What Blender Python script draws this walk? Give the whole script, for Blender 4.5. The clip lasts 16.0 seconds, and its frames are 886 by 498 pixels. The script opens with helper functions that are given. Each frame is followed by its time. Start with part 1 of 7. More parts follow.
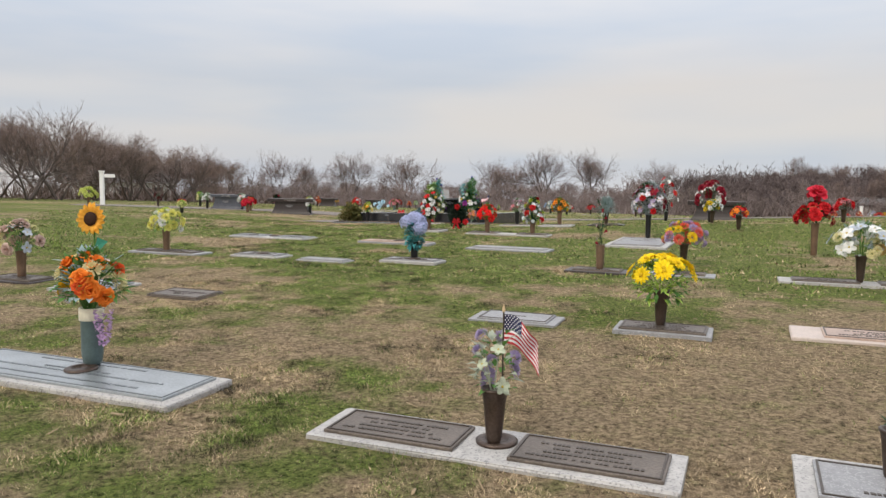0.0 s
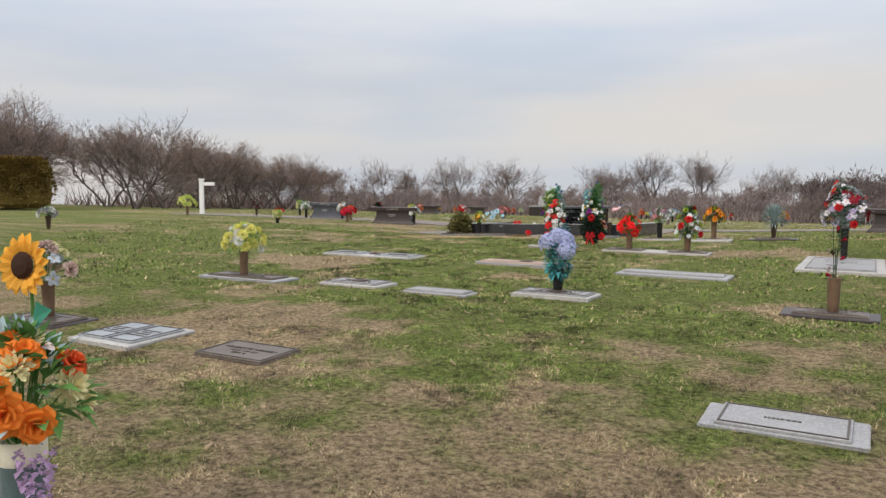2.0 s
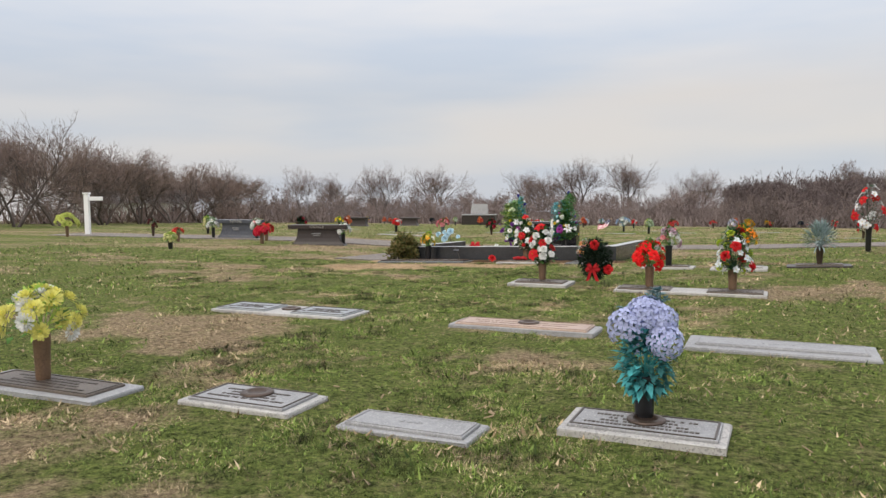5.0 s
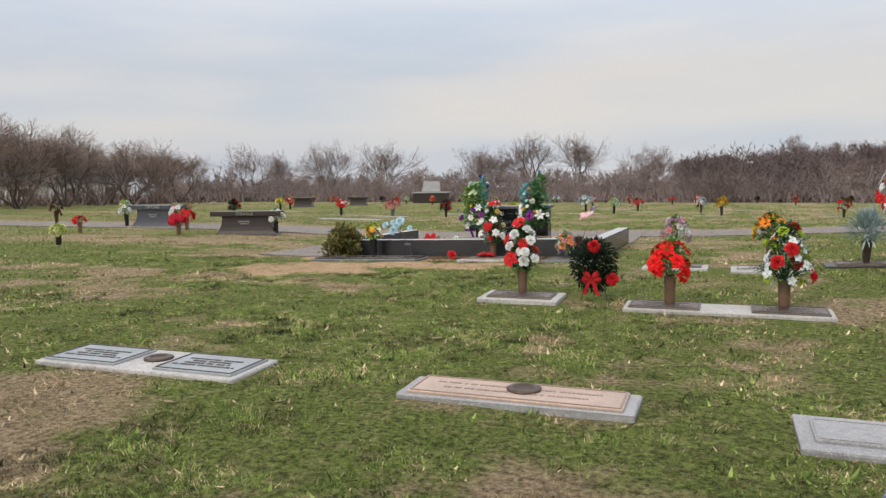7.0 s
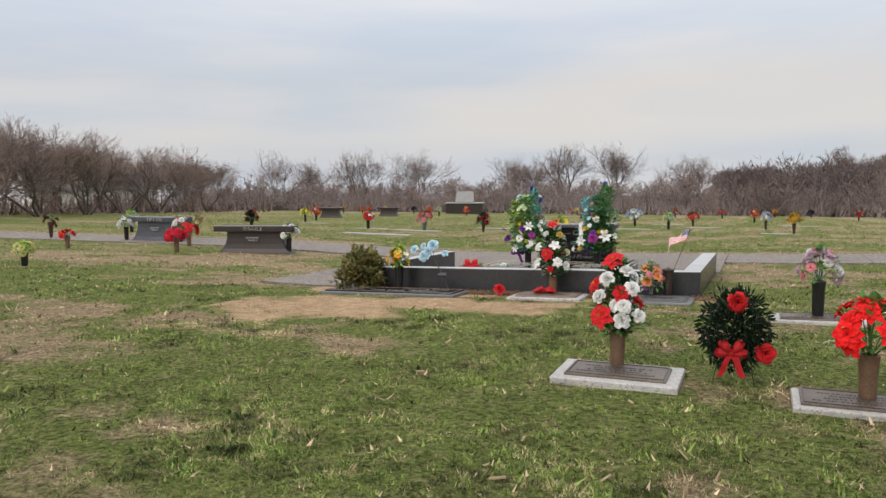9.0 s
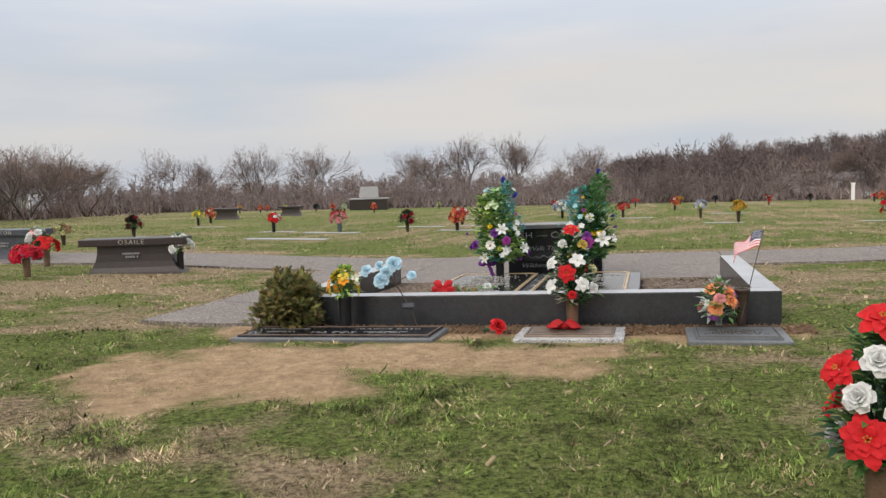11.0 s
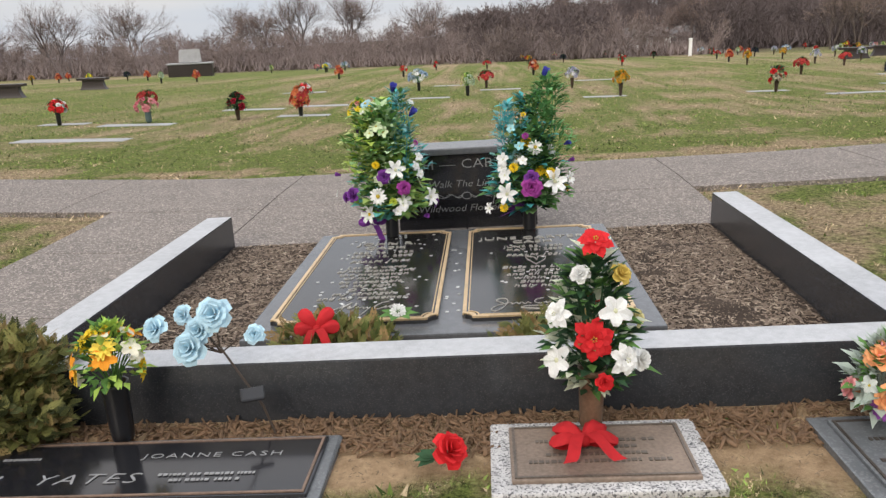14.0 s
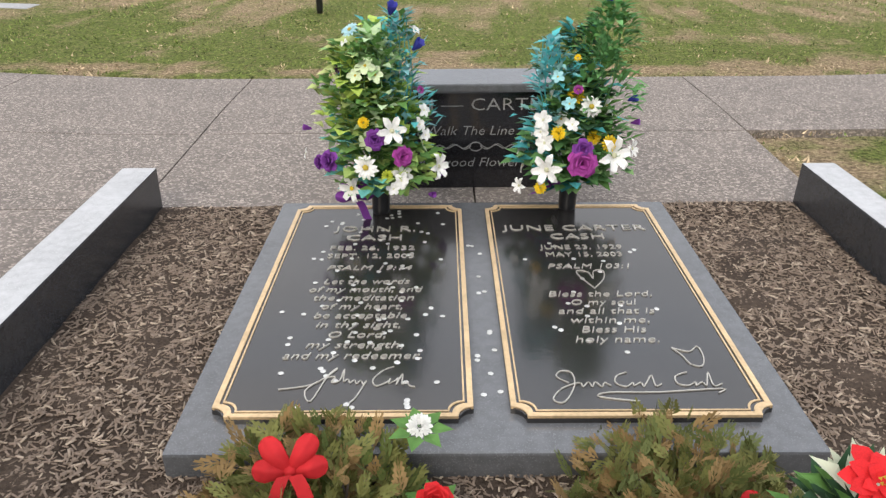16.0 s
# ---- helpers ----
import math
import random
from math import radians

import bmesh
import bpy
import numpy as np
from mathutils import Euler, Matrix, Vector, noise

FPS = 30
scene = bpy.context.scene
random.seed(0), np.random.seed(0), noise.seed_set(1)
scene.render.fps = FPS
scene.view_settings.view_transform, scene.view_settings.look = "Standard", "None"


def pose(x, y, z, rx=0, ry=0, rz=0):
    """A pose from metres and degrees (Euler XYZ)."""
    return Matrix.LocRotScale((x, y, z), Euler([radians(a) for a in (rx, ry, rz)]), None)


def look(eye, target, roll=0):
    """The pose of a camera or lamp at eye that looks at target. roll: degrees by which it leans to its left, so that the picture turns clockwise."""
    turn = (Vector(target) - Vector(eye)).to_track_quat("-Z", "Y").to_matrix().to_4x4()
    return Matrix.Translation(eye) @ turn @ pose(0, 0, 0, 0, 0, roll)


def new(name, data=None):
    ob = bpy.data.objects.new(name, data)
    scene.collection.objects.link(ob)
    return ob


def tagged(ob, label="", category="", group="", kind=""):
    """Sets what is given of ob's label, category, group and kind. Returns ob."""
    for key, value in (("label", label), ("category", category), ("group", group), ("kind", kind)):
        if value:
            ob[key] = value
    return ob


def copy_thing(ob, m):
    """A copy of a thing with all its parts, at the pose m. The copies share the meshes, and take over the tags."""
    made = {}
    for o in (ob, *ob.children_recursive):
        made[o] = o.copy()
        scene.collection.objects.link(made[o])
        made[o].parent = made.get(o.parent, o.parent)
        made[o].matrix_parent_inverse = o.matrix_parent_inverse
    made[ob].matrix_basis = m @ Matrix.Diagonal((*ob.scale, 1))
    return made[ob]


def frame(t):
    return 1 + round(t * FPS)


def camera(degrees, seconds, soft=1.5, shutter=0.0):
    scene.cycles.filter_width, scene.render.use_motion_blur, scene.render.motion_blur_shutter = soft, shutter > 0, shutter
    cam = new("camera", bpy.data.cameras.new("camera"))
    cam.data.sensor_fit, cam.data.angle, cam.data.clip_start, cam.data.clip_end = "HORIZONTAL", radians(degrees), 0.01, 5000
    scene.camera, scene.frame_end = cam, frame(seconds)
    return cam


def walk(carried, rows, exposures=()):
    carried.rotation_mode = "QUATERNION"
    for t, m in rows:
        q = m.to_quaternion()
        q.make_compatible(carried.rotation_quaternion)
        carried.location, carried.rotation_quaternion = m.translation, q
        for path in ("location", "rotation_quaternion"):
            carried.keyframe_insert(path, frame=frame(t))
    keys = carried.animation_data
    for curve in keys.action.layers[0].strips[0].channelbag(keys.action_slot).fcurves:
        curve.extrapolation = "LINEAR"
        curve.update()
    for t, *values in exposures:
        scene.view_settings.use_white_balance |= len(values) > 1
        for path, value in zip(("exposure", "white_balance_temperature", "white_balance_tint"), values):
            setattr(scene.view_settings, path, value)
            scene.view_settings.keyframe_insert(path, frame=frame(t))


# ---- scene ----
# camera and its walk: seconds, eye, point looked at, lean
cam = camera(60.5, 16.0, soft=1.4)
PATH = [
    (0, (-0.071, 0.883, 1.324), (-0.823, 2.727, 1.14), 0.7),
    (0.5, (-0.363, 1.448, 1.311), (-1.175, 3.265, 1.116), 1.2),
    (1, (-0.712, 2.002, 1.32), (-1.6, 3.783, 1.123), 1.2),
    (1.5, (-1.106, 2.525, 1.338), (-2.12, 4.24, 1.156), 1.1),
    (2, (-1.546, 3.037, 1.316), (-2.533, 4.768, 1.146), 0.3),
    (2.5, (-1.959, 3.605, 1.319), (-2.891, 5.367, 1.15), -0.1),
    (3, (-2.363, 4.094, 1.348), (-3.235, 5.888, 1.194), -0.1),
    (3.5, (-2.725, 4.62, 1.385), (-3.555, 6.433, 1.237), -0.3),
    (6, (-4.251, 7.542, 1.467), (-5.057, 9.365, 1.308), -0.8),
    (6.5, (-4.484, 8.151, 1.496), (-5.253, 9.987, 1.299), -1.3),
    (7, (-4.741, 8.768, 1.506), (-5.438, 10.63, 1.291), -0.9),
    (7.5, (-4.943, 9.383, 1.51), (-5.672, 11.233, 1.298), 0.1),
    (8, (-5.179, 9.972, 1.522), (-5.937, 11.812, 1.322), 0.0),
    (8.2, (-5.256, 10.197, 1.514), (-6.045, 12.025, 1.326), -0.5),
    (10.3, (-6.9, 12.671, 1.487), (-7.525, 14.561, 1.291), -1.3),
    (10.5, (-7.039, 12.919, 1.455), (-7.622, 14.822, 1.258), -1.6),
    (11, (-7.395, 13.493, 1.464), (-7.92, 15.412, 1.255), -1.9),
    (11.5, (-7.64, 14.112, 1.499), (-8.107, 16.047, 1.303), -1.2),
    (12, (-7.843, 14.722, 1.498), (-8.252, 16.673, 1.339), -1.0),
    (12.5, (-7.971, 15.299, 1.521), (-8.297, 17.266, 1.368), -0.6),
    (13, (-8.109, 15.834, 1.577), (-8.309, 17.81, 1.343), 0.1),
    (13.5, (-8.248, 16.356, 1.673), (-8.425, 18.304, 1.257), -1.4),
    (14, (-8.4, 16.815, 1.783), (-8.52, 18.724, 1.199), -2.4),
    (14.5, (-8.559, 17.281, 1.878), (-8.603, 19.181, 1.254), -2.0),
    (15, (-8.658, 17.689, 1.942), (-8.722, 19.546, 1.203), -0.6),
    (15.5, (-8.756, 18.111, 1.958), (-8.807, 19.918, 1.102), 0.5),
    (16, (-8.827, 18.52, 1.974), (-8.808, 20.297, 1.056), 1.1),
]
EXPOSURES = [(0.0, 0.0), (10.5, 0.0), (12.5, -0.10), (13.5, 0.07), (14.5, 0.23), (16.0, 0.34)]
walk(cam, [(t, look(eye, aim, lean)) for t, eye, aim, lean in PATH], EXPOSURES)

# ---- world, sun and exposure ----
sky_world = bpy.data.worlds.new("overcast_sky")
scene.world = sky_world
sky_world.use_nodes = True
wn, wl = sky_world.node_tree.nodes, sky_world.node_tree.links
wn.clear()
SUN_EL, SUN_ROT = radians(24), radians(200)
w_out, w_bg = wn.new("ShaderNodeOutputWorld"), wn.new("ShaderNodeBackground")
w_sky = wn.new("ShaderNodeTexSky")
w_sky.sky_type, w_sky.sun_disc, w_sky.sun_elevation, w_sky.sun_rotation = "NISHITA", False, SUN_EL, SUN_ROT
w_dim = wn.new("ShaderNodeVectorMath")
w_dim.operation = "SCALE"
w_dim.inputs[3].default_value = 0.1
wl.new(w_sky.outputs[0], w_dim.inputs[0])
w_co, w_map = wn.new("ShaderNodeTexCoord"), wn.new("ShaderNodeMapping")
w_map.inputs["Scale"].default_value = (1.3, 1.3, 7.5)
wl.new(w_co.outputs["Generated"], w_map.inputs[0])
w_n1, w_n2 = wn.new("ShaderNodeTexNoise"), wn.new("ShaderNodeTexNoise")
w_n1.inputs["Scale"].default_value, w_n1.inputs["Detail"].default_value, w_n1.inputs["Roughness"].default_value = 1.5, 4, 0.5
w_n2.inputs["Scale"].default_value, w_n2.inputs["Detail"].default_value = 0.8, 3
wl.new(w_map.outputs[0], w_n1.inputs[0])
wl.new(w_map.outputs[0], w_n2.inputs[0])
w_r1 = wn.new("ShaderNodeValToRGB")
w_r1.color_ramp.elements[0].position, w_r1.color_ramp.elements[0].color = 0.36, (0.58, 0.632, 0.72, 1)
w_r1.color_ramp.elements[1].position, w_r1.color_ramp.elements[1].color = 0.62, (0.728, 0.722, 0.738, 1)
w_r2 = wn.new("ShaderNodeValToRGB")
w_r2.color_ramp.elements[0].position, w_r2.color_ramp.elements[0].color = 0.48, (0, 0, 0, 1)
w_r2.color_ramp.elements[1].position, w_r2.color_ramp.elements[1].color = 0.72, (1, 1, 1, 1)
wl.new(w_n1.outputs[0], w_r1.inputs[0])
wl.new(w_n2.outputs[0], w_r2.inputs[0])
w_mx = wn.new("ShaderNodeMix")
w_mx.data_type = "RGBA"
wl.new(w_r2.outputs[0], w_mx.inputs[0])
wl.new(w_r1.outputs[0], w_mx.inputs[6])
w_mx.inputs[7].default_value = (0.78, 0.72, 0.68, 1)
# an overcast dome is brighter overhead than at the skyline
w_sep, w_zen = wn.new("ShaderNodeSeparateXYZ"), wn.new("ShaderNodeMapRange")
wl.new(w_co.outputs["Generated"], w_sep.inputs[0])
wl.new(w_sep.outputs[2], w_zen.inputs[0])
w_zen.inputs[1].default_value, w_zen.inputs[2].default_value, w_zen.inputs[3].default_value, w_zen.inputs[4].default_value = 0.12, 0.9, 0.97, 2.6
w_br = wn.new("ShaderNodeVectorMath")
w_br.operation = "SCALE"
wl.new(w_mx.outputs[2], w_br.inputs[0])
wl.new(w_zen.outputs[0], w_br.inputs[3])
w_fin = wn.new("ShaderNodeMix")
w_fin.data_type = "RGBA"
w_fin.inputs[0].default_value = 0.9
wl.new(w_dim.outputs[0], w_fin.inputs[6])
wl.new(w_br.outputs[0], w_fin.inputs[7])
wl.new(w_fin.outputs[2], w_bg.inputs[0])
w_bg.inputs[1].default_value = 1.0
wl.new(w_bg.outputs[0], w_out.inputs[0])

sun_data = bpy.data.lights.new("sun", "SUN")
sun_data.energy, sun_data.angle, sun_data.color = 1.5, radians(25), (1.0, 0.89, 0.74)
sun = new("sun", sun_data)
sun.matrix_world = look((0, 0, 40), (-math.sin(SUN_ROT) * 40, -math.cos(SUN_ROT) * 40, 40 - 40 * math.tan(SUN_EL) * 1.6))


# ---- the lie of the land ----
def ease(a, b, v):
    u = np.clip((np.asarray(v, float) - a) / (b - a), 0, 1)
    return u * u * (3 - 2 * u)


def land(x, y):
    """Height of the ground: a gentle rise, then a long slope down to the woods, with a wooded hill behind."""
    x, y = np.asarray(x, float), np.asarray(y, float)
    z = 0.18 * ease(1, 10, y) - 0.18 * ease(16.3, 24, y)
    across = 0.024 * (np.clip(x, -11.5, 4) + 8.5) + 0.02 * np.clip(x + 5, 0, 8)
    z = z + across * ease(15.5, 19, y) * (1 - ease(24, 38, y))
    z = z + 0.13 * ease(-11, -17, x) * (1 - ease(26, 42, y))
    d = np.clip(y, 25, 110) - 25
    z = z - 0.028 * d - 0.00018 * np.clip(d, 0, 65) ** 2
    z = z - 0.022 * (np.clip(y - 110, 0, None) + np.clip(-70 - x, 0, None))
    z = z + (9.5 * ease(120, 290, y) + 0.022 * np.clip(y - 290, 0, None)) * ease(-60, 60, x)
    return z


def ground_z(x, y):
    return float(land(x, y))


def lattice(ix, iy, seed):
    h = np.sin(ix * 127.1 + iy * 311.7 + seed * 74.7) * 43758.5453
    return h - np.floor(h)


def patchy(x, y, size, seed):
    """Smooth value noise in 0..1 over the plan."""
    u, v = np.asarray(x, float) / size, np.asarray(y, float) / size
    iu, iv = np.floor(u), np.floor(v)
    fu, fv = u - iu, v - iv
    fu, fv = fu * fu * (3 - 2 * fu), fv * fv * (3 - 2 * fv)
    a, b = lattice(iu, iv, seed), lattice(iu + 1, iv, seed)
    c, d = lattice(iu, iv + 1, seed), lattice(iu + 1, iv + 1, seed)
    return (a + (b - a) * fu) * (1 - fv) + (c + (d - c) * fu) * fv


def bare(x, y):
    """How far the turf is worn off to earth: the trodden strip in front of the lot."""
    x, y = np.asarray(x, float), np.asarray(y, float)
    w = (patchy(x, y, 0.45, 3) - 0.5) * 0.75 + (patchy(x, y, 0.16, 4) - 0.5) * 0.5
    d1 = np.hypot((x + 10.25) / 0.95, (y - 17.95) / 0.80)
    d2 = np.hypot((x + 9.15) / 1.9, (y - 18.55) / 0.42)
    d3 = np.hypot((x + 7.9) / 0.7, (y - 18.25) / 0.35) + 0.4
    strip = np.where((x > -11.2) & (x < -6.3), np.abs(y - 19.58) / 0.34, 9) + 0.1
    return np.clip((1.22 - np.minimum(np.minimum(d1, d2), np.minimum(d3, strip)) - w) * 3.2, 0, 1)


DRY_SPOTS = (
    (-0.1, 5.6, 2.2, 1.5, 0.17), (-1.5, 6.2, 1.2, 0.6, 0.14), (-3.0, 5.9, 1.0, 0.4, 0.15), (-3.5, 4.85, 0.8, 0.35, 0.15), (-1.2, 4.8, 1.1, 0.4, 0.15), (-6.3, 8.0, 1.3, 0.8, 0.2), (-8.5, 12.0, 1.1, 0.45, 0.2), (-2.7, 8.15, 1.2, 0.5, 0.15), (-6.2, 7.3, 0.8, 0.4, 0.12), (-7.8, 11.7, 1.1, 0.6, 0.17),
    (-8.8, 11.3, 1.1, 0.5, 0.18), (-5.3, 11.9, 0.8, 0.35, 0.22), (-8.35, 13.5, 0.45, 0.25, 0.2), (-8.5, 16.2, 0.6, 0.35, 0.15), (-7.2, 16.1, 0.5, 0.4, 0.15), (-14.9, 21.5, 2.5, 1.4, 0.15), (-13.2, 22.9, 1.8, 1.1, 0.16), (-5.0, 22.2, 1.6, 1.2, 0.1), (-18.0, 22.5, 5.0, 3.0, 0.09), (-12.6, 20.6, 0.7, 1.8, 0.12))
GREEN_SPOTS = (
    (-2.3, 5.02, 0.8, 0.35, -0.26), (-2.45, 4.2, 0.5, 0.3, -0.2), (-5.65, 9.25, 0.7, 0.3, -0.26), (-3.5, 11.65, 1.6, 0.6, -0.2), (-7.25, 13.6, 1.3, 0.6, -0.14), (-6.5, 12.0, 0.6, 0.4, -0.15), (-4.5, 12.2, 0.7, 0.4, -0.2), (-8.4, 15.4, 1.9, 0.8, -0.14),
    (-12.5, 18.6, 1.5, 0.7, -0.16), (-8.4, 17.1, 1.1, 0.45, -0.2), (-5.8, 14.6, 1.6, 0.8, -0.12))


def straw(x, y):
    """How far the turf has gone straw-coloured."""
    v = 0.34 * patchy(x, y, 1.5, 7) + 0.36 * patchy(x, y, 0.55, 8) + 0.30 * patchy(x, y, 0.2, 9)
    x, y = np.asarray(x, float), np.asarray(y, float)
    dry = 0.10 * (1 - ease(3, 10, y)) + 0.12 * ease(-2.0, 0.2, x) * (1 - ease(6.5, 10, y))
    for px, py, rx, ry, amt in DRY_SPOTS + GREEN_SPOTS:
        dry = dry + amt * np.clip(1.5 - np.hypot((x - px) / rx, (y - py) / ry), 0, 1)
    dry = dry + 0.07 * ease(27, 33, y)
    edge = 0.3 * (1 - np.clip(np.abs(y - 26.6) / 0.5, 0, 1))
    return np.clip((v - 0.515 + dry + edge) * 4.8, 0, 1)


# ---- materials ----
def material(name, color, rough=0.6, metal=0.0, vary=0.15, scale=6.0, fine=60.0, bump=0.15, spec=0.5, dark=None, coords="Object", bump_d=0.01):
    """A surface with variation at two scales, and fine relief."""
    m = bpy.data.materials.new(name)
    m.use_nodes = True
    n, l = m.node_tree.nodes, m.node_tree.links
    b = n["Principled BSDF"]
    co = n.new("ShaderNodeTexCoord")
    big, small = n.new("ShaderNodeTexNoise"), n.new("ShaderNodeTexNoise")
    big.inputs["Scale"].default_value, big.inputs["Detail"].default_value = scale, 4
    small.inputs["Scale"].default_value, small.inputs["Detail"].default_value = fine, 3
    l.new(co.outputs[coords], big.inputs[0])
    l.new(co.outputs[coords], small.inputs[0])
    ad = n.new("ShaderNodeMath")
    ad.operation = "ADD"
    l.new(big.outputs[0], ad.inputs[0])
    l.new(small.outputs[0], ad.inputs[1])
    ramp = n.new("ShaderNodeValToRGB")
    lo = dark or tuple(c * (1 - vary) for c in color)
    hi = tuple(min(1, c * (1 + vary)) for c in color)
    half = n.new("ShaderNodeMath")
    half.operation = "MULTIPLY"
    half.inputs[1].default_value = 0.5
    l.new(ad.outputs[0], half.inputs[0])
    ramp.color_ramp.elements[0].position, ramp.color_ramp.elements[0].color = 0.36, (*lo, 1)
    ramp.color_ramp.elements[1].position, ramp.color_ramp.elements[1].color = 0.64, (*hi, 1)
    l.new(half.outputs[0], ramp.inputs[0])
    l.new(ramp.outputs[0], b.inputs["Base Color"])
    b.inputs["Roughness"].default_value, b.inputs["Metallic"].default_value = rough, metal
    b.inputs["Specular IOR Level"].default_value = spec
    if bump:
        bp = n.new("ShaderNodeBump")
        bp.inputs["Strength"].default_value, bp.inputs["Distance"].default_value = bump, bump_d
        l.new(small.outputs[0], bp.inputs["Height"])
        l.new(bp.outputs[0], b.inputs["Normal"])
    return m


CLOTH = {}


def cloth(color, rough=0.75):
    """Dyed silk or plastic petals and leaves, each piece a little different."""
    key = tuple(round(c, 3) for c in color)
    if key in CLOTH:
        return CLOTH[key]
    m = bpy.data.materials.new("petal_cloth")
    m.use_nodes = True
    n, l = m.node_tree.nodes, m.node_tree.links
    b = n["Principled BSDF"]
    geo, info = n.new("ShaderNodeNewGeometry"), n.new("ShaderNodeObjectInfo")
    co, nz = n.new("ShaderNodeTexCoord"), n.new("ShaderNodeTexNoise")
    nz.inputs["Scale"].default_value = 25
    l.new(co.outputs["Object"], nz.inputs[0])
    s1, s2 = n.new("ShaderNodeMath"), n.new("ShaderNodeMath")
    s1.operation = s2.operation = "MULTIPLY_ADD"
    l.new(geo.outputs["Random Per Island"], s1.inputs[0])
    s1.inputs[1].default_value = 0.55
    l.new(nz.outputs[0], s1.inputs[2])
    l.new(info.outputs["Random"], s2.inputs[0])
    s2.inputs[1].default_value = 0.25
    l.new(s1.outputs[0], s2.inputs[2])
    rng = n.new("ShaderNodeMapRange")
    l.new(s2.outputs[0], rng.inputs[0])
    rng.inputs[1].default_value, rng.inputs[2].default_value, rng.inputs[3].default_value, rng.inputs[4].default_value = 0.3, 1.3, 0.62, 1.15
    sc = n.new("ShaderNodeVectorMath")
    sc.operation = "SCALE"
    sc.inputs[0].default_value = color
    l.new(rng.outputs[0], sc.inputs[3])
    l.new(sc.outputs[0], b.inputs["Base Color"])
    b.inputs["Roughness"].default_value = rough
    b.inputs["Specular IOR Level"].default_value = 0.25
    tr, mix = n.new("ShaderNodeBsdfTranslucent"), n.new("ShaderNodeMixShader")
    l.new(sc.outputs[0], tr.inputs[0])
    mix.inputs[0].default_value = 0.22
    l.new(b.outputs[0], mix.inputs[1])
    l.new(tr.outputs[0], mix.inputs[2])
    l.new(mix.outputs[0], n["Material Output"].inputs[0])
    CLOTH[key] = m
    return m


def turf_material(name, blades):
    """Lawn: green, straw and bare earth by how the turf is worn; blades differ one by one."""
    m = bpy.data.materials.new(name)
    m.use_nodes = True
    n, l = m.node_tree.nodes, m.node_tree.links
    b = n["Principled BSDF"]
    at = n.new("ShaderNodeAttribute")
    at.attribute_name = "wear"
    sep = n.new("ShaderNodeSeparateColor")
    l.new(at.outputs["Color"], sep.inputs[0])
    co = n.new("ShaderNodeTexCoord")
    nz, nz2 = n.new("ShaderNodeTexNoise"), n.new("ShaderNodeTexNoise")
    nz.inputs["Scale"].default_value, nz.inputs["Detail"].default_value, nz.inputs["Roughness"].default_value = 7.0, 8, 0.72
    nz2.inputs["Scale"].default_value, nz2.inputs["Detail"].default_value, nz2.inputs["Roughness"].default_value = 26.0, 8, 0.85
    l.new(co.outputs["Object"], nz.inputs[0])
    l.new(co.outputs["Object"], nz2.inputs[0])
    if blades:
        geo = n.new("ShaderNodeNewGeometry")
        key = geo.outputs["Random Per Island"]
    else:
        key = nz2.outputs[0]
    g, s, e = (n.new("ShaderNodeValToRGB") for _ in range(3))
    # under the blades, shade in the gaps is put into the ramps' dark ends
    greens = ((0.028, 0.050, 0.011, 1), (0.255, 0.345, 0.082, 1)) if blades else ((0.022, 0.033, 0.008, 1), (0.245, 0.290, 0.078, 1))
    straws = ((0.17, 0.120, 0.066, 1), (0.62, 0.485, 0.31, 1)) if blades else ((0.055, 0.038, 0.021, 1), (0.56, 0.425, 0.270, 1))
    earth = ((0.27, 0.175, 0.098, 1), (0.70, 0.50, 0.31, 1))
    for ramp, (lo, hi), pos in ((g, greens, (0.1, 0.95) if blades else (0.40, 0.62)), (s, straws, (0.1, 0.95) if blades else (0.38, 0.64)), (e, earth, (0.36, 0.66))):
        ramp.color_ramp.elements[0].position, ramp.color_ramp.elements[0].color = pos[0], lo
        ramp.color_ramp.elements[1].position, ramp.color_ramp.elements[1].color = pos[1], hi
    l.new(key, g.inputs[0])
    l.new(key, s.inputs[0])
    both = n.new("ShaderNodeMath")
    both.operation = "MULTIPLY_ADD"
    both.inputs[1].default_value = 0.45
    half = n.new("ShaderNodeMath")
    half.operation = "MULTIPLY"
    half.inputs[1].default_value = 0.55
    l.new(nz.outputs[0], half.inputs[0])
    l.new(nz2.outputs[0], both.inputs[0])
    l.new(half.outputs[0], both.inputs[2])
    l.new(both.outputs[0], e.inputs[0])
    m1, m2 = n.new("ShaderNodeMix"), n.new("ShaderNodeMix")
    m1.data_type = m2.data_type = "RGBA"
    wob = n.new("ShaderNodeMath")
    wob.operation, wob.use_clamp = "MULTIPLY_ADD", True
    l.new(nz.outputs[0], wob.inputs[0])
    wob.inputs[1].default_value = 2.2
    off = n.new("ShaderNodeMath")
    off.operation = "SUBTRACT"
    l.new(sep.outputs[0], off.inputs[0])
    off.inputs[1].default_value = 1.1
    l.new(off.outputs[0], wob.inputs[2])
    if blades:
        l.new(sep.outputs[0], m1.inputs[0])
    else:
        l.new(wob.outputs[0], m1.inputs[0])
    l.new(g.outputs[0], m1.inputs[6])
    l.new(s.outputs[0], m1.inputs[7])
    l.new(sep.outputs[1], m2.inputs[0])
    m3 = n.new("ShaderNodeMix")
    m3.data_type = "RGBA"
    l.new(sep.outputs[2], m3.inputs[0])
    m3.inputs[7].default_value = (0.085, 0.062, 0.048, 1)
    l.new(m2.outputs[2], m3.inputs[6])
    l.new(m1.outputs[2], m2.inputs[6])
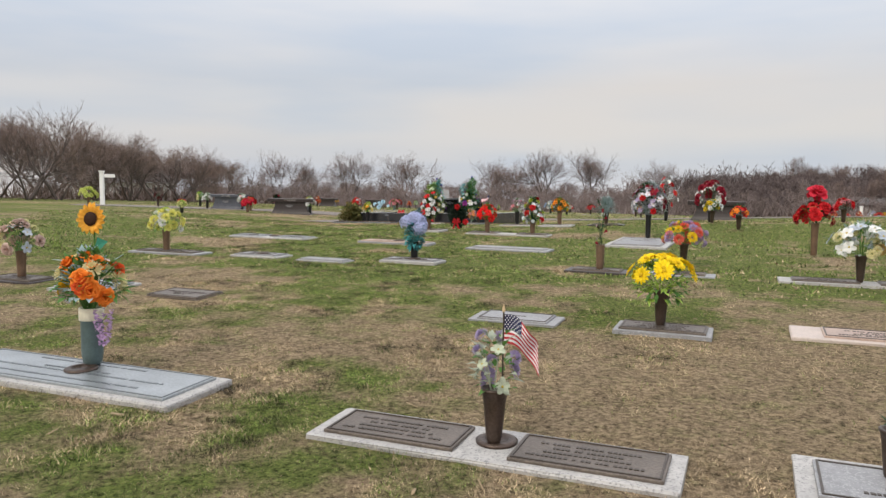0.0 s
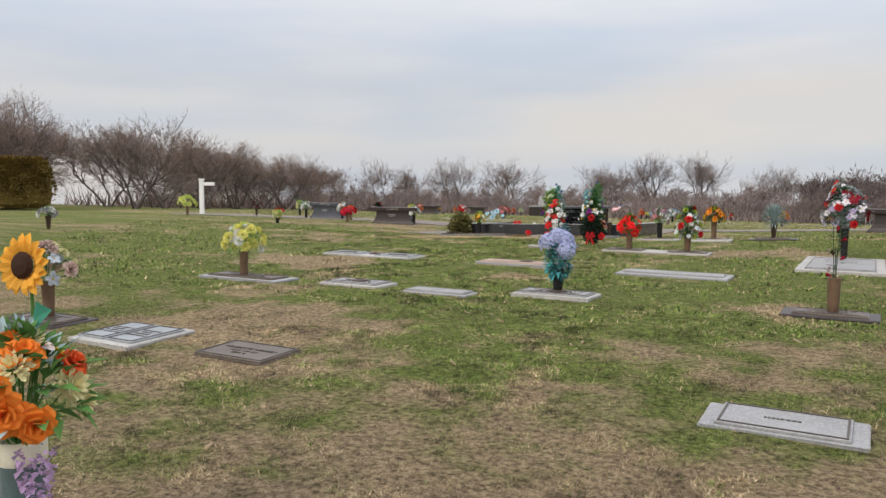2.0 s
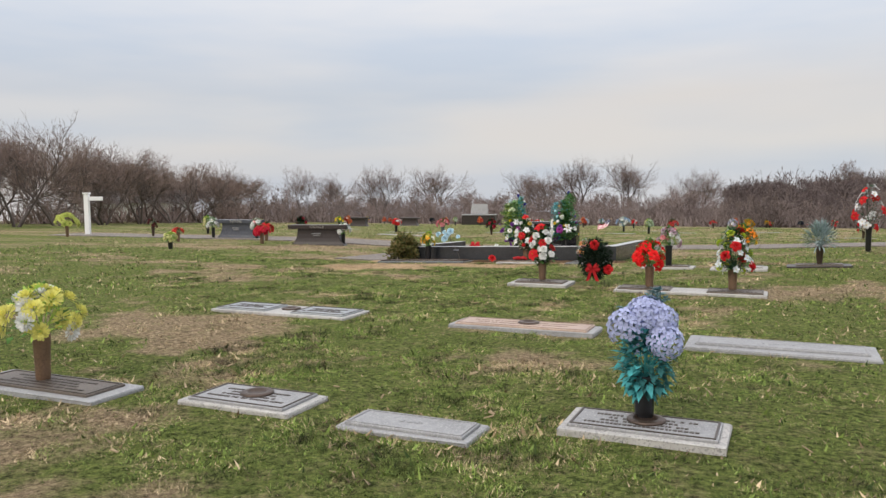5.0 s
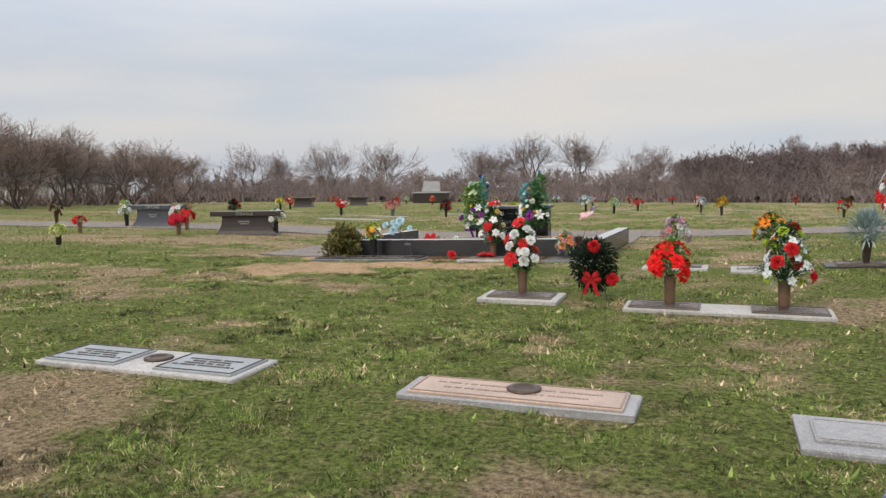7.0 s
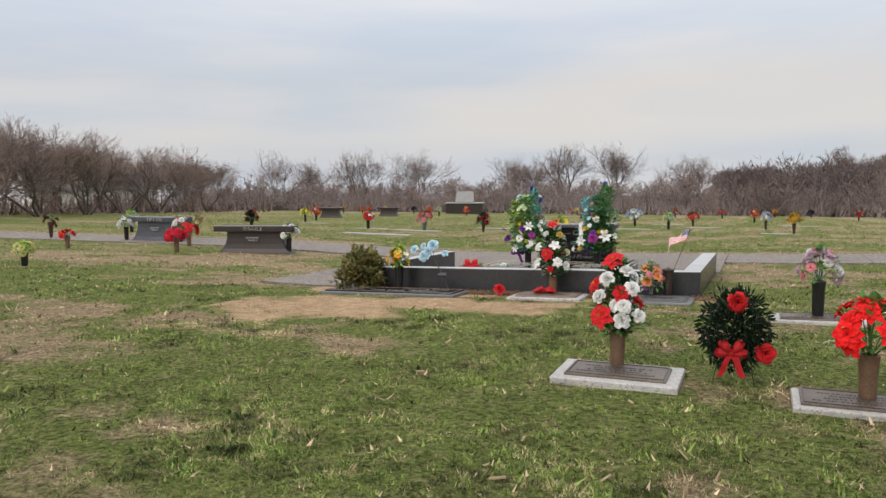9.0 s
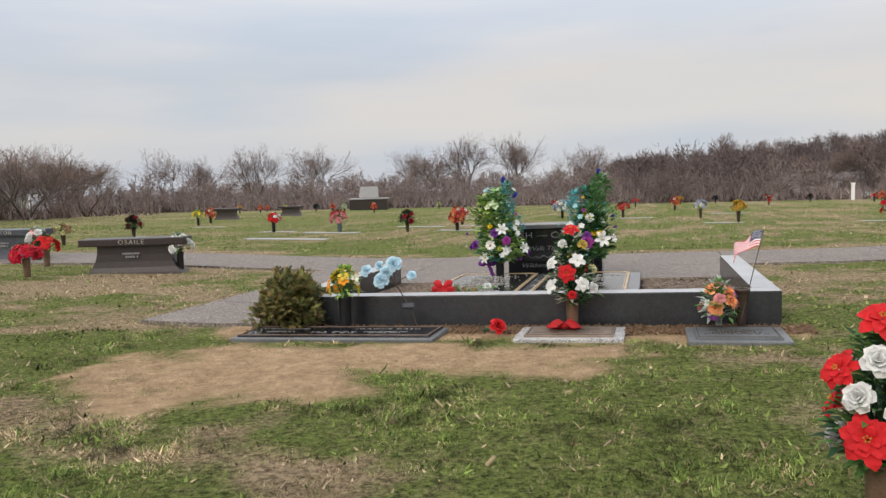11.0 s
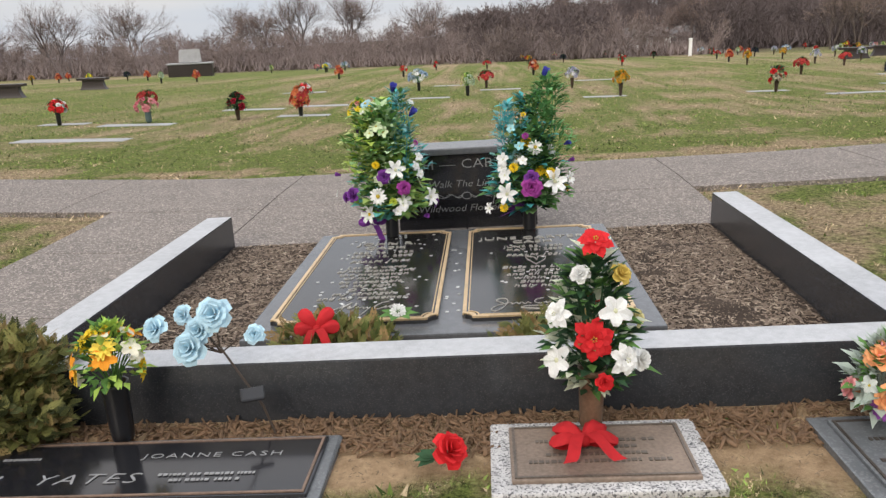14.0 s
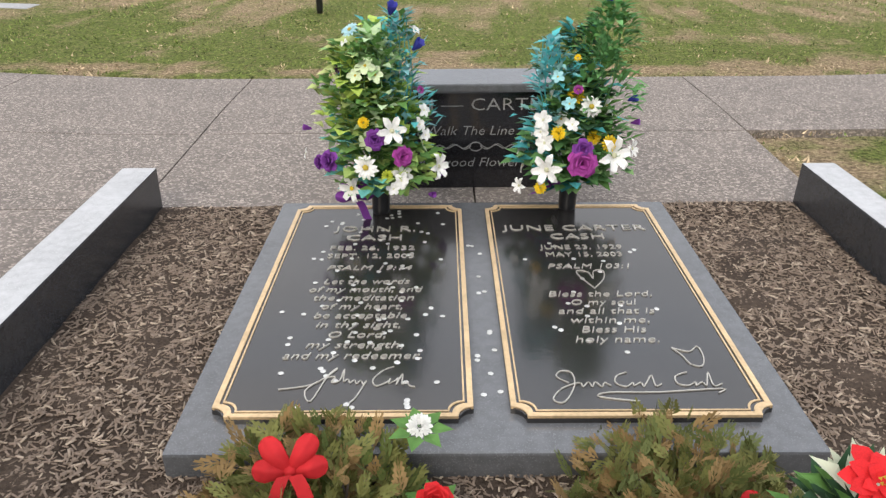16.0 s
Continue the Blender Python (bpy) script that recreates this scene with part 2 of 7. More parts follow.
    l.new(e.outputs[0], m2.inputs[7])
    if blades:
        tone = n.new("ShaderNodeVectorMath")
        tone.operation = "SCALE"
        l.new(m1.outputs[2], tone.inputs[0])
        l.new(sep.outputs[1], tone.inputs[3])
        l.new(tone.outputs[0], b.inputs["Base Color"])
    else:
        l.new(m3.outputs[2], b.inputs["Base Color"])
    b.inputs["Roughness"].default_value = 0.75 if blades else 0.95
    b.inputs["Specular IOR Level"].default_value = 0.2 if blades else 0.08
    if not blades:
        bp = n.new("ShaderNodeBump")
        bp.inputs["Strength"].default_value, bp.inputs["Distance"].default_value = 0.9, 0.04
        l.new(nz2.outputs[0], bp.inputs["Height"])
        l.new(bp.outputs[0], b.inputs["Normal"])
    return m


def speckled(name, base, spots, rough, scale=140.0, spot=0.16, bump=0.25, metal=0.0):
    """Granite or exposed aggregate: grains of two tones over broad stains."""
    m = material(name, base, rough, metal, 0.18, 2.2, 22.0, 0.0)
    n, l = m.node_tree.nodes, m.node_tree.links
    b = n["Principled BSDF"]
    co, vo = n["Texture Coordinate"], n.new("ShaderNodeTexVoronoi")
    vo.inputs["Scale"].default_value = scale
    l.new(co.outputs["Object"], vo.inputs[0])
    sep = n.new("ShaderNodeSeparateColor")
    l.new(vo.outputs["Color"], sep.inputs[0])
    ra = n.new("ShaderNodeValToRGB")
    ra.color_ramp.elements[0].position, ra.color_ramp.elements[1].position = 1 - spot * 2, 1.0
    l.new(sep.outputs[0], ra.inputs[0])
    mx = n.new("ShaderNodeMix")
    mx.data_type = "RGBA"
    l.new(ra.outputs[0], mx.inputs[0])
    l.new(b.inputs["Base Color"].links[0].from_socket, mx.inputs[6])
    mx.inputs[7].default_value = (*spots, 1)
    l.new(mx.outputs[2], b.inputs["Base Color"])
    if bump:
        bp = n.new("ShaderNodeBump")
        bp.inputs["Strength"].default_value, bp.inputs["Distance"].default_value = bump, 0.004
        l.new(vo.outputs["Distance"], bp.inputs["Height"])
        l.new(bp.outputs[0], b.inputs["Normal"])
    return m


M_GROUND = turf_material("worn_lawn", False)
M_BLADE = turf_material("grass_blades", True)
M_AGG = speckled("exposed_aggregate", (0.138, 0.118, 0.104), (0.36, 0.31, 0.27), 0.85, 75.0, 0.2, 0.7)
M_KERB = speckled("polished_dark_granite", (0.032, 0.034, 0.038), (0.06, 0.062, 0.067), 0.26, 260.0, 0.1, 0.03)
# sky light on the kerb's top is put into this paler colour
M_KERB_SKYLIT = speckled("kerb_granite_skylit", (0.36, 0.365, 0.375), (0.46, 0.465, 0.475), 0.4, 260.0, 0.1, 0.03)
M_LEDGER = speckled("ledger_granite", (0.092, 0.096, 0.104), (0.14, 0.145, 0.155), 0.2, 260.0, 0.1, 0.02)
M_BLACK = speckled("black_granite", (0.012, 0.012, 0.014), (0.03, 0.03, 0.035), 0.12, 300.0, 0.08, 0.0)
M_BROWNG = speckled("mahogany_granite", (0.022, 0.015, 0.014), (0.052, 0.036, 0.033), 0.42, 170.0, 0.16, 0.05)
M_WHITEG = speckled("light_granite", (0.40, 0.385, 0.365), (0.22, 0.215, 0.21), 0.55, 120.0, 0.16, 0.2)
M_SLATE = speckled("slate_grey_bronze", (0.105, 0.112, 0.118), (0.16, 0.168, 0.172), 0.4, 120.0, 0.16, 0.1)
M_GREYG = speckled("mid_granite", (0.25, 0.25, 0.255), (0.38, 0.38, 0.38), 0.5, 150.0, 0.14, 0.15)
M_DARKBRONZE = material("dark_plaque_bronze", (0.018, 0.017, 0.017), 0.14, 0.0, 0.3, 2.5, 40, 0.04, 0.8)
M_GOLD = material("polished_bronze_rim", (0.62, 0.45, 0.26), 0.4, 0.6, 0.18, 8, 60, 0.05)
M_LETTER = material("cast_letter_bronze", (0.46, 0.44, 0.40), 0.35, 0.5, 0.15, 12, 90, 0.05)
M_BRONZE = material("weathered_bronze", (0.15, 0.125, 0.105), 0.45, 0.55, 0.28, 5, 70, 0.25)
M_BRONZEHI = material("worn_bronze_relief", (0.085, 0.07, 0.06), 0.45, 0.5, 0.2, 9, 70, 0.15)
M_SILVER = material("pale_bronze", (0.36, 0.385, 0.40), 0.33, 0.6, 0.2, 4, 70, 0.15)
M_PINKB = material("rosy_bronze", (0.44, 0.33, 0.27), 0.45, 0.3, 0.2, 4, 60, 0.2)
M_VASE = material("bronze_vase", (0.075, 0.052, 0.040), 0.4, 0.5, 0.3, 9, 80, 0.2)
M_VASEB = material("brown_vase", (0.17, 0.105, 0.065), 0.5, 0.3, 0.25, 9, 80, 0.2)
M_VASEBLK = material("black_vase", (0.014, 0.014, 0.016), 0.3, 0.1, 0.2, 9, 80, 0.1)
M_VASEGRN = material("green_plastic_vase", (0.085, 0.125, 0.125), 0.45, 0.0, 0.15, 9, 60, 0.1)
M_CREAM = material("cream_plastic", (0.78, 0.73, 0.58), 0.5, 0.0, 0.08)
M_WHITE = material("white_paint", (0.80, 0.80, 0.79), 0.5, 0.0, 0.06)
M_SIDING = material("white_siding", (0.62, 0.62, 0.60), 0.7, 0.0, 0.12, 0.8, 9, 0.1)
M_ROOF = material("grey_shingle", (0.12, 0.115, 0.115), 0.85, 0.0, 0.25, 0.7, 9, 0.2)
M_GLASS = material("dark_window_glass", (0.03, 0.035, 0.04), 0.1, 0.0, 0.2)
M_BARK = material("grey_bark", (0.105, 0.083, 0.072), 0.9, 0.0, 0.3, 2.0, 24, 0.4)
M_TWIG = material("bare_twigs", (0.20, 0.145, 0.125), 0.9, 0.0, 0.3, 0.6, 5, 0.0)
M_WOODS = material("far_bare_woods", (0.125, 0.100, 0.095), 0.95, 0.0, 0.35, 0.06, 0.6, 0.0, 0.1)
# the woods' colour again, lightened to stand in for haze
M_WOODS_HAZE = material("hazy_bare_woods", (0.215, 0.172, 0.158), 0.95, 0.0, 0.35, 0.06, 0.6, 0.0, 0.1)
M_HEDGE = material("bronze_hedge", (0.17, 0.115, 0.032), 0.8, 0.0, 0.4, 1.5, 12, 0.0, 0.2)
M_PINE = cloth((0.16, 0.165, 0.05), 0.8)
M_PINE2 = cloth((0.25, 0.165, 0.07), 0.8)
M_CHIP = cloth((0.27, 0.21, 0.165), 0.9)
M_SOIL = material("mulch_soil", (0.06, 0.045, 0.035), 0.95, 0.0, 0.4, 5, 60, 0.9, 0.1, None, "Object", 0.03)
M_DEADLEAF = cloth((0.20, 0.125, 0.075), 0.9)
M_RED = cloth((0.50, 0.02, 0.025))
M_COIN = material("worn_coin", (0.60, 0.60, 0.58), 0.35, 0.6, 0.2, 30, 200, 0.1)
M_NAVY = material("flag_navy", (0.018, 0.022, 0.07), 0.8, 0, 0.15, 20, 120, 0.1)
M_FRED = material("flag_red", (0.46, 0.03, 0.045), 0.8, 0, 0.15, 20, 120, 0.1)
M_FWHITE = material("flag_white", (0.74, 0.72, 0.72), 0.8, 0, 0.08, 20, 120, 0.1)
M_STICK = material("dark_stick", (0.05, 0.035, 0.025), 0.6)


# ---- builders ----
class Buf:
    """Vertices and faces gathered for one mesh."""

    def __init__(self):
        self.v, self.f, self.m = [], [], []

    def add(self, vs, fs, mi=0):
        o = len(self.v)
        self.v.extend(tuple(p) for p in vs)
        self.f.extend(tuple(i + o for i in f) for f in fs)
        self.m.extend([mi] * len(fs))

    def mesh(self, name, mats, smooth=False):
        me = bpy.data.meshes.new(name)
        me.from_pydata(self.v, [], self.f)
        for mt in mats:
            me.materials.append(mt)
        if len(mats) > 1:
            me.polygons.foreach_set("material_index", self.m)
        if smooth:
            me.polygons.foreach_set("use_smooth", [True] * len(me.polygons))
        me.update()
        return me


def child(name, me, parent, m=None, label=""):
    ob = new(name, me)
    ob.parent = parent
    if m is not None:
        ob.matrix_basis = m
    return tagged(ob, label)


def part(name, bm, mat, parent, label="", m=None, smooth=False):
    """Links a bmesh as one mesh object under a thing or a part."""
    me = bpy.data.meshes.new(name)
    bm.to_mesh(me)
    bm.free()
    me.materials.append(mat)
    if smooth:
        me.polygons.foreach_set("use_smooth", [True] * len(me.polygons))
    return child(name, me, parent, m, label)


def thing(name, m, label, category, group="", kind=""):
    ob = new(name)
    ob.empty_display_size = 0.1
    ob.matrix_basis = m
    return tagged(ob, label, category, group, kind)


def block(x0, x1, y0, y1, z0, z1, bevel=0.01, seg=1):
    bm = bmesh.new()
    bmesh.ops.create_cube(bm, size=1.0)
    for v in bm.verts:
        v.co = (x0 + (v.co.x + 0.5) * (x1 - x0), y0 + (v.co.y + 0.5) * (y1 - y0), z0 + (v.co.z + 0.5) * (z1 - z0))
    if bevel:
        bmesh.ops.bevel(bm, geom=list(bm.edges), offset=bevel, segments=seg, affect="EDGES", profile=0.6)
    return bm


def prism(outline, z0, z1, bevel=0.0):
    """An outline in plan, raised from z0 to z1."""
    bm = bmesh.new()
    bot = [bm.verts.new((x, y, z0)) for x, y in outline]
    top = [bm.verts.new((x, y, z1)) for x, y in outline]
    bm.faces.new(bot[::-1])
    cap = bm.faces.new(top)
    k = len(outline)
    for i in range(k):
        bm.faces.new((bot[i], bot[(i + 1) % k], top[(i + 1) % k], top[i]))
    if bevel:
        bmesh.ops.bevel(bm, geom=list(cap.edges), offset=bevel, segments=2, affect="EDGES")
    return bm


def lathe(profile, sides=16, wob=0.0):
    """A round thing from radii and heights."""
    bm = bmesh.new()
    rings = []
    for r, z in profile:
        rings.append([bm.verts.new((r * math.cos(2 * math.pi * i / sides), r * math.sin(2 * math.pi * i / sides), z)) for i in range(sides)])
    for a, b in zip(rings, rings[1:]):
        for i in range(sides):
            bm.faces.new((a[i], a[(i + 1) % sides], b[(i + 1) % sides], b[i]))
    bm.faces.new(rings[0][::-1])
    bm.faces.new(rings[-1])
    return bm


def tube(buf, pts, r0, r1, sides=5, mi=0):
    """A tapered limb along points."""
    k = len(pts)
    ring = []
    for i, p in enumerate(pts):
        d = (Vector(pts[min(i + 1, k - 1)]) - Vector(pts[max(i - 1, 0)])).normalized()
        a = d.orthogonal().normalized()
        b = d.cross(a)
        r = r0 + (r1 - r0) * i / (k - 1)
        ring.append([Vector(p) + (a * math.cos(2 * math.pi * j / sides) + b * math.sin(2 * math.pi * j / sides)) * r for j in range(sides)])
    vs = [v for rr in ring for v in rr]
    fs = []
    for i in range(k - 1):
        for j in range(sides):
            fs.append((i * sides + j, i * sides + (j + 1) % sides, (i + 1) * sides + (j + 1) % sides, (i + 1) * sides + j))
    buf.add(vs, fs, mi)


TEXTS = {}


def text_mesh(body, size, shear=0.0, raise_by=0.003, space=1.0):
    key = (body, size, shear, raise_by, space)
    if key not in TEXTS:
        cu = bpy.data.curves.new("lettering", "FONT")
        cu.body, cu.size, cu.shear, cu.extrude, cu.align_x, cu.align_y, cu.space_character = body, size, shear, raise_by, "CENTER", "CENTER", space
        cu.resolution_u, cu.offset = 2, -0.012 * size
        ob = new("lettering_source", cu)
        TEXTS[key] = bpy.data.meshes.new_from_object(ob.evaluated_get(bpy.context.evaluated_depsgraph_get()))
        bpy.data.objects.remove(ob)
        bpy.data.curves.remove(cu)
    return TEXTS[key].copy()


def letters(body, size, mat, parent, m, shear=0.0, raise_by=0.003, space=1.0, stretch=1.0):
    me = text_mesh(body, size, shear, raise_by, space)
    me.materials.clear()
    me.materials.append(mat)
    return tagged(child("lettering", me, parent, m @ Matrix.Diagonal((stretch, 1, 1, 1))), "", "", "", "stuff")


def bars(rows, w, mat, parent, m, size=0.018, seed=0, raise_by=0.003):
    """Lines of worn lettering too faint to read, as low raised bars."""
    rnd = random.Random(seed)
    buf = Buf()
    for y, frac in rows:
        x = -w * frac / 2
        while x < w * frac / 2 - size:
            ln = min(size * rnd.uniform(0.5, 1.1), w * frac / 2 - x)
            a, b, c, d = x, x + ln, y - size / 2, y + size / 2
            buf.add([(a, c, 0), (b, c, 0), (b, d, 0), (a, d, 0), (a, c, raise_by), (b, c, raise_by), (b, d, raise_by), (a, d, raise_by)],
                    [(4, 5, 6, 7), (0, 1, 5, 4), (1, 2, 6, 5), (2, 3, 7, 6), (3, 0, 4, 7)])
            x += ln + size * (rnd.uniform(0.9, 1.4) if rnd.random() < 0.18 else rnd.uniform(0.22, 0.4))
    return tagged(child("lettering", buf.mesh("lettering", [mat]), parent, m), "", "", "", "stuff")


def slope_at(x, y, rz=0.0, lift=0.0):
    """A pose lying on the ground, tilted as the ground is."""
    h = 0.15
    gx = (ground_z(x + h, y) - ground_z(x - h, y)) / (2 * h)
    gy = (ground_z(x, y + h) - ground_z(x, y - h)) / (2 * h)
    up = Vector((-gx, -gy, 1)).normalized()
    q = Vector((0, 0, 1)).rotation_difference(up)
    return Matrix.Translation((x, y, ground_z(x, y) + lift)) @ q.to_matrix().to_4x4() @ Matrix.Rotation(radians(rz), 4, "Z")


# ---- flowers ----
def petal(buf, ang, r0, r1, w, lift, curl, mi=0, point=0.3, twist=0.0):
    """One petal from the centre outwards, cupped along its length."""
    c, s = math.cos(ang), math.sin(ang)
    st = [(r0, w * 0.35, 0.0), (r0 + (r1 - r0) * 0.45, w, lift * 0.55), (r0 + (r1 - r0) * 0.8, w * 0.8, lift * 0.9 - curl * 0.3), (r1, w * point, lift - curl)]
    vs = []
    for r, hw, z in st:
        for sd, dz in ((-1, 0.25 * hw + twist * hw), (0, 0), (1, 0.25 * hw - twist * hw)):
            vs.append((c * r - s * sd * hw, s * r + c * sd * hw, z + dz))
    fs = []
    for i in range(3):
        for j in range(2):
            a = i * 3 + j
            fs.append((a, a + 1, a + 4, a + 3))
    buf.add(vs, fs, mi)


def ball(buf, r, z, mi, n=7, sq=0.6):
    vs, fs = [(0, 0, z + r * sq)], []
    for k, (rr, zz) in enumerate(((0.7, 0.7), (1.0, 0.0))):
        vs += [(r * rr * math.cos(2 * math.pi * i / n), r * rr * math.sin(2 * math.pi * i / n), z + r * sq * zz) for i in range(n)]
    for i in range(n):
        fs.append((0, 1 + i, 1 + (i + 1) % n))
        fs.append((1 + i, 1 + n + i, 1 + n + (i + 1) % n, 1 + (i + 1) % n))
    buf.add(vs, fs, mi)


BLOOMS = {}


def bloom_mesh(kind, color, core=(0.6, 0.45, 0.05)):
    """A flower head of radius 1, facing up."""
    key = (kind, color, core)
    if key in BLOOMS:
        return BLOOMS[key]
    rnd = random.Random(len(BLOOMS) + 5)
    b = Buf()
    if kind == "daisy":
        for ring, (n, r1, w, up) in enumerate(((13, 1.0, 0.17, 0.12), (11, 0.8, 0.15, 0.26))):
            for i in range(n):
                petal(b, 2 * math.pi * (i + 0.5 * ring) / n + rnd.uniform(-0.08, 0.08), 0.12, r1 * rnd.uniform(0.9, 1.05), w, up + rnd.uniform(-0.05, 0.05), 0.08)
        ball(b, 0.24, 0.16, 1)
    elif kind == "sunflower":
        for ring, (n, r1, w, up) in enumerate(((16, 1.0, 0.16, 0.1), (15, 0.86, 0.15, 0.2))):
            for i in range(n):
                petal(b, 2 * math.pi * (i + 0.5 * ring) / n + rnd.uniform(-0.06, 0.06), 0.35, r1 * rnd.uniform(0.92, 1.06), w, up, 0.05, 0, 0.12)
        ball(b, 0.44, 0.12, 1, 12, 0.4)
    elif kind == "rose":
        for ring, (n, r0, r1, w, up) in enumerate(((5, 0.1, 1.0, 0.5, 0.25), (5, 0.1, 0.78, 0.44, 0.55), (4, 0.06, 0.5, 0.36, 0.78), (3, 0.02, 0.28, 0.25, 0.9))):
            for i in range(n):
                petal(b, 2 * math.pi * (i + 0.5 * ring) / n + rnd.uniform(-0.2, 0.2), r0, r1, w, up, 0.12 + 0.1 * (ring == 0), 0, 0.6, rnd.uniform(-0.1, 0.1))
    elif kind == "poinsettia":
        for ring, (n, r1, w, up) in enumerate(((6, 1.0, 0.30, 0.02), (6, 0.78, 0.25, 0.2), (4, 0.5, 0.18, 0.3))):
            for i in range(n):
                petal(b, 2 * math.pi * (i + 0.5 * ring) / n + rnd.uniform(-0.12, 0.12), 0.04, r1 * rnd.uniform(0.9, 1.08), w, up, 0.16, 0, 0.05, rnd.uniform(-0.1, 0.1))
        for k in range(5):
            a = k * 1.26
            vs = [(0.1 * math.cos(a) + dx, 0.1 * math.sin(a) + dy, 0.3 + dz) for dx, dy, dz in ((0.06, 0, 0), (-0.03, 0.05, 0), (-0.03, -0.05, 0), (0, 0, 0.1))]
            b.add(vs, [(0, 1, 3), (1, 2, 3), (2, 0, 3)], 1)
    elif kind == "lily":
        for i in range(6):
            petal(b, 2 * math.pi * i / 6 + rnd.uniform(-0.1, 0.1), 0.05, 1.0, 0.24, 0.55, 0.35, 0, 0.06)
        ball(b, 0.16, 0.2, 1)
    elif kind == "mum":
        for ring in range(5):
            n, el = (14, 13, 11, 8, 5)[ring], (0.05, 0.4, 0.75, 1.1, 1.4)[ring]
            for i in range(n):
                a = 2 * math.pi * (i + 0.37 * ring) / n + rnd.uniform(-0.1, 0.1)
                c, s, ce, se = math.cos(a), math.sin(a), math.cos(el), math.sin(el)
                tip, mid = Vector((c * ce, s * ce, se * 0.8)) * rnd.uniform(0.9, 1.05), Vector((c * ce, s * ce, se * 0.8)) * 0.4
                side = Vector((-s, c, 0)) * 0.13
                b.add([mid - side * 0.6, mid + side * 0.6, tip * 0.85 + side, tip, tip * 0.85 - side], [(0, 1, 2, 4), (4, 2, 3)])
    elif kind == "hydrangea":
        for i in range(46):
            zc = 1 - (i + 0.5) / 46 * 1.35
            a = i * 2.399963
            rr = math.sqrt(max(0, 1 - zc * zc))
            nrm = Vector((rr * math.cos(a), rr * math.sin(a), zc))
            t1 = nrm.orthogonal().normalized()
            t2 = nrm.cross(t1)
            ctr = nrm * rnd.uniform(0.86, 1.05)
            sp = rnd.uniform(0, 1.6)
            for k in range(4):
                d = t1 * math.cos(sp + k * 1.571) + t2 * math.sin(sp + k * 1.571)
                e = nrm.cross(d)
                b.add([ctr, ctr + d * 0.13 + e * 0.10 + nrm * 0.04, ctr + d * 0.23 + e * 0.10 + nrm * 0.06, ctr + d * 0.30 + nrm * 0.03, ctr + d * 0.23 - e * 0.10 + nrm * 0.02, ctr + d * 0.13 - e * 0.10 + nrm * 0.04], [(0, 3, 2, 1), (0, 5, 4, 3)])
    elif kind == "bud":
        for i in range(5):
            petal(b, 2 * math.pi * i / 5, 0.05, 0.55, 0.36, 1.5, 0.0, 0, 0.3)
    elif kind == "orchid":
        for i in range(5):
            petal(b, 2 * math.pi * i / 5 + 0.2, 0.03, 1.0 if i % 2 else 0.85, 0.36, 0.12, 0.1, 0, 0.45)
        ball(b, 0.15, 0.06, 1, 5)
    me = b.mesh(kind + "_bloom", [cloth(color), cloth(core)])
    BLOOMS[key] = me
    return me


def leaf(buf, base, way, up, ln, w, mi=0, droop=0.15, tip=0.0):
    """A folded, drooping leaf."""
    way = Vector(way).normalized()
    side = way.cross(Vector(up))
    side = (side if side.length > 1e-3 else way.orthogonal()).normalized()
    nrm = side.cross(way)
    base = Vector(base)
    p = [base, base + way * ln * 0.45 - nrm * ln * droop * 0.2, base + way * ln - nrm * ln * droop]
    buf.add([p[0], p[1] + side * w + nrm * w * 0.3, p[1], p[1] - side * w + nrm * w * 0.3, p[2]], [(0, 2, 1), (0, 3, 2), (1, 2, 4), (2, 3, 4)], mi)


def face_to(p, way, roll=0.0, size=1.0):
    q = Vector((0, 0, 1)).rotation_difference(Vector(way).normalized())
    return Matrix.Translation(p) @ q.to_matrix().to_4x4() @ Matrix.Rotation(roll, 4, "Z") @ Matrix.Scale(size, 4)


VASES = {
    "bronze": (M_VASE, [(0.030, 0.0), (0.034, 0.012), (0.040, 0.05), (0.052, 0.2), (0.060, 0.255), (0.066, 0.26), (0.066, 0.275), (0.052, 0.275), (0.045, 0.2)]),
    "brown": (M_VASEB, [(0.040, 0.0), (0.046, 0.01), (0.047, 0.06), (0.052, 0.2), (0.057, 0.265), (0.057, 0.275), (0.046, 0.275), (0.042, 0.2)]),
    "black": (M_VASEBLK, [(0.035, 0.0), (0.045, 0.012), (0.050, 0.06), (0.052, 0.22), (0.060, 0.265), (0.060, 0.275), (0.048, 0.275), (0.044, 0.2)]),
    "green": (M_VASEGRN, [(0.040, 0.0), (0.058, 0.02), (0.066, 0.06), (0.068, 0.27), (0.070, 0.275), (0.055, 0.275), (0.050, 0.2)]),
}
VASE_ME = {}
LEAFG, LEAFD, LEAFL, TEAL, SILVERL = (0.11, 0.24, 0.06), (0.034, 0.085, 0.038), (0.42, 0.60, 0.12), (0.09, 0.42, 0.44), (0.34, 0.42, 0.42)


def vase_mesh(kind, h):
    if (kind, h) not in VASE_ME:
        mat, prof = VASES[kind]
        bm = lathe([(r, z * h / 0.275) for r, z in prof], 16)
        me = bpy.data.meshes.new("vase")
        bm.to_mesh(me)
        bm.free()
        me.materials.append(mat)
        me.polygons.foreach_set("use_smooth", [True] * len(me.polygons))
        VASE_ME[kind, h] = me
    return VASE_ME[kind, h]


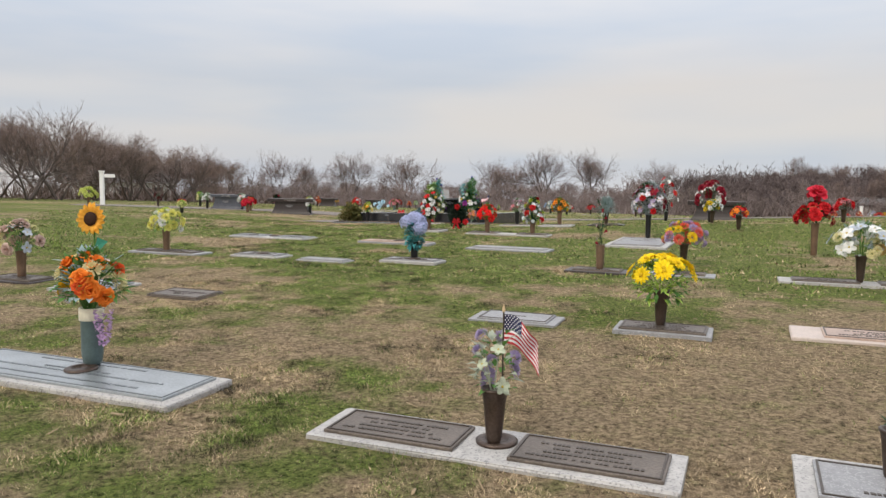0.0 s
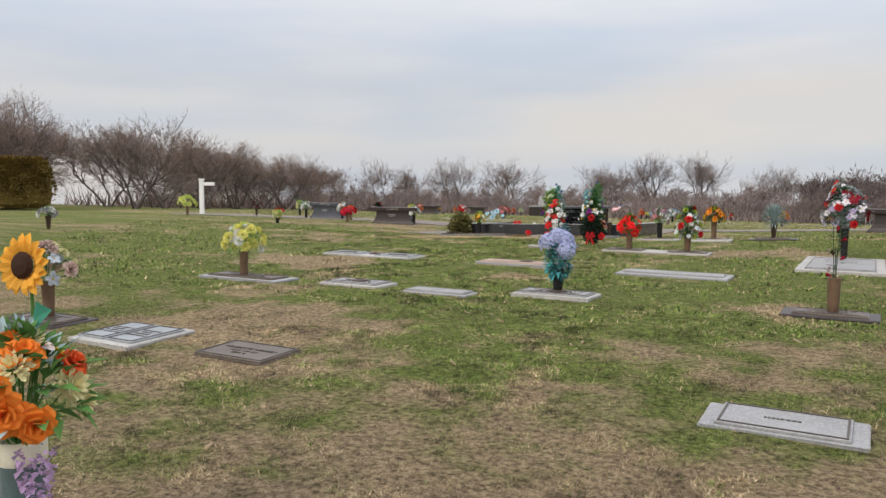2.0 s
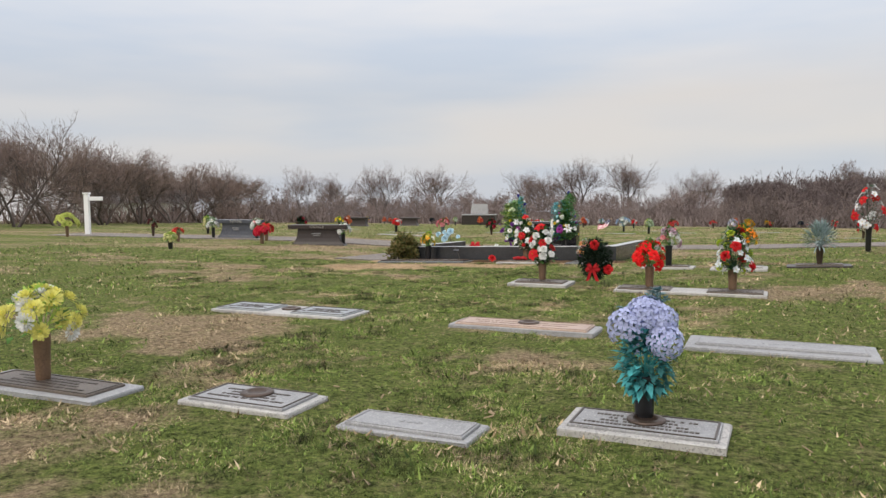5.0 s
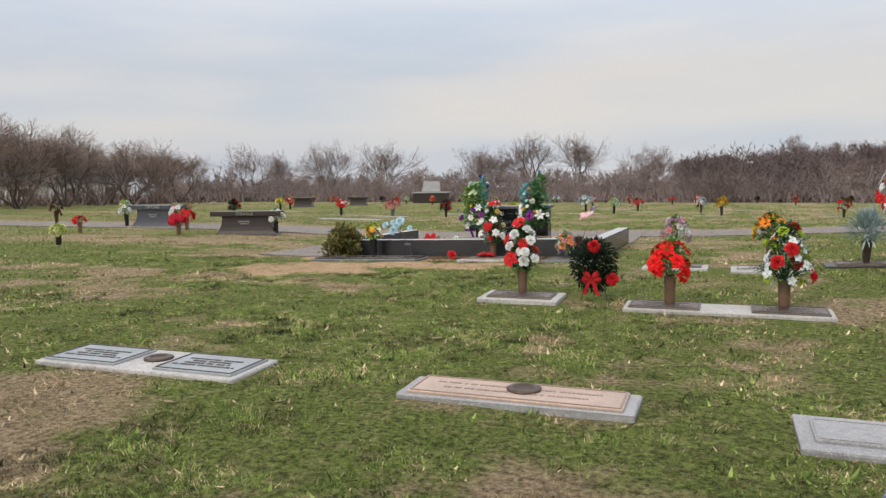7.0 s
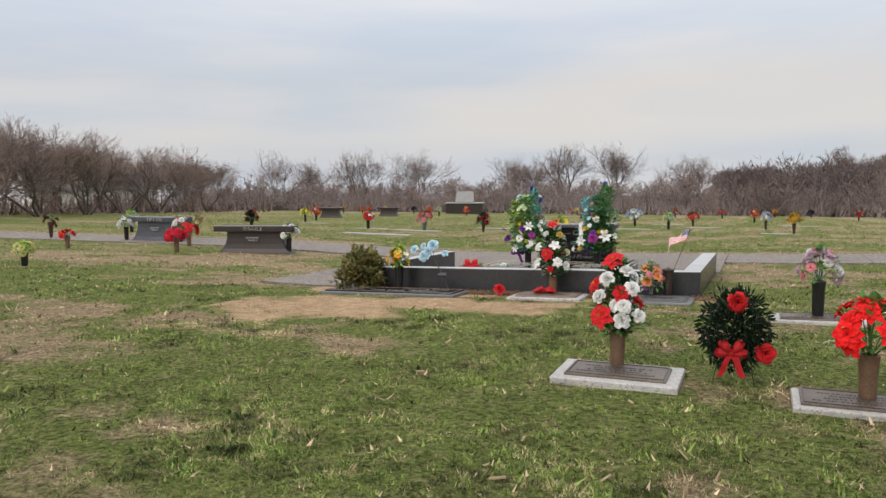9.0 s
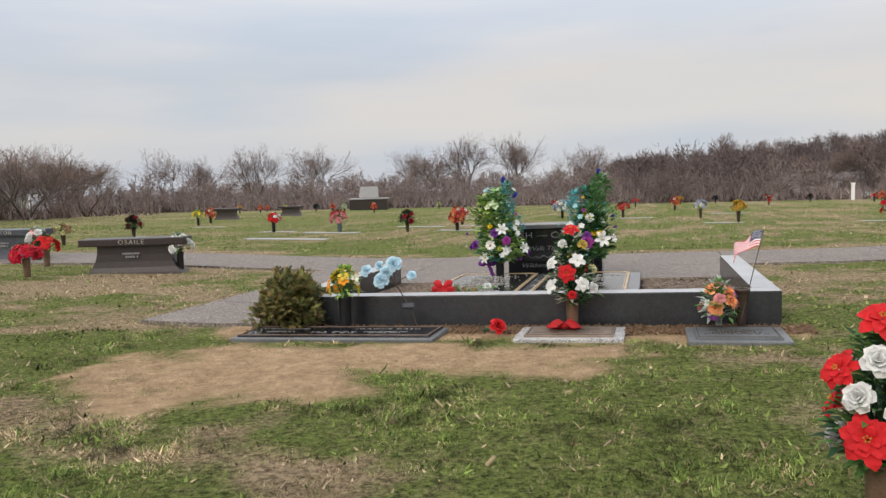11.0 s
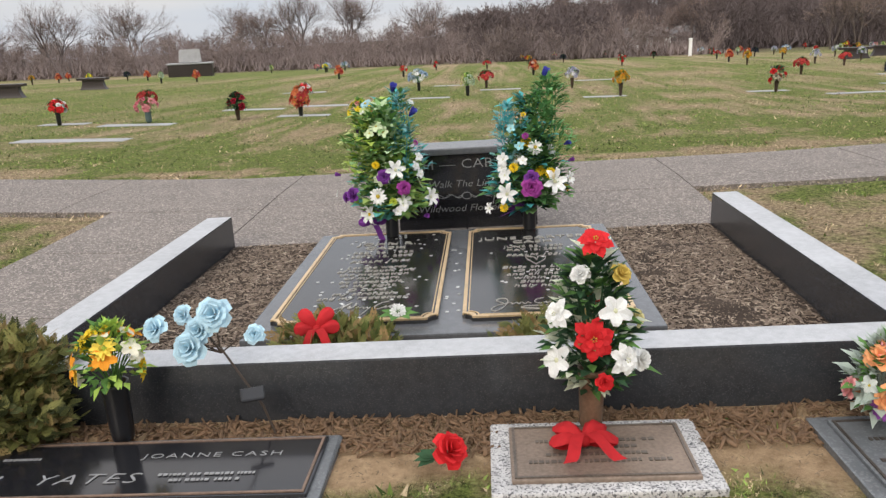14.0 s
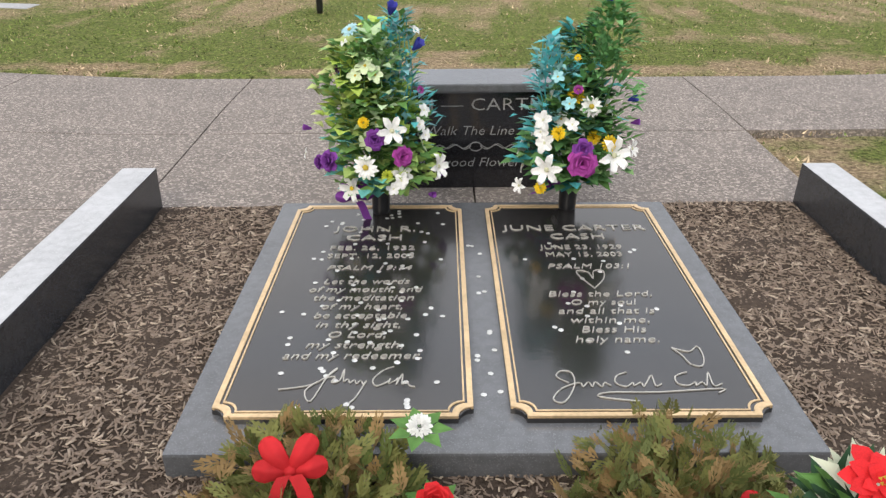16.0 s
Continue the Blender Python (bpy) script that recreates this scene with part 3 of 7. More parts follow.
def bouquet(name, x, y, z, label, vase="bronze", hv=0.26, w=0.16, h=0.2, shape="dome", blooms=(), leaves=60, leaf_len=0.09, greens=(LEAFG,), seed=1, group="", lean=(0, 0), rise=0.0, leaf_w=0.3, low=1.15):
    """A cemetery vase with a silk arrangement: blooms are (kind, colour, count, radius[, core])."""
    rnd = random.Random(seed)
    root = thing(name, pose(x, y, z, lean[0], lean[1], rnd.uniform(0, 360)), label, "flower vase", group)
    if vase:
        child("vase", vase_mesh(vase, hv), root)
    top = hv + rise
    buf = Buf()

    def spot(u, a, spread=1.0):
        """A place in the arrangement and the way it faces; u runs from its foot to its top."""
        if shape == "cone":
            r = w * (0.20 + 0.80 * (1 - u) ** 0.85) * (min(1, 0.35 + u * 4.0)) * spread
            return Vector((r * math.cos(a), r * math.sin(a), top + h * u)), Vector((math.cos(a), math.sin(a), 0.15 + 0.9 * u * u))
        if shape == "tall":
            r = w * spread * (0.55 + 0.45 * math.sin(math.pi * (0.15 + 0.8 * u)))
            return Vector((r * math.cos(a), r * math.sin(a), top + h * u)), Vector((math.cos(a), math.sin(a), 0.1 + u))
        el = -0.35 + 1.9 * u if shape == "dome" else (0.15 + 1.35 * u if spread > 0.9 else -0.9 + 1.6 * u)
        return Vector((w * spread * math.cos(el) * math.cos(a), w * spread * math.cos(el) * math.sin(a), top + 0.35 * h + 0.65 * h * math.sin(el))), Vector((math.cos(el) * math.cos(a), math.cos(el) * math.sin(a), math.sin(el) + 0.15))

    if shape in ("dome", "top") and blooms:
        # fill the crown of the arrangement with heads
        want = (1.25 if shape == "dome" else 0.8) * 2 * math.pi * w * (0.55 * h + 0.45 * w) / sum(math.pi * bl[3] ** 2 * bl[2] for bl in blooms)
        more = max(1.0, min(1.9, want ** 0.55))
        grow_by = max(0.9, min(1.45, math.sqrt(want / more)))
        blooms = [(bl[0], bl[1], max(1, round(bl[2] * more)), bl[3] * grow_by, *bl[4:]) for bl in blooms]
        leaves = int(leaves * 2.2)
    total = sum(bl[2] for bl in blooms)
    order = sorted(((k + rnd.uniform(0.2, 0.8)) / bl[2] + rnd.gauss(0, 0.06), j, bl) for j, bl in enumerate(blooms) for k in range(bl[2]))
    order = [bl for _, _, bl in order]
    for i, bl in enumerate(order):
        u = (i + 0.5) / total
        u = u ** low * 0.97 if shape in ("cone", "tall") else u
        p, way = spot(u, i * 2.399963 + rnd.uniform(-0.9, 0.9), rnd.uniform(0.92, 1.08))
        core = bl[4] if len(bl) > 4 else (0.55, 0.42, 0.06)
        child("bloom", bloom_mesh(bl[0], bl[1], core), root, face_to(p, way + Vector((rnd.uniform(-0.3, 0.3), rnd.uniform(-0.3, 0.3), 0)), rnd.uniform(0, 6.28), bl[3] * rnd.uniform(0.85, 1.12)))
    for i in range(leaves):
        turn = rnd.uniform(0, 6.28)
        p, way = spot(rnd.uniform(-0.02, 0.98), turn, rnd.uniform(0.35, 1.05 if shape != "top" else 0.85))
        way = way + Vector((rnd.uniform(-0.5, 0.5), rnd.uniform(-0.5, 0.5), rnd.uniform(-0.3, 0.5)))
        leaf(buf, p, way, (0, 0, 1), leaf_len * rnd.uniform(0.6, 1.3), leaf_len * leaf_w * rnd.uniform(0.7, 1.2), int((turn / 6.2832 + p.z * 0.8 + rnd.gauss(0, 0.16)) * len(greens)) % len(greens), rnd.uniform(0, 0.4))
    for i in range(max(4, leaves // 8)):
        p, _ = spot(rnd.uniform(0.1, 0.9), rnd.uniform(0, 6.28), 0.8)
        a = Vector((rnd.uniform(-0.02, 0.02), rnd.uniform(-0.02, 0.02), hv * 0.85))
        tube(buf, [a, a.lerp(p, 0.5) + Vector((0, 0, 0.02)), p], 0.004, 0.003, 3)
    child("foliage", buf.mesh("foliage", [cloth(g) for g in greens]), root)
    return root


def seat_blooms(root, heads):
    """Single blooms set about a vase's stem: kind, colour, place from its foot along the world's axes, radius."""
    back = root.matrix_basis.to_3x3().inverted()
    for k, (kind, color, dx, dy, dz, size) in enumerate(heads):
        way = Vector((dx * 2.2, dy * 2.2 - 0.15, 0.22 + 0.5 * max(0.0, dz - 0.5)))
        child("bloom", bloom_mesh(kind, color, (0.62, 0.62, 0.42) if color == WHT and kind != "daisy" else (0.55, 0.42, 0.06)), root, face_to(back @ Vector((dx, dy, dz)), back @ way, k * 1.7, size * 0.8))


# ---- grave markers ----
def notched(x0, x1, y0, y1, c):
    """A rectangle with scooped corners."""
    pts = []
    for cx, cy, a0 in ((x0, y0, 90), (x1, y0, 180), (x1, y1, 270), (x0, y1, 0)):
        pts += [(cx + c * math.cos(radians(a)), cy + c * math.sin(radians(a))) for a in range(a0, a0 - 91, -18)]
    return pts


def plaque(parent, x, y, w, d, z, mat, rim, lines, seed, emblem=True, words=()):
    p = child("plaque", None, parent, Matrix.Translation((x, y, z)))
    bm = block(-w / 2, w / 2, -d / 2, d / 2, -0.004, 0.016, 0.006, 2)
    me = bpy.data.meshes.new("plaque")
    bm.to_mesh(me)
    bm.free()
    me.materials.append(mat)
    ob = new("plaque", me)
    ob.parent, ob.matrix_basis = parent, Matrix.Translation((x, y, z))
    bpy.data.objects.remove(p)
    buf = Buf()
    e, t = 0.012, 0.010
    for a, b, c, dd in ((-w / 2 + e, w / 2 - e, -d / 2 + e, -d / 2 + e + t), (-w / 2 + e, w / 2 - e, d / 2 - e - t, d / 2 - e), (-w / 2 + e, -w / 2 + e + t, -d / 2 + e + t, d / 2 - e - t), (w / 2 - e - t, w / 2 - e, -d / 2 + e + t, d / 2 - e - t)):
        buf.add([(a, c, 0.012), (b, c, 0.012), (b, dd, 0.012), (a, dd, 0.012), (a, c, 0.021), (b, c, 0.021), (b, dd, 0.021), (a, dd, 0.021)], [(4, 5, 6, 7), (0, 1, 5, 4), (1, 2, 6, 5), (2, 3, 7, 6), (3, 0, 4, 7)])
    child("rim", buf.mesh("rim", [rim]), ob)
    if words:
        for body, size, yy, sh in words:
            letters(body, size, rim, ob, Matrix.Translation((0, yy, 0.017)), sh)
    if lines:
        bars(lines, w, rim, ob, Matrix.Translation((0, 0, 0.016)), 0.020, seed, 0.0035)
    return ob


def marker(x0, x1, y0, y1, label, base=M_WHITEG, plates=(), lift=0.022, ring=None, group="flat grave markers"):
    """A flush granite base with bronze plates: each plate is x offset, width, depth, metal, rim, words, lines."""
    cx, cy = (x0 + x1) / 2, (y0 + y1) / 2
    root = thing("grave_marker", slope_at(cx, cy), label, "grave marker", group)
    w, d = x1 - x0, y1 - y0
    rnd = random.Random(int(cx * 100) + int(cy * 10))
    bm = block(-w / 2, w / 2, -d / 2, d / 2, -0.08, lift, 0.012, 2)
    for v in bm.verts:
        v.co.x += rnd.uniform(-0.004, 0.004)
        v.co.y += rnd.uniform(-0.004, 0.004)
    part("base", bm, base, root)
    for k, (px, pw, pd, metal, rim, words, lines) in enumerate(plates):
        plaque(root, px, 0, pw, pd, lift, metal, rim, lines, k + int(abs(cx) * 10), True, words)
    if ring is not None:
        bm = lathe([(0.10, 0.0), (0.10, 0.012), (0.085, 0.018), (0.06, 0.018), (0.055, 0.008)], 20)
        part("vase_ring", bm, M_VASE, root, "", Matrix.Translation((ring, 0.04, lift + (0.014 if any(abs(ring - p[0]) < p[1] / 2 for p in plates) else 0.0))), True)
    BLOCKS.append((x0, x1, y0, y1))
    return root


BLOCKS = []

# ---- ground, one sheet to the skyline ----
def steps(lo, hi, fine, reach_lo, reach_hi):
    mid = list(np.arange(lo, hi + 1e-6, fine))
    up, dn, s = [hi], [lo], fine
    while up[-1] < reach_hi:
        s *= 1.22
        up.append(up[-1] + s)
    s = fine
    while dn[-1] > reach_lo:
        s *= 1.22
        dn.append(dn[-1] - s)
    return np.array(dn[:0:-1] + mid + up[1:])


gx, gy = steps(-14, 4, 0.11, -900, 900), steps(1, 27, 0.11, -500, 1400)
GX, GY = np.meshgrid(gx, gy)
GZ = land(GX, GY) + 0.012 * (patchy(GX, GY, 0.7, 21) - 0.5) + 0.014 * (patchy(GX, GY, 0.25, 22) - 0.5)
IN_LOT = (GX > -10.7) & (GX < -6.45) & (GY > 19.9) & (GY < 24.5)
IN_PATH = ((GY > 24.3) & (GY < 26.3)) | ((GX > -12.3) & (GX < -10.6) & (GY > 19.9) & (GY < 24.5))
GZ = np.where(IN_LOT | IN_PATH, land(GX, GY) - 0.06, GZ)
ny, nx = GX.shape
ground_me = bpy.data.meshes.new("ground")
idx = np.arange(nx * ny).reshape(ny, nx)
quads = np.stack([idx[:-1, :-1], idx[:-1, 1:], idx[1:, 1:], idx[1:, :-1]], -1).reshape(-1, 4)


def fast_mesh(me, verts, faces):
    """Fill a mesh from arrays; faces all have the same number of corners."""
    k, c = faces.shape
    me.vertices.add(len(verts))
    me.vertices.foreach_set("co", np.ascontiguousarray(verts, np.float32).ravel())
    me.loops.add(k * c)
    me.loops.foreach_set("vertex_index", faces.astype(np.int32).ravel())
    me.polygons.add(k)
    me.polygons.foreach_set("loop_start", np.arange(0, k * c, c, dtype=np.int32))
    me.update(calc_edges=True)


def wear_layer(me, x, y):
    lay = me.color_attributes.new("wear", "FLOAT_COLOR", "POINT")
    col = np.zeros((len(x), 4), np.float32)
    col[:, 0], col[:, 1], col[:, 2], col[:, 3] = straw(x, y), bare(x, y), ease(86, 96, y - 0.28 * np.clip(x, 0, 90)), 1
    lay.data.foreach_set("color", col.ravel())


fast_mesh(ground_me, np.stack([GX, GY, GZ], -1).reshape(-1, 3), quads)
ground_me.polygons.foreach_set("use_smooth", np.ones(len(quads), bool))
wear_layer(ground_me, GX.ravel(), GY.ravel())
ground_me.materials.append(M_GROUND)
tagged(new("ground", ground_me), "patchy winter lawn of green and straw-coloured turf", "lawn", "", "structure")


# ---- walkway of exposed-aggregate slabs ----
def slab_piece(parent, x0, x1, y0, y1, lift=0.012):
    g = 0.006
    x0, x1, y0, y1 = x0 + g, x1 - g, y0 + g, y1 - g
    k = max(2, int((x1 - x0) / 0.6) + 1)
    j = max(2, int((y1 - y0) / 0.6) + 1)
    xs, ys = np.linspace(x0, x1, k), np.linspace(y0, y1, j)
    buf = Buf()
    top = [(x, y, ground_z(x, y) + lift) for y in ys for x in xs]
    rim = [(x, ys[0], 0) for x in xs] + [(xs[-1], y, 0) for y in ys[1:]] + [(x, ys[-1], 0) for x in xs[-2::-1]] + [(xs[0], y, 0) for y in ys[-2:0:-1]]
    buf.add(top, [(a * k + b, a * k + b + 1, (a + 1) * k + b + 1, (a + 1) * k + b) for a in range(j - 1) for b in range(k - 1)])
    up = [(x, y, ground_z(x, y) + lift) for x, y, _ in rim]
    dn = [(x, y, ground_z(x, y) - 0.09) for x, y, _ in rim]
    q = len(rim)
    buf.add(dn + up, [(i, (i + 1) % q, q + (i + 1) % q, q + i) for i in range(q)])
    return child("slab", buf.mesh("slab", [M_AGG]), parent)


walkway = thing("pavement", Matrix(), "grey exposed-aggregate concrete walkway with recessed joints", "walkway", "", "structure")
for k in range(6):
    slab_piece(walkway, -12.95 - (k + 1) * 2.27, -12.95 - k * 2.27, 24.37, 26.2)
for x0, x1 in ((-12.95, -10.72), (-10.72, -8.58), (-8.58, -6.35), (-6.35, -4.2), (-4.2, -2.0), (-2.0, 0.2), (0.2, 2.4), (2.4, 4.6), (4.6, 6.8), (6.8, 9.0), (9.0, 11.2), (11.2, 13.4), (13.4, 15.6), (15.6, 17.8), (17.8, 20)):
    slab_piece(walkway, x0, x1, 24.37, 26.2)
for x0, x1, y0, y1 in ((-10.72, -8.58, 22.86, 24.37), (-8.58, -6.35, 22.86, 24.37), (-12.35, -10.72, 22.89, 24.37), (-12.35, -10.757, 21.3, 22.89), (-12.35, -10.757, 19.95, 21.3)):
    slab_piece(walkway, x0, x1, y0, y1)

# ---- the family lot: kerb, mulch, ledger ----
LOTX, LOTY = -8.58, 21.4
kerb = thing("granite_kerb", Matrix(), "low polished grey granite kerb around a family grave lot", "kerb")


def kerb_run(x0, x1, y0, y1, n, along_x):
    """A straight granite kerb that follows the fall of the ground."""
    bm = block(x0, x1, y0, y1, -0.12, 0.30, 0.012, 2)
    for v in bm.verts:
        v.co.z += 0.087 + 0.0245 * (v.co.x - LOTX) - 0.0272 * (v.co.y - 19.9) - 0.003
    ob = part("kerb_stone", bm, M_KERB, kerb, "polished granite, its top coloured paler for sky light")
    ob.data.materials.append(M_KERB_SKYLIT)
    # upward faces take the colour painted paler for sky light
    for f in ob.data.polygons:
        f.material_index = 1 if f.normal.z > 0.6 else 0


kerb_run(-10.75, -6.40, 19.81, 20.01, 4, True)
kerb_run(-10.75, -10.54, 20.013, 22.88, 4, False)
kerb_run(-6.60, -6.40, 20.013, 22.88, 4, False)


def lot_z(x, y):
    return 0.084 + 0.0245 * (x - LOTX) - 0.0272 * (y - 19.9)


buf = Buf()
xs, ys = np.linspace(-10.54, -6.60, 40), np.linspace(20.01, 22.87, 30)
buf.add([(x, y, lot_z(x, y) + 0.015 + 0.03 * float(patchy(x, y, 0.5, 41)) + 0.02 * float(patchy(x, y, 0.17, 42))) for y in ys for x in xs],
        [(a * 40 + b, a * 40 + b + 1, (a + 1) * 40 + b + 1, (a + 1) * 40 + b) for a in range(29) for b in range(39)])
tagged(new("mulch_bed", buf.mesh("mulch_bed", [M_SOIL], True)), "dark damp mulch soil inside the granite kerb", "soil", "", "structure")


def chips(n, x0, x1, y0, y1, zf, size, mat, name, label, seed, keep=None, flat=0.35):
    """Scattered slivers, each a thin bent wedge."""
    r = np.random.RandomState(seed)
    x, y = r.uniform(x0, x1, n), r.uniform(y0, y1, n)
    if keep is not None:
        ok = keep(x, y)
        x, y = x[ok], y[ok]
        n = len(x)
    z = zf(x, y)
    a, t = r.uniform(0, 2 * np.pi, n), r.uniform(-flat, flat, n)
    ln, wd, th = size * r.uniform(0.5, 1.5, n), size * r.uniform(0.12, 0.42, n), size * 0.1
    dx, dy, dz = np.cos(a) * np.cos(t), np.sin(a) * np.cos(t), np.sin(t)
    sx, sy = -np.sin(a), np.cos(a)
    ro = r.uniform(-0.5, 0.5, n)
    c = np.stack([x, y, z + size * 0.25], -1)
    D, S = np.stack([dx, dy, dz], -1) * ln[:, None] / 2, np.stack([sx, sy, ro], -1) * wd[:, None] / 2
    T = np.array([0, 0, th])
    v = np.stack([c - D - S * 0.6, c - D + S * 0.7, c + D + S * 0.5, c + D - S, c - D - S * 0.6 + T, c - D + S * 0.7 + T, c + D + S * 0.5 + T, c + D - S + T], 1).reshape(-1, 3)
    f = np.array([(4, 5, 6, 7), (0, 1, 5, 4), (1, 2, 6, 5), (2, 3, 7, 6), (3, 0, 4, 7)])
    faces = (f[None] + (np.arange(n) * 8)[:, None, None]).reshape(-1, 4)
    me = bpy.data.meshes.new(name)
    fast_mesh(me, v, faces)
    me.materials.append(mat)
    return tagged(new(name, me), label, "litter", "", "stuff")


off_ledger = lambda x, y: ~((x > -9.74) & (x < -7.47) & (y > 20.5) & (y < 22.7))
mulch_z = lambda x, y: lot_z(x, y) + 0.02 + 0.03 * patchy(x, y, 0.5, 41)
chips(26000, -10.52, -6.62, 20.03, 22.86, mulch_z, 0.030, M_CHIP, "wood_chips", "brown and grey shredded wood mulch chips", 5, off_ledger)
chips(3200, -10.52, -6.62, 20.03, 22.86, mulch_z, 0.034, cloth((0.50, 0.41, 0.32), 0.9), "bark_shreds", "pale splintered bark shreds on the mulch", 6, off_ledger)

ledger_pose = Matrix.Translation((-8.612, 21.553, 0.083)) @ Matrix.Rotation(-math.atan(0.021), 4, "Y") @ Matrix.Rotation(-math.atan(0.025), 4, "X")
ledger = thing("grave_ledger", ledger_pose, "grey granite double ledger slab with two dark bronze plaques", "grave ledger")
part("slab", block(-1.12, 1.12, -1.10, 1.10, -0.07, 0.10, 0.012, 2), M_LEDGER, ledger)


def big_plaque(cx, lines, sig):
    w, d = 0.935, 1.925
    bm = prism(notched(-w / 2, w / 2, -d / 2, d / 2, 0.055), -0.003, 0.024, 0.006)
    me = bpy.data.meshes.new("bronze_plaque")
    bm.to_mesh(me)
    bm.free()
    me.materials.append(M_DARKBRONZE)
    p = child("bronze_plaque", me, ledger, Matrix.Translation((cx, 0.018, 0.102)), "large dark bronze plaque with golden rim and cast lettering")
    for inset, wid, z in ((0.0, 0.022, 0.029), (0.031, 0.007, 0.028)):
        o = notched(-w / 2 + inset + 0.001, w / 2 - inset - 0.001, -d / 2 + inset + 0.001, d / 2 - inset - 0.001, 0.055)
        i = notched(-w / 2 + inset + wid, w / 2 - inset - wid, -d / 2 + inset + wid, d / 2 - inset - wid, 0.055)
        k = len(o)
        buf = Buf()
        buf.add([(x, y, z) for x, y in o] + [(x, y, z) for x, y in i] + [(x, y, z - 0.02) for x, y in o] + [(x, y, z - 0.007) for x, y in i],
                [(a, (a + 1) % k, k + (a + 1) % k, k + a) for a in range(k)] + [(2 * k + a, 2 * k + (a + 1) % k, (a + 1) % k, a) for a in range(k)] + [(k + a, k + (a + 1) % k, 3 * k + (a + 1) % k, 3 * k + a) for a in range(k)])
        child("rim", buf.mesh("rim", [M_GOLD]), p, None, "golden polished rim")
    for body, size, wide, y, sh in lines:
        line = letters(body, size, M_LETTER, p, Matrix(), sh, 0.004, 1.02)
        line.matrix_basis = Matrix.Translation((0, y, 0.026)) @ Matrix.Diagonal((wide / max(line.dimensions.x, 0.01), 1, 1, 1))
    for pts in sig:
        b2 = Buf()
        fine = []
        for a in range(len(pts) - 1):
            p0, p1, p2, p3 = (Vector(pts[min(max(a + q, 0), len(pts) - 1)]) for q in (-1, 0, 1, 2))
            for s in range(4):
                t = s / 4
                fine.append(0.5 * (2 * p1 + (p2 - p0) * t + (2 * p0 - 5 * p1 + 4 * p2 - p3) * t * t + (3 * p1 - p0 - 3 * p2 + p3) * t ** 3))
        fine.append(Vector(pts[-1]))
        tube(b2, [(v.x, v.y, 0.027) for v in fine], 0.0032, 0.0032, 4)
        child("engraving", b2.mesh("engraving", [M_LETTER]), p)
    return p


VERSE_A = ("Let the words", 0.40), ("of my mouth, and", 0.52), ("the meditation", 0.45), ("of my heart,", 0.355), ("be acceptable", 0.40), ("in thy sight,", 0.355), ("O Lord,", 0.235), ("my strength,", 0.39), ("and my redeemer.", 0.548)
VERSE_B = ("Bless the Lord,", 0.465), ("O my soul", 0.29), ("and all that is", 0.42), ("within me,", 0.33), ("Bless His", 0.27), ("holy name.", 0.34)
big_plaque(-0.536, [("JOHN R.", 0.092, 0.435, 0.633, 0), ("CASH", 0.092, 0.29, 0.522, 0), ("FEB. 26, 1932", 0.066, 0.43, 0.397, 0), ("SEPT. 12, 2003", 0.066, 0.43, 0.306, 0), ("PSALM 19:14", 0.066, 0.41, 0.177, 0.25)]
           + [(b, 0.068, w, 0.037 - 0.0772 * k, 0.25) for k, (b, w) in enumerate(VERSE_A)],
           [[(-0.25, -0.80), (-0.13, -0.77), (-0.06, -0.69), (-0.05, -0.665), (-0.08, -0.72), (-0.12, -0.87), (-0.15, -0.81), (-0.10, -0.74), (-0.05, -0.72), (-0.06, -0.755), (-0.03, -0.745), (-0.02, -0.67), (-0.015, -0.75), (0.0, -0.735), (0.01, -0.76), (0.025, -0.74), (0.035, -0.765), (0.05, -0.745), (0.06, -0.77), (0.07, -0.75), (0.04, -0.85), (0.02, -0.88)],
            [(0.17, -0.655), (0.13, -0.68), (0.095, -0.74), (0.11, -0.78), (0.15, -0.755), (0.16, -0.735), (0.155, -0.765), (0.18, -0.745), (0.19, -0.73), (0.185, -0.77), (0.205, -0.70), (0.205, -0.77), (0.22, -0.755), (0.235, -0.78), (0.255, -0.785)]])
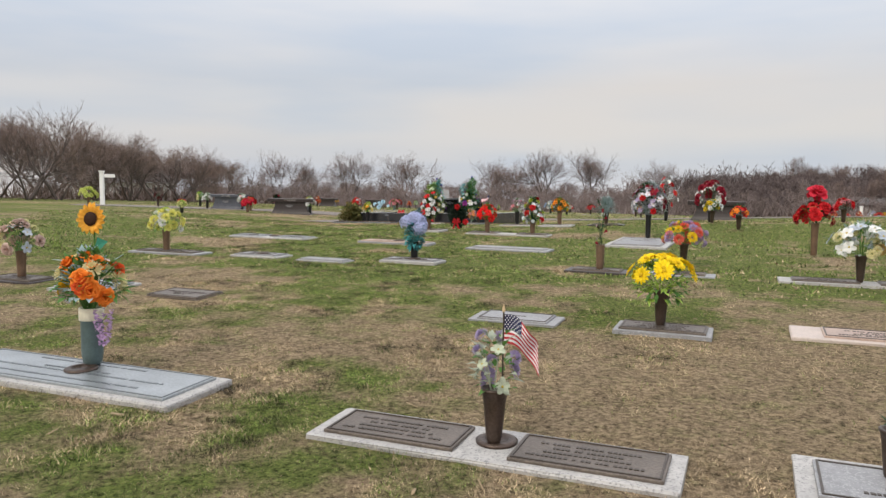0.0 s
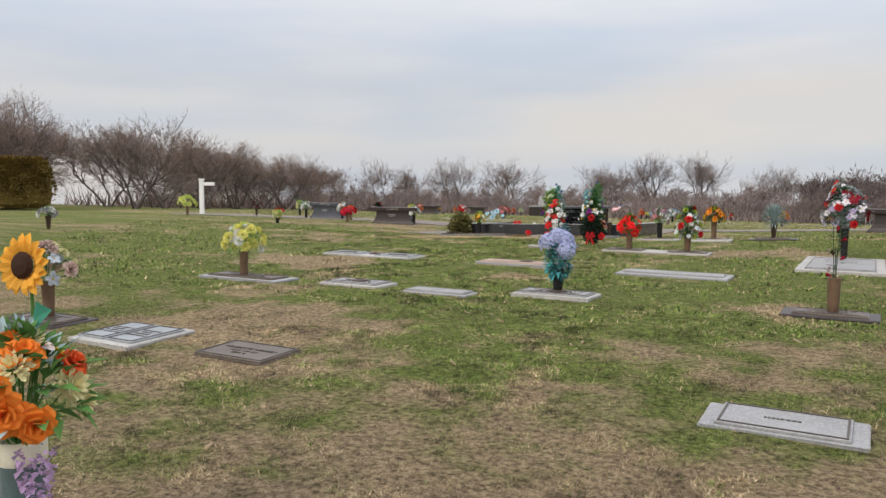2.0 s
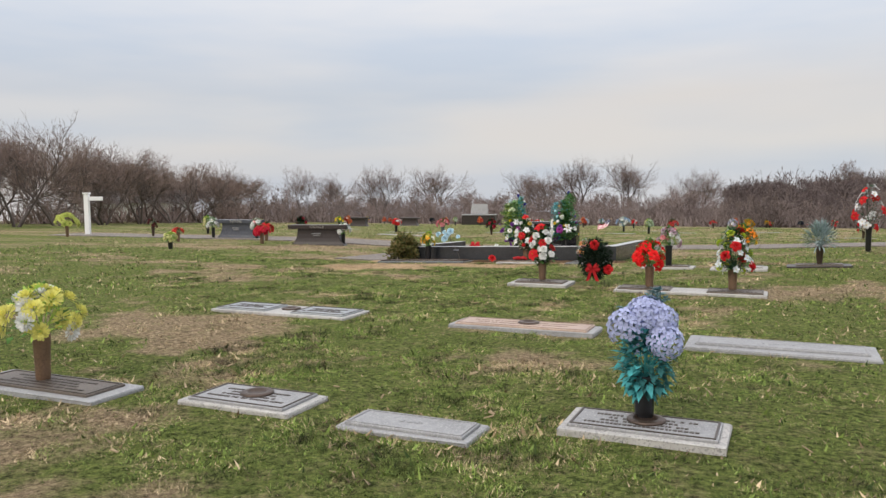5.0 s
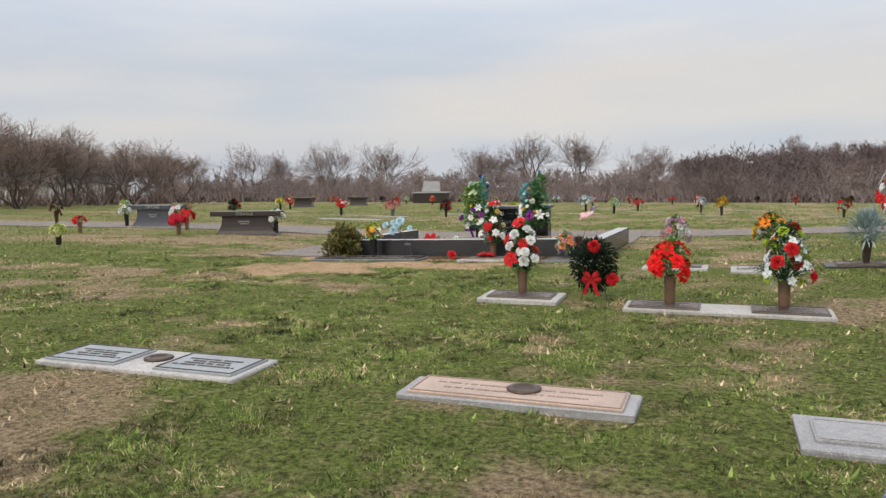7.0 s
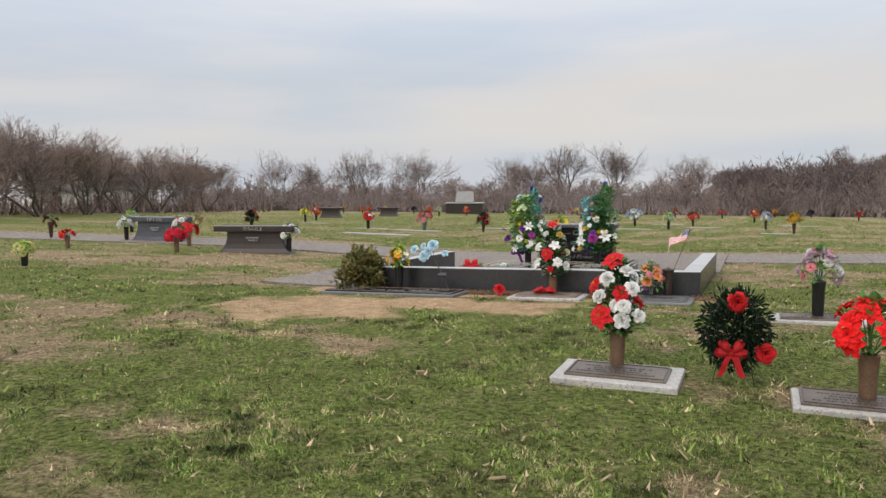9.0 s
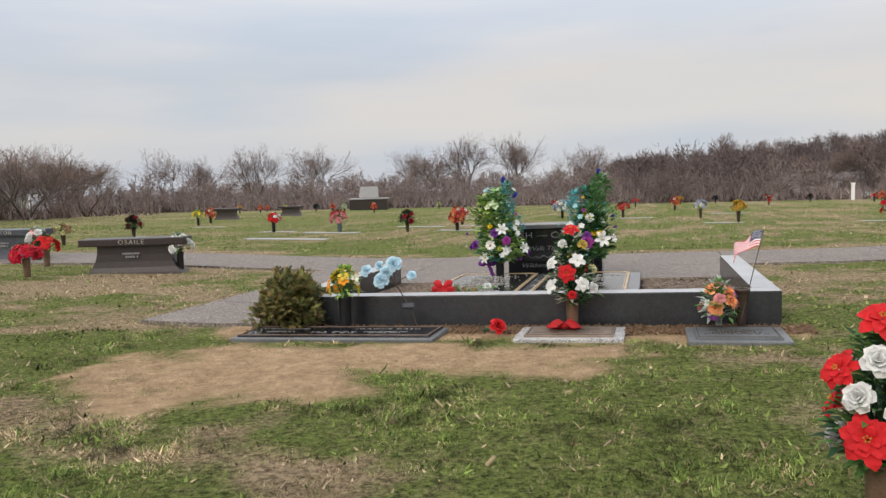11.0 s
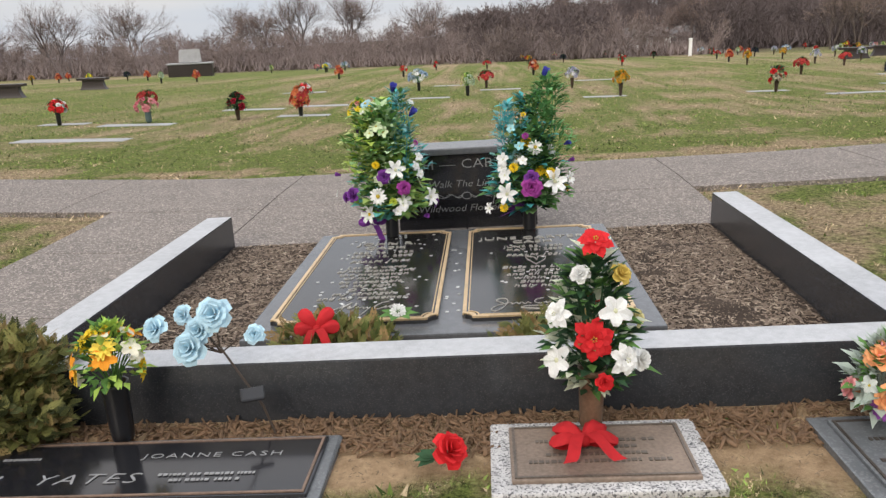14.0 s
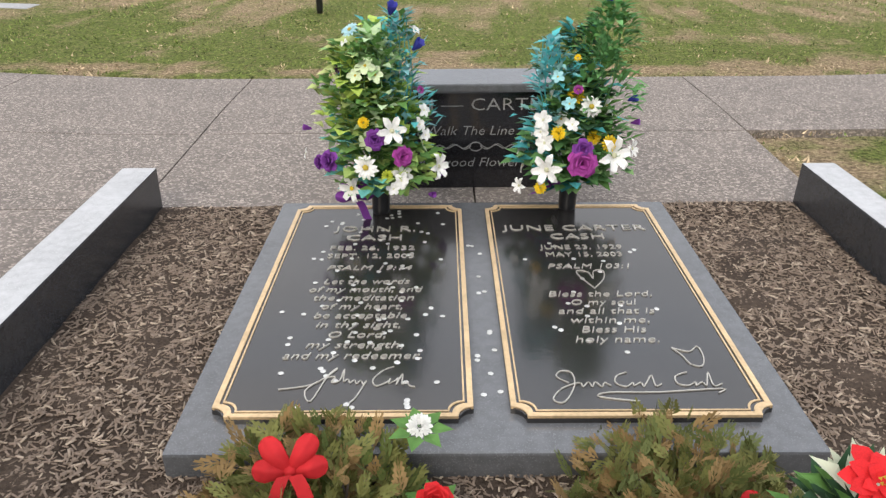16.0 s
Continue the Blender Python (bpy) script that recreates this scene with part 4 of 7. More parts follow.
big_plaque(0.531, [("JUNE CARTER", 0.092, 0.77, 0.637, 0), ("CASH", 0.092, 0.28, 0.529, 0), ("JUNE 23, 1929", 0.066, 0.42, 0.399, 0), ("MAY 15, 2003", 0.066, 0.38, 0.315, 0), ("PSALM 103:1", 0.066, 0.40, 0.185, 0.25)]
           + [(b, 0.068, w, -0.090 - 0.076 * k, 0.25) for k, (b, w) in enumerate(VERSE_B)],
           [[(-0.24, -0.765), (-0.28, -0.725), (-0.26, -0.69), (-0.22, -0.70), (-0.22, -0.78), (-0.27, -0.88), (-0.31, -0.865), (-0.27, -0.80), (-0.20, -0.765), (-0.19, -0.79), (-0.165, -0.76), (-0.155, -0.79), (-0.14, -0.76), (-0.12, -0.79), (-0.105, -0.765), (-0.085, -0.785)],
            [(-0.01, -0.70), (-0.05, -0.72), (-0.065, -0.765), (-0.03, -0.79), (0.0, -0.765), (0.0, -0.785), (0.03, -0.765), (0.035, -0.79), (0.055, -0.76), (0.08, -0.72), (0.08, -0.785), (0.105, -0.775)],
            [(0.22, -0.70), (0.17, -0.725), (0.165, -0.77), (0.20, -0.785), (0.235, -0.765), (0.23, -0.785), (0.26, -0.765), (0.27, -0.785), (0.30, -0.70), (0.295, -0.785), (0.33, -0.775)],
            [(0.0, -0.88), (-0.14, -0.85), (-0.10, -0.825), (0.08, -0.825), (0.32, -0.805), (0.30, -0.83)],
            [(-0.01, -0.036), (-0.06, 0.08), (-0.065, 0.14), (-0.015, 0.125), (0.0, 0.06), (0.015, 0.135), (0.06, 0.14), (0.05, 0.06), (-0.01, -0.036)],
            [(0.207, -0.533), (0.27, -0.56), (0.313, -0.522), (0.315, -0.60), (0.29, -0.66), (0.25, -0.645), (0.235, -0.59), (0.207, -0.533)]])

# coins that visitors left on the plaques
coin_bm = lathe([(0.0105, 0.0), (0.0115, 0.0006), (0.0115, 0.0016), (0.0105, 0.002)], 12)
coin_me = bpy.data.meshes.new("coin")
coin_bm.to_mesh(coin_me)
coin_bm.free()
coin_me.materials.append(M_COIN)
rnd = random.Random(12)
coin = tagged(new("coin", coin_me), "small silver-coloured coin lying on the bronze plaque", "coin", "coins on the ledger")
spots = [(rnd.gauss(-0.5, 0.22), rnd.uniform(-0.9, 0.9), 0.1265) for _ in range(105)] + [(rnd.uniform(0.2, 0.88), rnd.uniform(-0.6, 0.5), 0.1265) for _ in range(22)] + [(rnd.uniform(-0.06, 0.05), rnd.uniform(-0.8, 0.7), 0.1005) for _ in range(14)]
spots = [(x, y, z) for x, y, z in spots if (z < 0.12 or -0.93 < x < -0.17 or 0.16 < x < 0.92)]
for k, (x, y, z) in enumerate(spots):
    m = ledger_pose @ Matrix.Translation((x, y, z)) @ pose(0, 0, 0, rnd.uniform(-4, 4), rnd.uniform(-4, 4), 0)
    if k == 0:
        coin.matrix_basis = m
    else:
        copy_thing(coin, m)

# black granite headstone bench behind the ledger
hb = thing("memorial_bench", slope_at(-8.57, 23.36), "polished black granite memorial bench with etched lettering and grey seat", "memorial bench")
part("body", block(-0.60, 0.60, -0.15, 0.17, -0.05, 0.66, 0.01, 2), M_BLACK, hb)
part("seat", block(-0.65, 0.65, -0.19, 0.22, 0.663, 0.72, 0.012, 2), M_LEDGER, hb, "pale grey granite top")
M_ETCH = material("etched_stone", (0.23, 0.23, 0.23), 0.8)
up = pose(0, -0.1515, 0, 90, 0, 0)
for body, size, z, sh, st in (("CASH \u2014 CARTER", 0.115, 0.575, 0, 1.25), ("I Walk The Line", 0.088, 0.405, 0.25, 1.1), ("Wildwood Flower", 0.088, 0.19, 0.25, 1.1)):
    letters(body, size, M_ETCH, hb, Matrix.Translation((-0.07, -0.1515, z)) @ Matrix.Rotation(radians(90), 4, "X"), sh, 0.001, 1.0, st)
buf = Buf()
for s in (-1, 1):
    tube(buf, [(s * x, -0.152, 0.30 + 0.012 * math.sin(x * 60)) for x in np.linspace(0.03, 0.33, 22)], 0.004, 0.002, 4)
    tube(buf, [(s * x, -0.152, 0.30 + 0.018 * math.cos(x * 45)) for x in np.linspace(0.03, 0.26, 18)], 0.003, 0.002, 4)
tube(buf, [(0.04 * math.cos(a), -0.152, 0.30 + 0.03 * math.sin(a)) for a in np.linspace(0, 6.28, 14)], 0.004, 0.004, 4)
child("scrollwork", buf.mesh("scrollwork", [M_ETCH]), hb)

# ---- flat grave markers, row by row ----
def plate(px, w, d, metal=M_BRONZE, rim=M_BRONZEHI, words=(), lines=((0.07, 0.7), (0.02, 0.5), (-0.03, 0.6), (-0.08, 0.8))):
    return (px, w, d, metal, rim, words, lines)


marker(-2.05, -0.29, 3.98, 4.41, "white granite base with two weathered brown bronze plaques", M_WHITEG,
       (plate(-0.47, 0.68, 0.32), plate(0.47, 0.68, 0.32)), 0.03, 0.02)
marker(-4.93, -2.96, 4.03, 4.60, "pale silvery bronze plaque on a white granite base", M_WHITEG,
       (plate(0, 1.82, 0.46, M_SILVER, material("silver_relief", (0.24, 0.26, 0.27), 0.3, 0.6, 0.1), (), ((0.16, 0.5), (0.03, 0.3), (-0.02, 0.8), (-0.13, 0.7))),), 0.035, 0.98 - 0.96)
marker(0.14, 1.10, 4.06, 4.62, "grey granite marker with bronze nameplate and vase ring", M_WHITEG,
       (plate(0.02, 0.84, 0.40, M_GREYG, M_BRONZEHI, (("WILLIAM", 0.075, 0.06, 0),), ((-0.05, 0.4), (-0.11, 0.6))),), 0.03)
marker(-1.06, -0.32, 6.86, 7.24, "flush grey granite marker with a worn bronze plate", M_GREYG, (plate(0, 0.66, 0.30),), 0.03)
marker(-2.27, -1.52, 6.85, 7.23, "flush grey slab marker with white granite corners", M_GREYG, (plate(0, 0.60, 0.34, M_GREYG, M_BRONZEHI, (), ((0.0, 0.3),)),), 0.02)
marker(0.24, 1.54, 7.13, 7.59, "pinkish granite marker lying flush in the turf", material("pink_granite", (0.50, 0.42, 0.37), 0.5), (plate(0.1, 1.05, 0.34, M_PINKB),), 0.03)
marker(-5.62, -4.99, 6.68, 7.10, "dark bronze plaque with raised name and wreath emblem", M_BRONZE, (plate(0, 0.61, 0.40, M_BRONZE, M_BRONZEHI, (("WILLIAM W. HOLDEN", 0.048, 0.03, 0), ("SEPT. 4,", 0.04, -0.09, 0)), ((-0.03, 0.4),)),), 0.012)
marker(-6.82, -6.15, 6.55, 7.19, "white granite marker with two silvery bronze plates", M_WHITEG, (plate(-0.16, 0.29, 0.50, M_SILVER), plate(0.16, 0.29, 0.50, M_SILVER)), 0.03)
marker(-8.05, -7.28, 6.72, 7.16, "weathered brown granite marker flush with the turf", M_BROWNG, (plate(0, 0.66, 0.32),), 0.02)
marker(-8.64, -7.42, 9.50, 9.92, "flush grey granite double marker with a bronze plate", M_GREYG, (plate(0, 1.02, 0.30),), 0.03)
marker(-6.98, -6.19, 9.74, 10.16, "grey bronze plaque with a white granite edge", M_WHITEG, (plate(0, 0.68, 0.36, M_GREYG),), 0.03, 0.0)
marker(-5.86, -5.10, 9.70, 10.02, "flat grey granite marker sunk in the lawn", M_GREYG, (plate(0, 0.68, 0.25, M_GREYG, M_GREYG, (), ((0.0, 0.2),)),), 0.02)
marker(-4.75, -3.93, 10.05, 10.47, "white-edged granite marker with a dark bronze plate", M_WHITEG, (plate(0, 0.74, 0.32, M_GREYG),), 0.04, 0.0)
marker(-2.25, -1.47, 10.25, 10.67, "worn brown granite marker flush with the turf", M_BROWNG, (plate(0, 0.6, 0.3),), 0.02)
marker(-1.28, -0.46, 10.36, 10.73, "worn grey granite marker flush with the turf", M_GREYG, (plate(0, 0.6, 0.3),), 0.02)
marker(0.23, 2.11, 10.34, 10.76, "long white granite marker base with bronze plates", M_WHITEG, (plate(-0.45, 0.7, 0.32), plate(0.45, 0.7, 0.32)), 0.03)
marker(-9.24, -7.60, 12.62, 13.14, "white granite base with two pale plaques and a vase ring", M_WHITEG, (plate(-0.47, 0.62, 0.42, M_SILVER), plate(0.47, 0.62, 0.42, M_SILVER)), 0.03, 0.0)
marker(-6.50, -5.16, 12.65, 13.03, "rosy bronze plaque on a grey granite base", M_GREYG, (plate(0, 1.22, 0.33, M_PINKB, material("rosy_relief", (0.30, 0.22, 0.175), 0.5, 0.3), (), ((0.05, 0.8), (-0.04, 0.7))),), 0.04, 0.03)
marker(-4.40, -3.04, 12.45, 12.97, "grey granite double marker with a worn plate", M_GREYG, (plate(0, 1.22, 0.32, M_GREYG, M_GREYG, (), ((0.0, 0.2),)),), 0.03)
marker(-7.02, -6.23, 15.76, 16.28, "white granite marker with a grey bronze plate", M_WHITEG, (plate(0, 0.64, 0.34),), 0.04)
marker(-5.60, -3.86, 15.66, 16.06, "white granite base with two brown bronze plates", M_WHITEG, (plate(-0.52, 0.62, 0.32), plate(0.52, 0.62, 0.32)), 0.035)
marker(-5.70, -4.93, 18.20, 18.62, "light granite marker flush with the turf", M_WHITEG, (plate(0, 0.62, 0.3),), 0.03)
marker(-4.68, -3.90, 17.98, 18.42, "light granite marker with a white inscription panel", M_WHITEG, (plate(0, 0.66, 0.3, M_WHITEG),), 0.03)
marker(-3.65, -2.8, 18.4, 18.8, "brown granite marker flush with the turf", M_BROWNG, (plate(0, 0.62, 0.3),), 0.02)
marker(-10.82, -9.03, 19.10, 19.60, "polished black granite marker with etched family name", M_SLATE,
       ((0, 1.70, 0.42, M_BLACK, material("rusty_stone_rim", (0.16, 0.105, 0.075), 0.7, 0.0, 0.35, 12, 80, 0.3), (), ()),), 0.035)
yates = thing("inscription", slope_at(-9.94, 19.34, 0, 0.054), "etched silver family name on black granite", "inscription")
letters("YATES", 0.10, M_ETCH, yates, pose(-0.03, -0.07, 0), 0.2, 0.001, 1.2, 1.3)
letters("JOANNE CASH", 0.05, M_ETCH, yates, pose(0.42, 0.09, 0), 0, 0.001, 1.2, 1.5)
bars(((0.11, 0.32), (-0.02, 0.2)), 1.4, M_ETCH, yates, pose(-0.50, -0.02, 0), 0.016, 4, 0.002)
bars(((-0.02, 0.28), (-0.06, 0.2)), 1.4, M_ETCH, yates, pose(0.45, -0.03, 0), 0.016, 5, 0.002)
marker(-8.41, -7.58, 19.14, 19.66, "speckled black and white granite marker with brown bronze plate", speckled("salt_and_pepper_granite", (0.46, 0.45, 0.44), (0.05, 0.05, 0.055), 0.5, 150.0, 0.26, 0.2), (plate(0, 0.68, 0.40, material("tan_bronze", (0.23, 0.175, 0.135), 0.5, 0.4, 0.25, 5, 60, 0.2), M_BRONZE),), 0.028)
marker(-7.13, -6.43, 19.06, 19.64, "grey bronze plaque on a grey granite base", M_SLATE, (plate(0, 0.58, 0.46, M_SLATE),), 0.028)
led2 = thing("grave_ledger", slope_at(-1.93, 15.15), "long white granite ledger slab with a dark bronze plate", "grave ledger")
part("slab", block(-0.53, 0.53, -1.08, 1.08, -0.05, 0.04, 0.015, 2), M_WHITEG, led2)
plaque(led2, 0, -0.15, 0.84, 1.7, 0.04, M_GREYG, M_BRONZE, ((0.5, 0.6), (0.2, 0.5)), 3)
BLOCKS.append((-2.46, -1.40, 14.07, 16.23))

# flush markers across the walk
rnd = random.Random(31)
for x, y, w in ((-15.9, 32.9, 1.6), (-12.6, 34.4, 1.2), (-14.4, 36.5, 1.6), (-12.6, 37.2, 1.3), (-17.9, 33.6, 1.1), (-15.9, 30.2, 2.1), (-10.0, 38.8, 1.2), (-7.9, 41.7, 1.3), (-5.3, 37.0, 1.1), (0.6, 35.0, 2.2), (3.4, 33.4, 1.6), (-1.2, 36.9, 1.0), (3.0, 38.2, 1.5), (-20.5, 31.5, 1.6), (-23.2, 38.4, 1.2), (-9.6, 45.2, 1.4), (-4.4, 45.5, 1.4), (5.2, 42.6, 1.8), (-14.8, 44.0, 1.5)):
    marker(x - w / 2, x + w / 2, y - 0.22, y + 0.22, "pale granite marker lying flush in the far lawn", M_GREYG, (), 0.010, None, "far flat markers")

# ---- vases and silk flowers ----
def gz(x, y, up=0.032):
    return ground_z(x, y) + up


WHT, CRM, YEL, SUNY, ORG, RED, DRED, PUR, LAV, PNK, MAG, BLU, LBLU, BLK = (0.80, 0.80, 0.78), (0.78, 0.72, 0.42), (0.82, 0.60, 0.03), (0.80, 0.45, 0.02), (0.85, 0.22, 0.02), (0.62, 0.02, 0.025), (0.28, 0.012, 0.03), (0.20, 0.05, 0.30), (0.40, 0.33, 0.52), (0.75, 0.30, 0.33), (0.38, 0.06, 0.32), (0.055, 0.06, 0.35), (0.50, 0.70, 0.80), (0.01, 0.01, 0.012)
BROWN = (0.05, 0.022, 0.012)
G = "vases of silk flowers"

# two tall arrangements on the ledger
lz = lot_z(-8.6, 22.47) + 0.02 + 0.126
def plume(root, base, tip, radius, colours, n, seed, ln=0.07, wide=0.4, name="fern"):
    """An upright feathery spray of a tall arrangement, given along the world's axes from its vase's foot."""
    rnd, buf = random.Random(seed), Buf()
    back = root.matrix_basis.to_3x3().inverted()
    a, b = back @ Vector(base), back @ Vector(tip)
    for k in range(n):
        t = rnd.random() ** 0.85
        ang, r = rnd.uniform(0, 6.28), radius * math.sqrt(rnd.random()) * (1.0 - 0.75 * t ** 2.2) * (0.55 + 0.9 * abs(math.sin(t * 7 + seed)))
        out = Vector((math.cos(ang), math.sin(ang), 0))
        p = a.lerp(b, t) + out * r
        leaf(buf, p, out * rnd.uniform(0.3, 1.1) + Vector((rnd.uniform(-0.3, 0.3), rnd.uniform(-0.3, 0.3), rnd.uniform(0.1, 0.9))), (0, 0, 1), ln * rnd.uniform(0.6, 1.3), ln * wide * rnd.uniform(0.7, 1.2), rnd.randrange(len(colours)), rnd.uniform(0, 0.5))
    for k in range(5):
        ang = k * 1.3
        tube(buf, [a, a.lerp(b, 0.5) + Vector((math.cos(ang), math.sin(ang), 0)) * radius * 0.5, b + Vector((math.cos(ang), math.sin(ang), 0)) * radius * 0.3], 0.005, 0.003, 3)
    child(name, buf.mesh(name, [cloth(c) for c in colours]), root)


LIME, PALET, BLUT = (0.46, 0.60, 0.12), (0.30, 0.50, 0.20), (0.20, 0.44, 0.47)
def front_of(heads):
    """Sets heads, given by offset across and height, on the near face of a tapering arrangement."""
    out = []
    for kind, color, dx, dz, size in heads:
        reach = 0.05 + 0.33 * max(0.0, 1 - dz / 1.22) ** 0.7
        out.append((kind, color, dx, -math.sqrt(max(0.0004, reach * reach - dx * dx * 0.8)), dz, size))
    return out


PALEG = (0.66, 0.76, 0.50)
arr = bouquet("flower_arrangement", -9.14, 22.45, lz - 0.012, "tall arrangement of purple roses, white daisies, lime leaves and teal fern", "black", 0.25, 0.35, 0.56, "cone",
              (("orchid", PALEG, 9, 0.05), ("lily", WHT, 5, 0.08, YEL), ("rose", PUR, 3, 0.05)), 700, 0.09, (LEAFG, LEAFL, PALET, (0.16, 0.50, 0.46), (0.20, 0.36, 0.10), (0.40, 0.54, 0.16)), 3, G, (0, 0), -0.05, 0.5, 0.95)
seat_blooms(arr, front_of((("rose", PUR, -0.24, 0.41, 0.075), ("rose", MAG, 0.135, 0.46, 0.07), ("rose", PUR, 0.0, 0.55, 0.07), ("lily", WHT, 0.08, 0.59, 0.10), ("daisy", WHT, -0.05, 0.41, 0.085), ("orchid", WHT, 0.13, 0.34, 0.06), ("orchid", WHT, 0.09, 0.30, 0.05), ("lily", WHT, 0.31, 0.36, 0.10), ("mum", YEL, -0.06, 0.63, 0.04), ("mum", (0.55, 0.62, 0.08), 0.06, 0.37, 0.04), ("bud", PUR, -0.36, 0.52, 0.04), ("rose", PUR, -0.30, 0.38, 0.055), ("orchid", WHT, 0.24, 0.66, 0.055), ("orchid", WHT, 0.22, 0.60, 0.05), ("orchid", WHT, 0.25, 0.54, 0.05),
                           ("orchid", PALEG, -0.05, 0.90, 0.07), ("orchid", PALEG, 0.0, 0.86, 0.06), ("orchid", PALEG, -0.10, 0.85, 0.06), ("bud", BLU, 0.07, 1.13, 0.06), ("bud", BLU, 0.18, 0.95, 0.06), ("daisy", (0.40, 0.62, 0.68), -0.13, 1.05, 0.06), ("orchid", WHT, 0.19, 1.05, 0.045), ("bud", PUR, 0.27, 0.24, 0.04), ("orchid", WHT, -0.40, 0.38, 0.04), ("mum", MAG, 0.22, 0.76, 0.03), ("mum", (0.1, 0.03, 0.15), -0.19, 0.86, 0.035), ("orchid", WHT, -0.17, 0.98, 0.04))))
plume(arr, (-0.14, -0.06, 0.50), (-0.15, -0.06, 0.98), 0.15, (LIME, PALET, (0.48, 0.56, 0.22), LEAFG), 250, 1, 0.075, 0.55, "lime_spray")
plume(arr, (-0.02, -0.08, 0.55), (-0.02, -0.06, 1.02), 0.15, (PALET, (0.45, 0.58, 0.35), LEAFG), 220, 2, 0.08, 0.4)
plume(arr, (0.12, -0.02, 0.45), (0.10, 0.0, 1.12), 0.15, (TEAL, BLUT, (0.24, 0.42, 0.42), LEAFG), 330, 3, 0.07, 0.28)
plume(arr, (0.0, 0.12, 0.45), (-0.02, 0.12, 1.05), 0.18, (PALET, TEAL, LIME), 260, 4, 0.08, 0.4)
arr = bouquet("flower_arrangement", -8.08, 22.50, lz + 0.012, "tall arrangement of white lilies, purple roses and teal fern", "black", 0.25, 0.33, 0.58, "cone",
              (("orchid", WHT, 6, 0.05), ("lily", WHT, 5, 0.08, YEL), ("mum", YEL, 3, 0.045)), 700, 0.09, (LEAFG, LEAFD, (0.14, 0.30, 0.10), TEAL, (0.10, 0.24, 0.08), (0.24, 0.42, 0.16)), 8, G, (0, 0), -0.05, 0.48, 0.95)
seat_blooms(arr, front_of((("rose", MAG, 0.0, 0.41, 0.10), ("rose", PUR, 0.0, 0.48, 0.07), ("lily", WHT, 0.16, 0.44, 0.13), ("mum", YEL, 0.14, 0.50, 0.06), ("lily", WHT, -0.17, 0.36, 0.11), ("mum", YEL, -0.20, 0.26, 0.045), ("mum", YEL, -0.125, 0.55, 0.05), ("orchid", WHT, -0.20, 0.60, 0.075), ("orchid", WHT, -0.19, 0.49, 0.075), ("orchid", WHT, -0.21, 0.54, 0.06), ("daisy", WHT, 0.03, 0.69, 0.075), ("orchid", WHT, -0.06, 0.60, 0.05), ("mum", MAG, -0.04, 0.77, 0.035),
                           ("lily", WHT, 0.28, 0.44, 0.07), ("bud", BLU, 0.25, 0.68, 0.045), ("bud", BLU, 0.10, 1.16, 0.065), ("lily", WHT, -0.30, 0.24, 0.06), ("orchid", (0.30, 0.58, 0.62), -0.08, 0.70, 0.05), ("mum", YEL, -0.05, 0.92, 0.025), ("bud", PUR, 0.28, 0.56, 0.04), ("orchid", (0.34, 0.62, 0.66), -0.14, 0.82, 0.05))))
plume(arr, (0.07, -0.02, 0.40), (0.14, 0.0, 1.16), 0.19, ((0.10, 0.27, 0.09), (0.16, 0.36, 0.13), LEAFG), 520, 5, 0.075, 0.28)
plume(arr, (-0.12, -0.04, 0.45), (-0.17, -0.02, 0.98), 0.14, (TEAL, BLUT, (0.20, 0.40, 0.38)), 260, 6, 0.07, 0.28)
plume(arr, (0.0, 0.12, 0.40), (0.0, 0.12, 1.02), 0.18, (LEAFG, LEAFD, TEAL), 260, 7, 0.08, 0.35)


def ribbon_bow(name, m, size, label, tails=2, mat=M_RED):
    """A tied ribbon: two looped sides, a knot and hanging tails."""
    root = thing(name, m, label, "ribbon bow")
    for s in (-1, 1):
        for k, (turn, grow, back) in enumerate(((52, 1.0, 0.0), (4, 0.9, 0.06))):
            buf = Buf()
            for side in (1, -0.35):
                vs = []
                for i in range(8):
                    u = i / 7
                    for q in range(7):
                        v = q / 3 - 1
                        wide = size * 0.33 * (0.22 + 0.78 * u ** 0.7) * (1 - 0.35 * max(0, u - 0.75) / 0.25)
                        vs.append((s * u * size * grow * (1 - 0.1 * v * v), back * size - side * size * (0.30 * math.sin(math.pi * min(1, u * 1.02)) * (1 - 0.6 * v * v) + 0.05 * math.sin(v * 7 + k) * u), v * wide))
                buf.add(vs, [(a * 7 + c, a * 7 + c + 1, (a + 1) * 7 + c + 1, (a + 1) * 7 + c) for a in range(7) for c in range(6)])
            child("loop", buf.mesh("loop", [mat], True), root, pose(0, 0, 0, 0, -turn * s, 0))
    part("knot", lathe([(size * 0.05, -size * 0.16), (size * 0.16, -size * 0.08), (size * 0.17, size * 0.06), (size * 0.06, size * 0.16)], 8), mat, root, "", None, True)
    for k in range(tails):
        s = -1 if k % 2 else 1
        buf = Buf()
        vs = []
        for i in range(7):
            t = i / 6
            px, pz = s * (0.12 + 0.5 * t) * size, -size * (0.1 + 1.15 * t) + 0.08 * size * math.sin(t * 6)
            vs += [(px - size * 0.17, -0.25 * size - 0.05 * size * math.sin(t * 5), pz), (px + size * 0.17, -0.25 * size - 0.05 * size * math.cos(t * 4), pz + 0.05 * size)]
        buf.add(vs, [(2 * i, 2 * i + 1, 2 * i + 3, 2 * i + 2) for i in range(6)])
        child("tail", buf.mesh("tail", [mat], True), root)
    return root


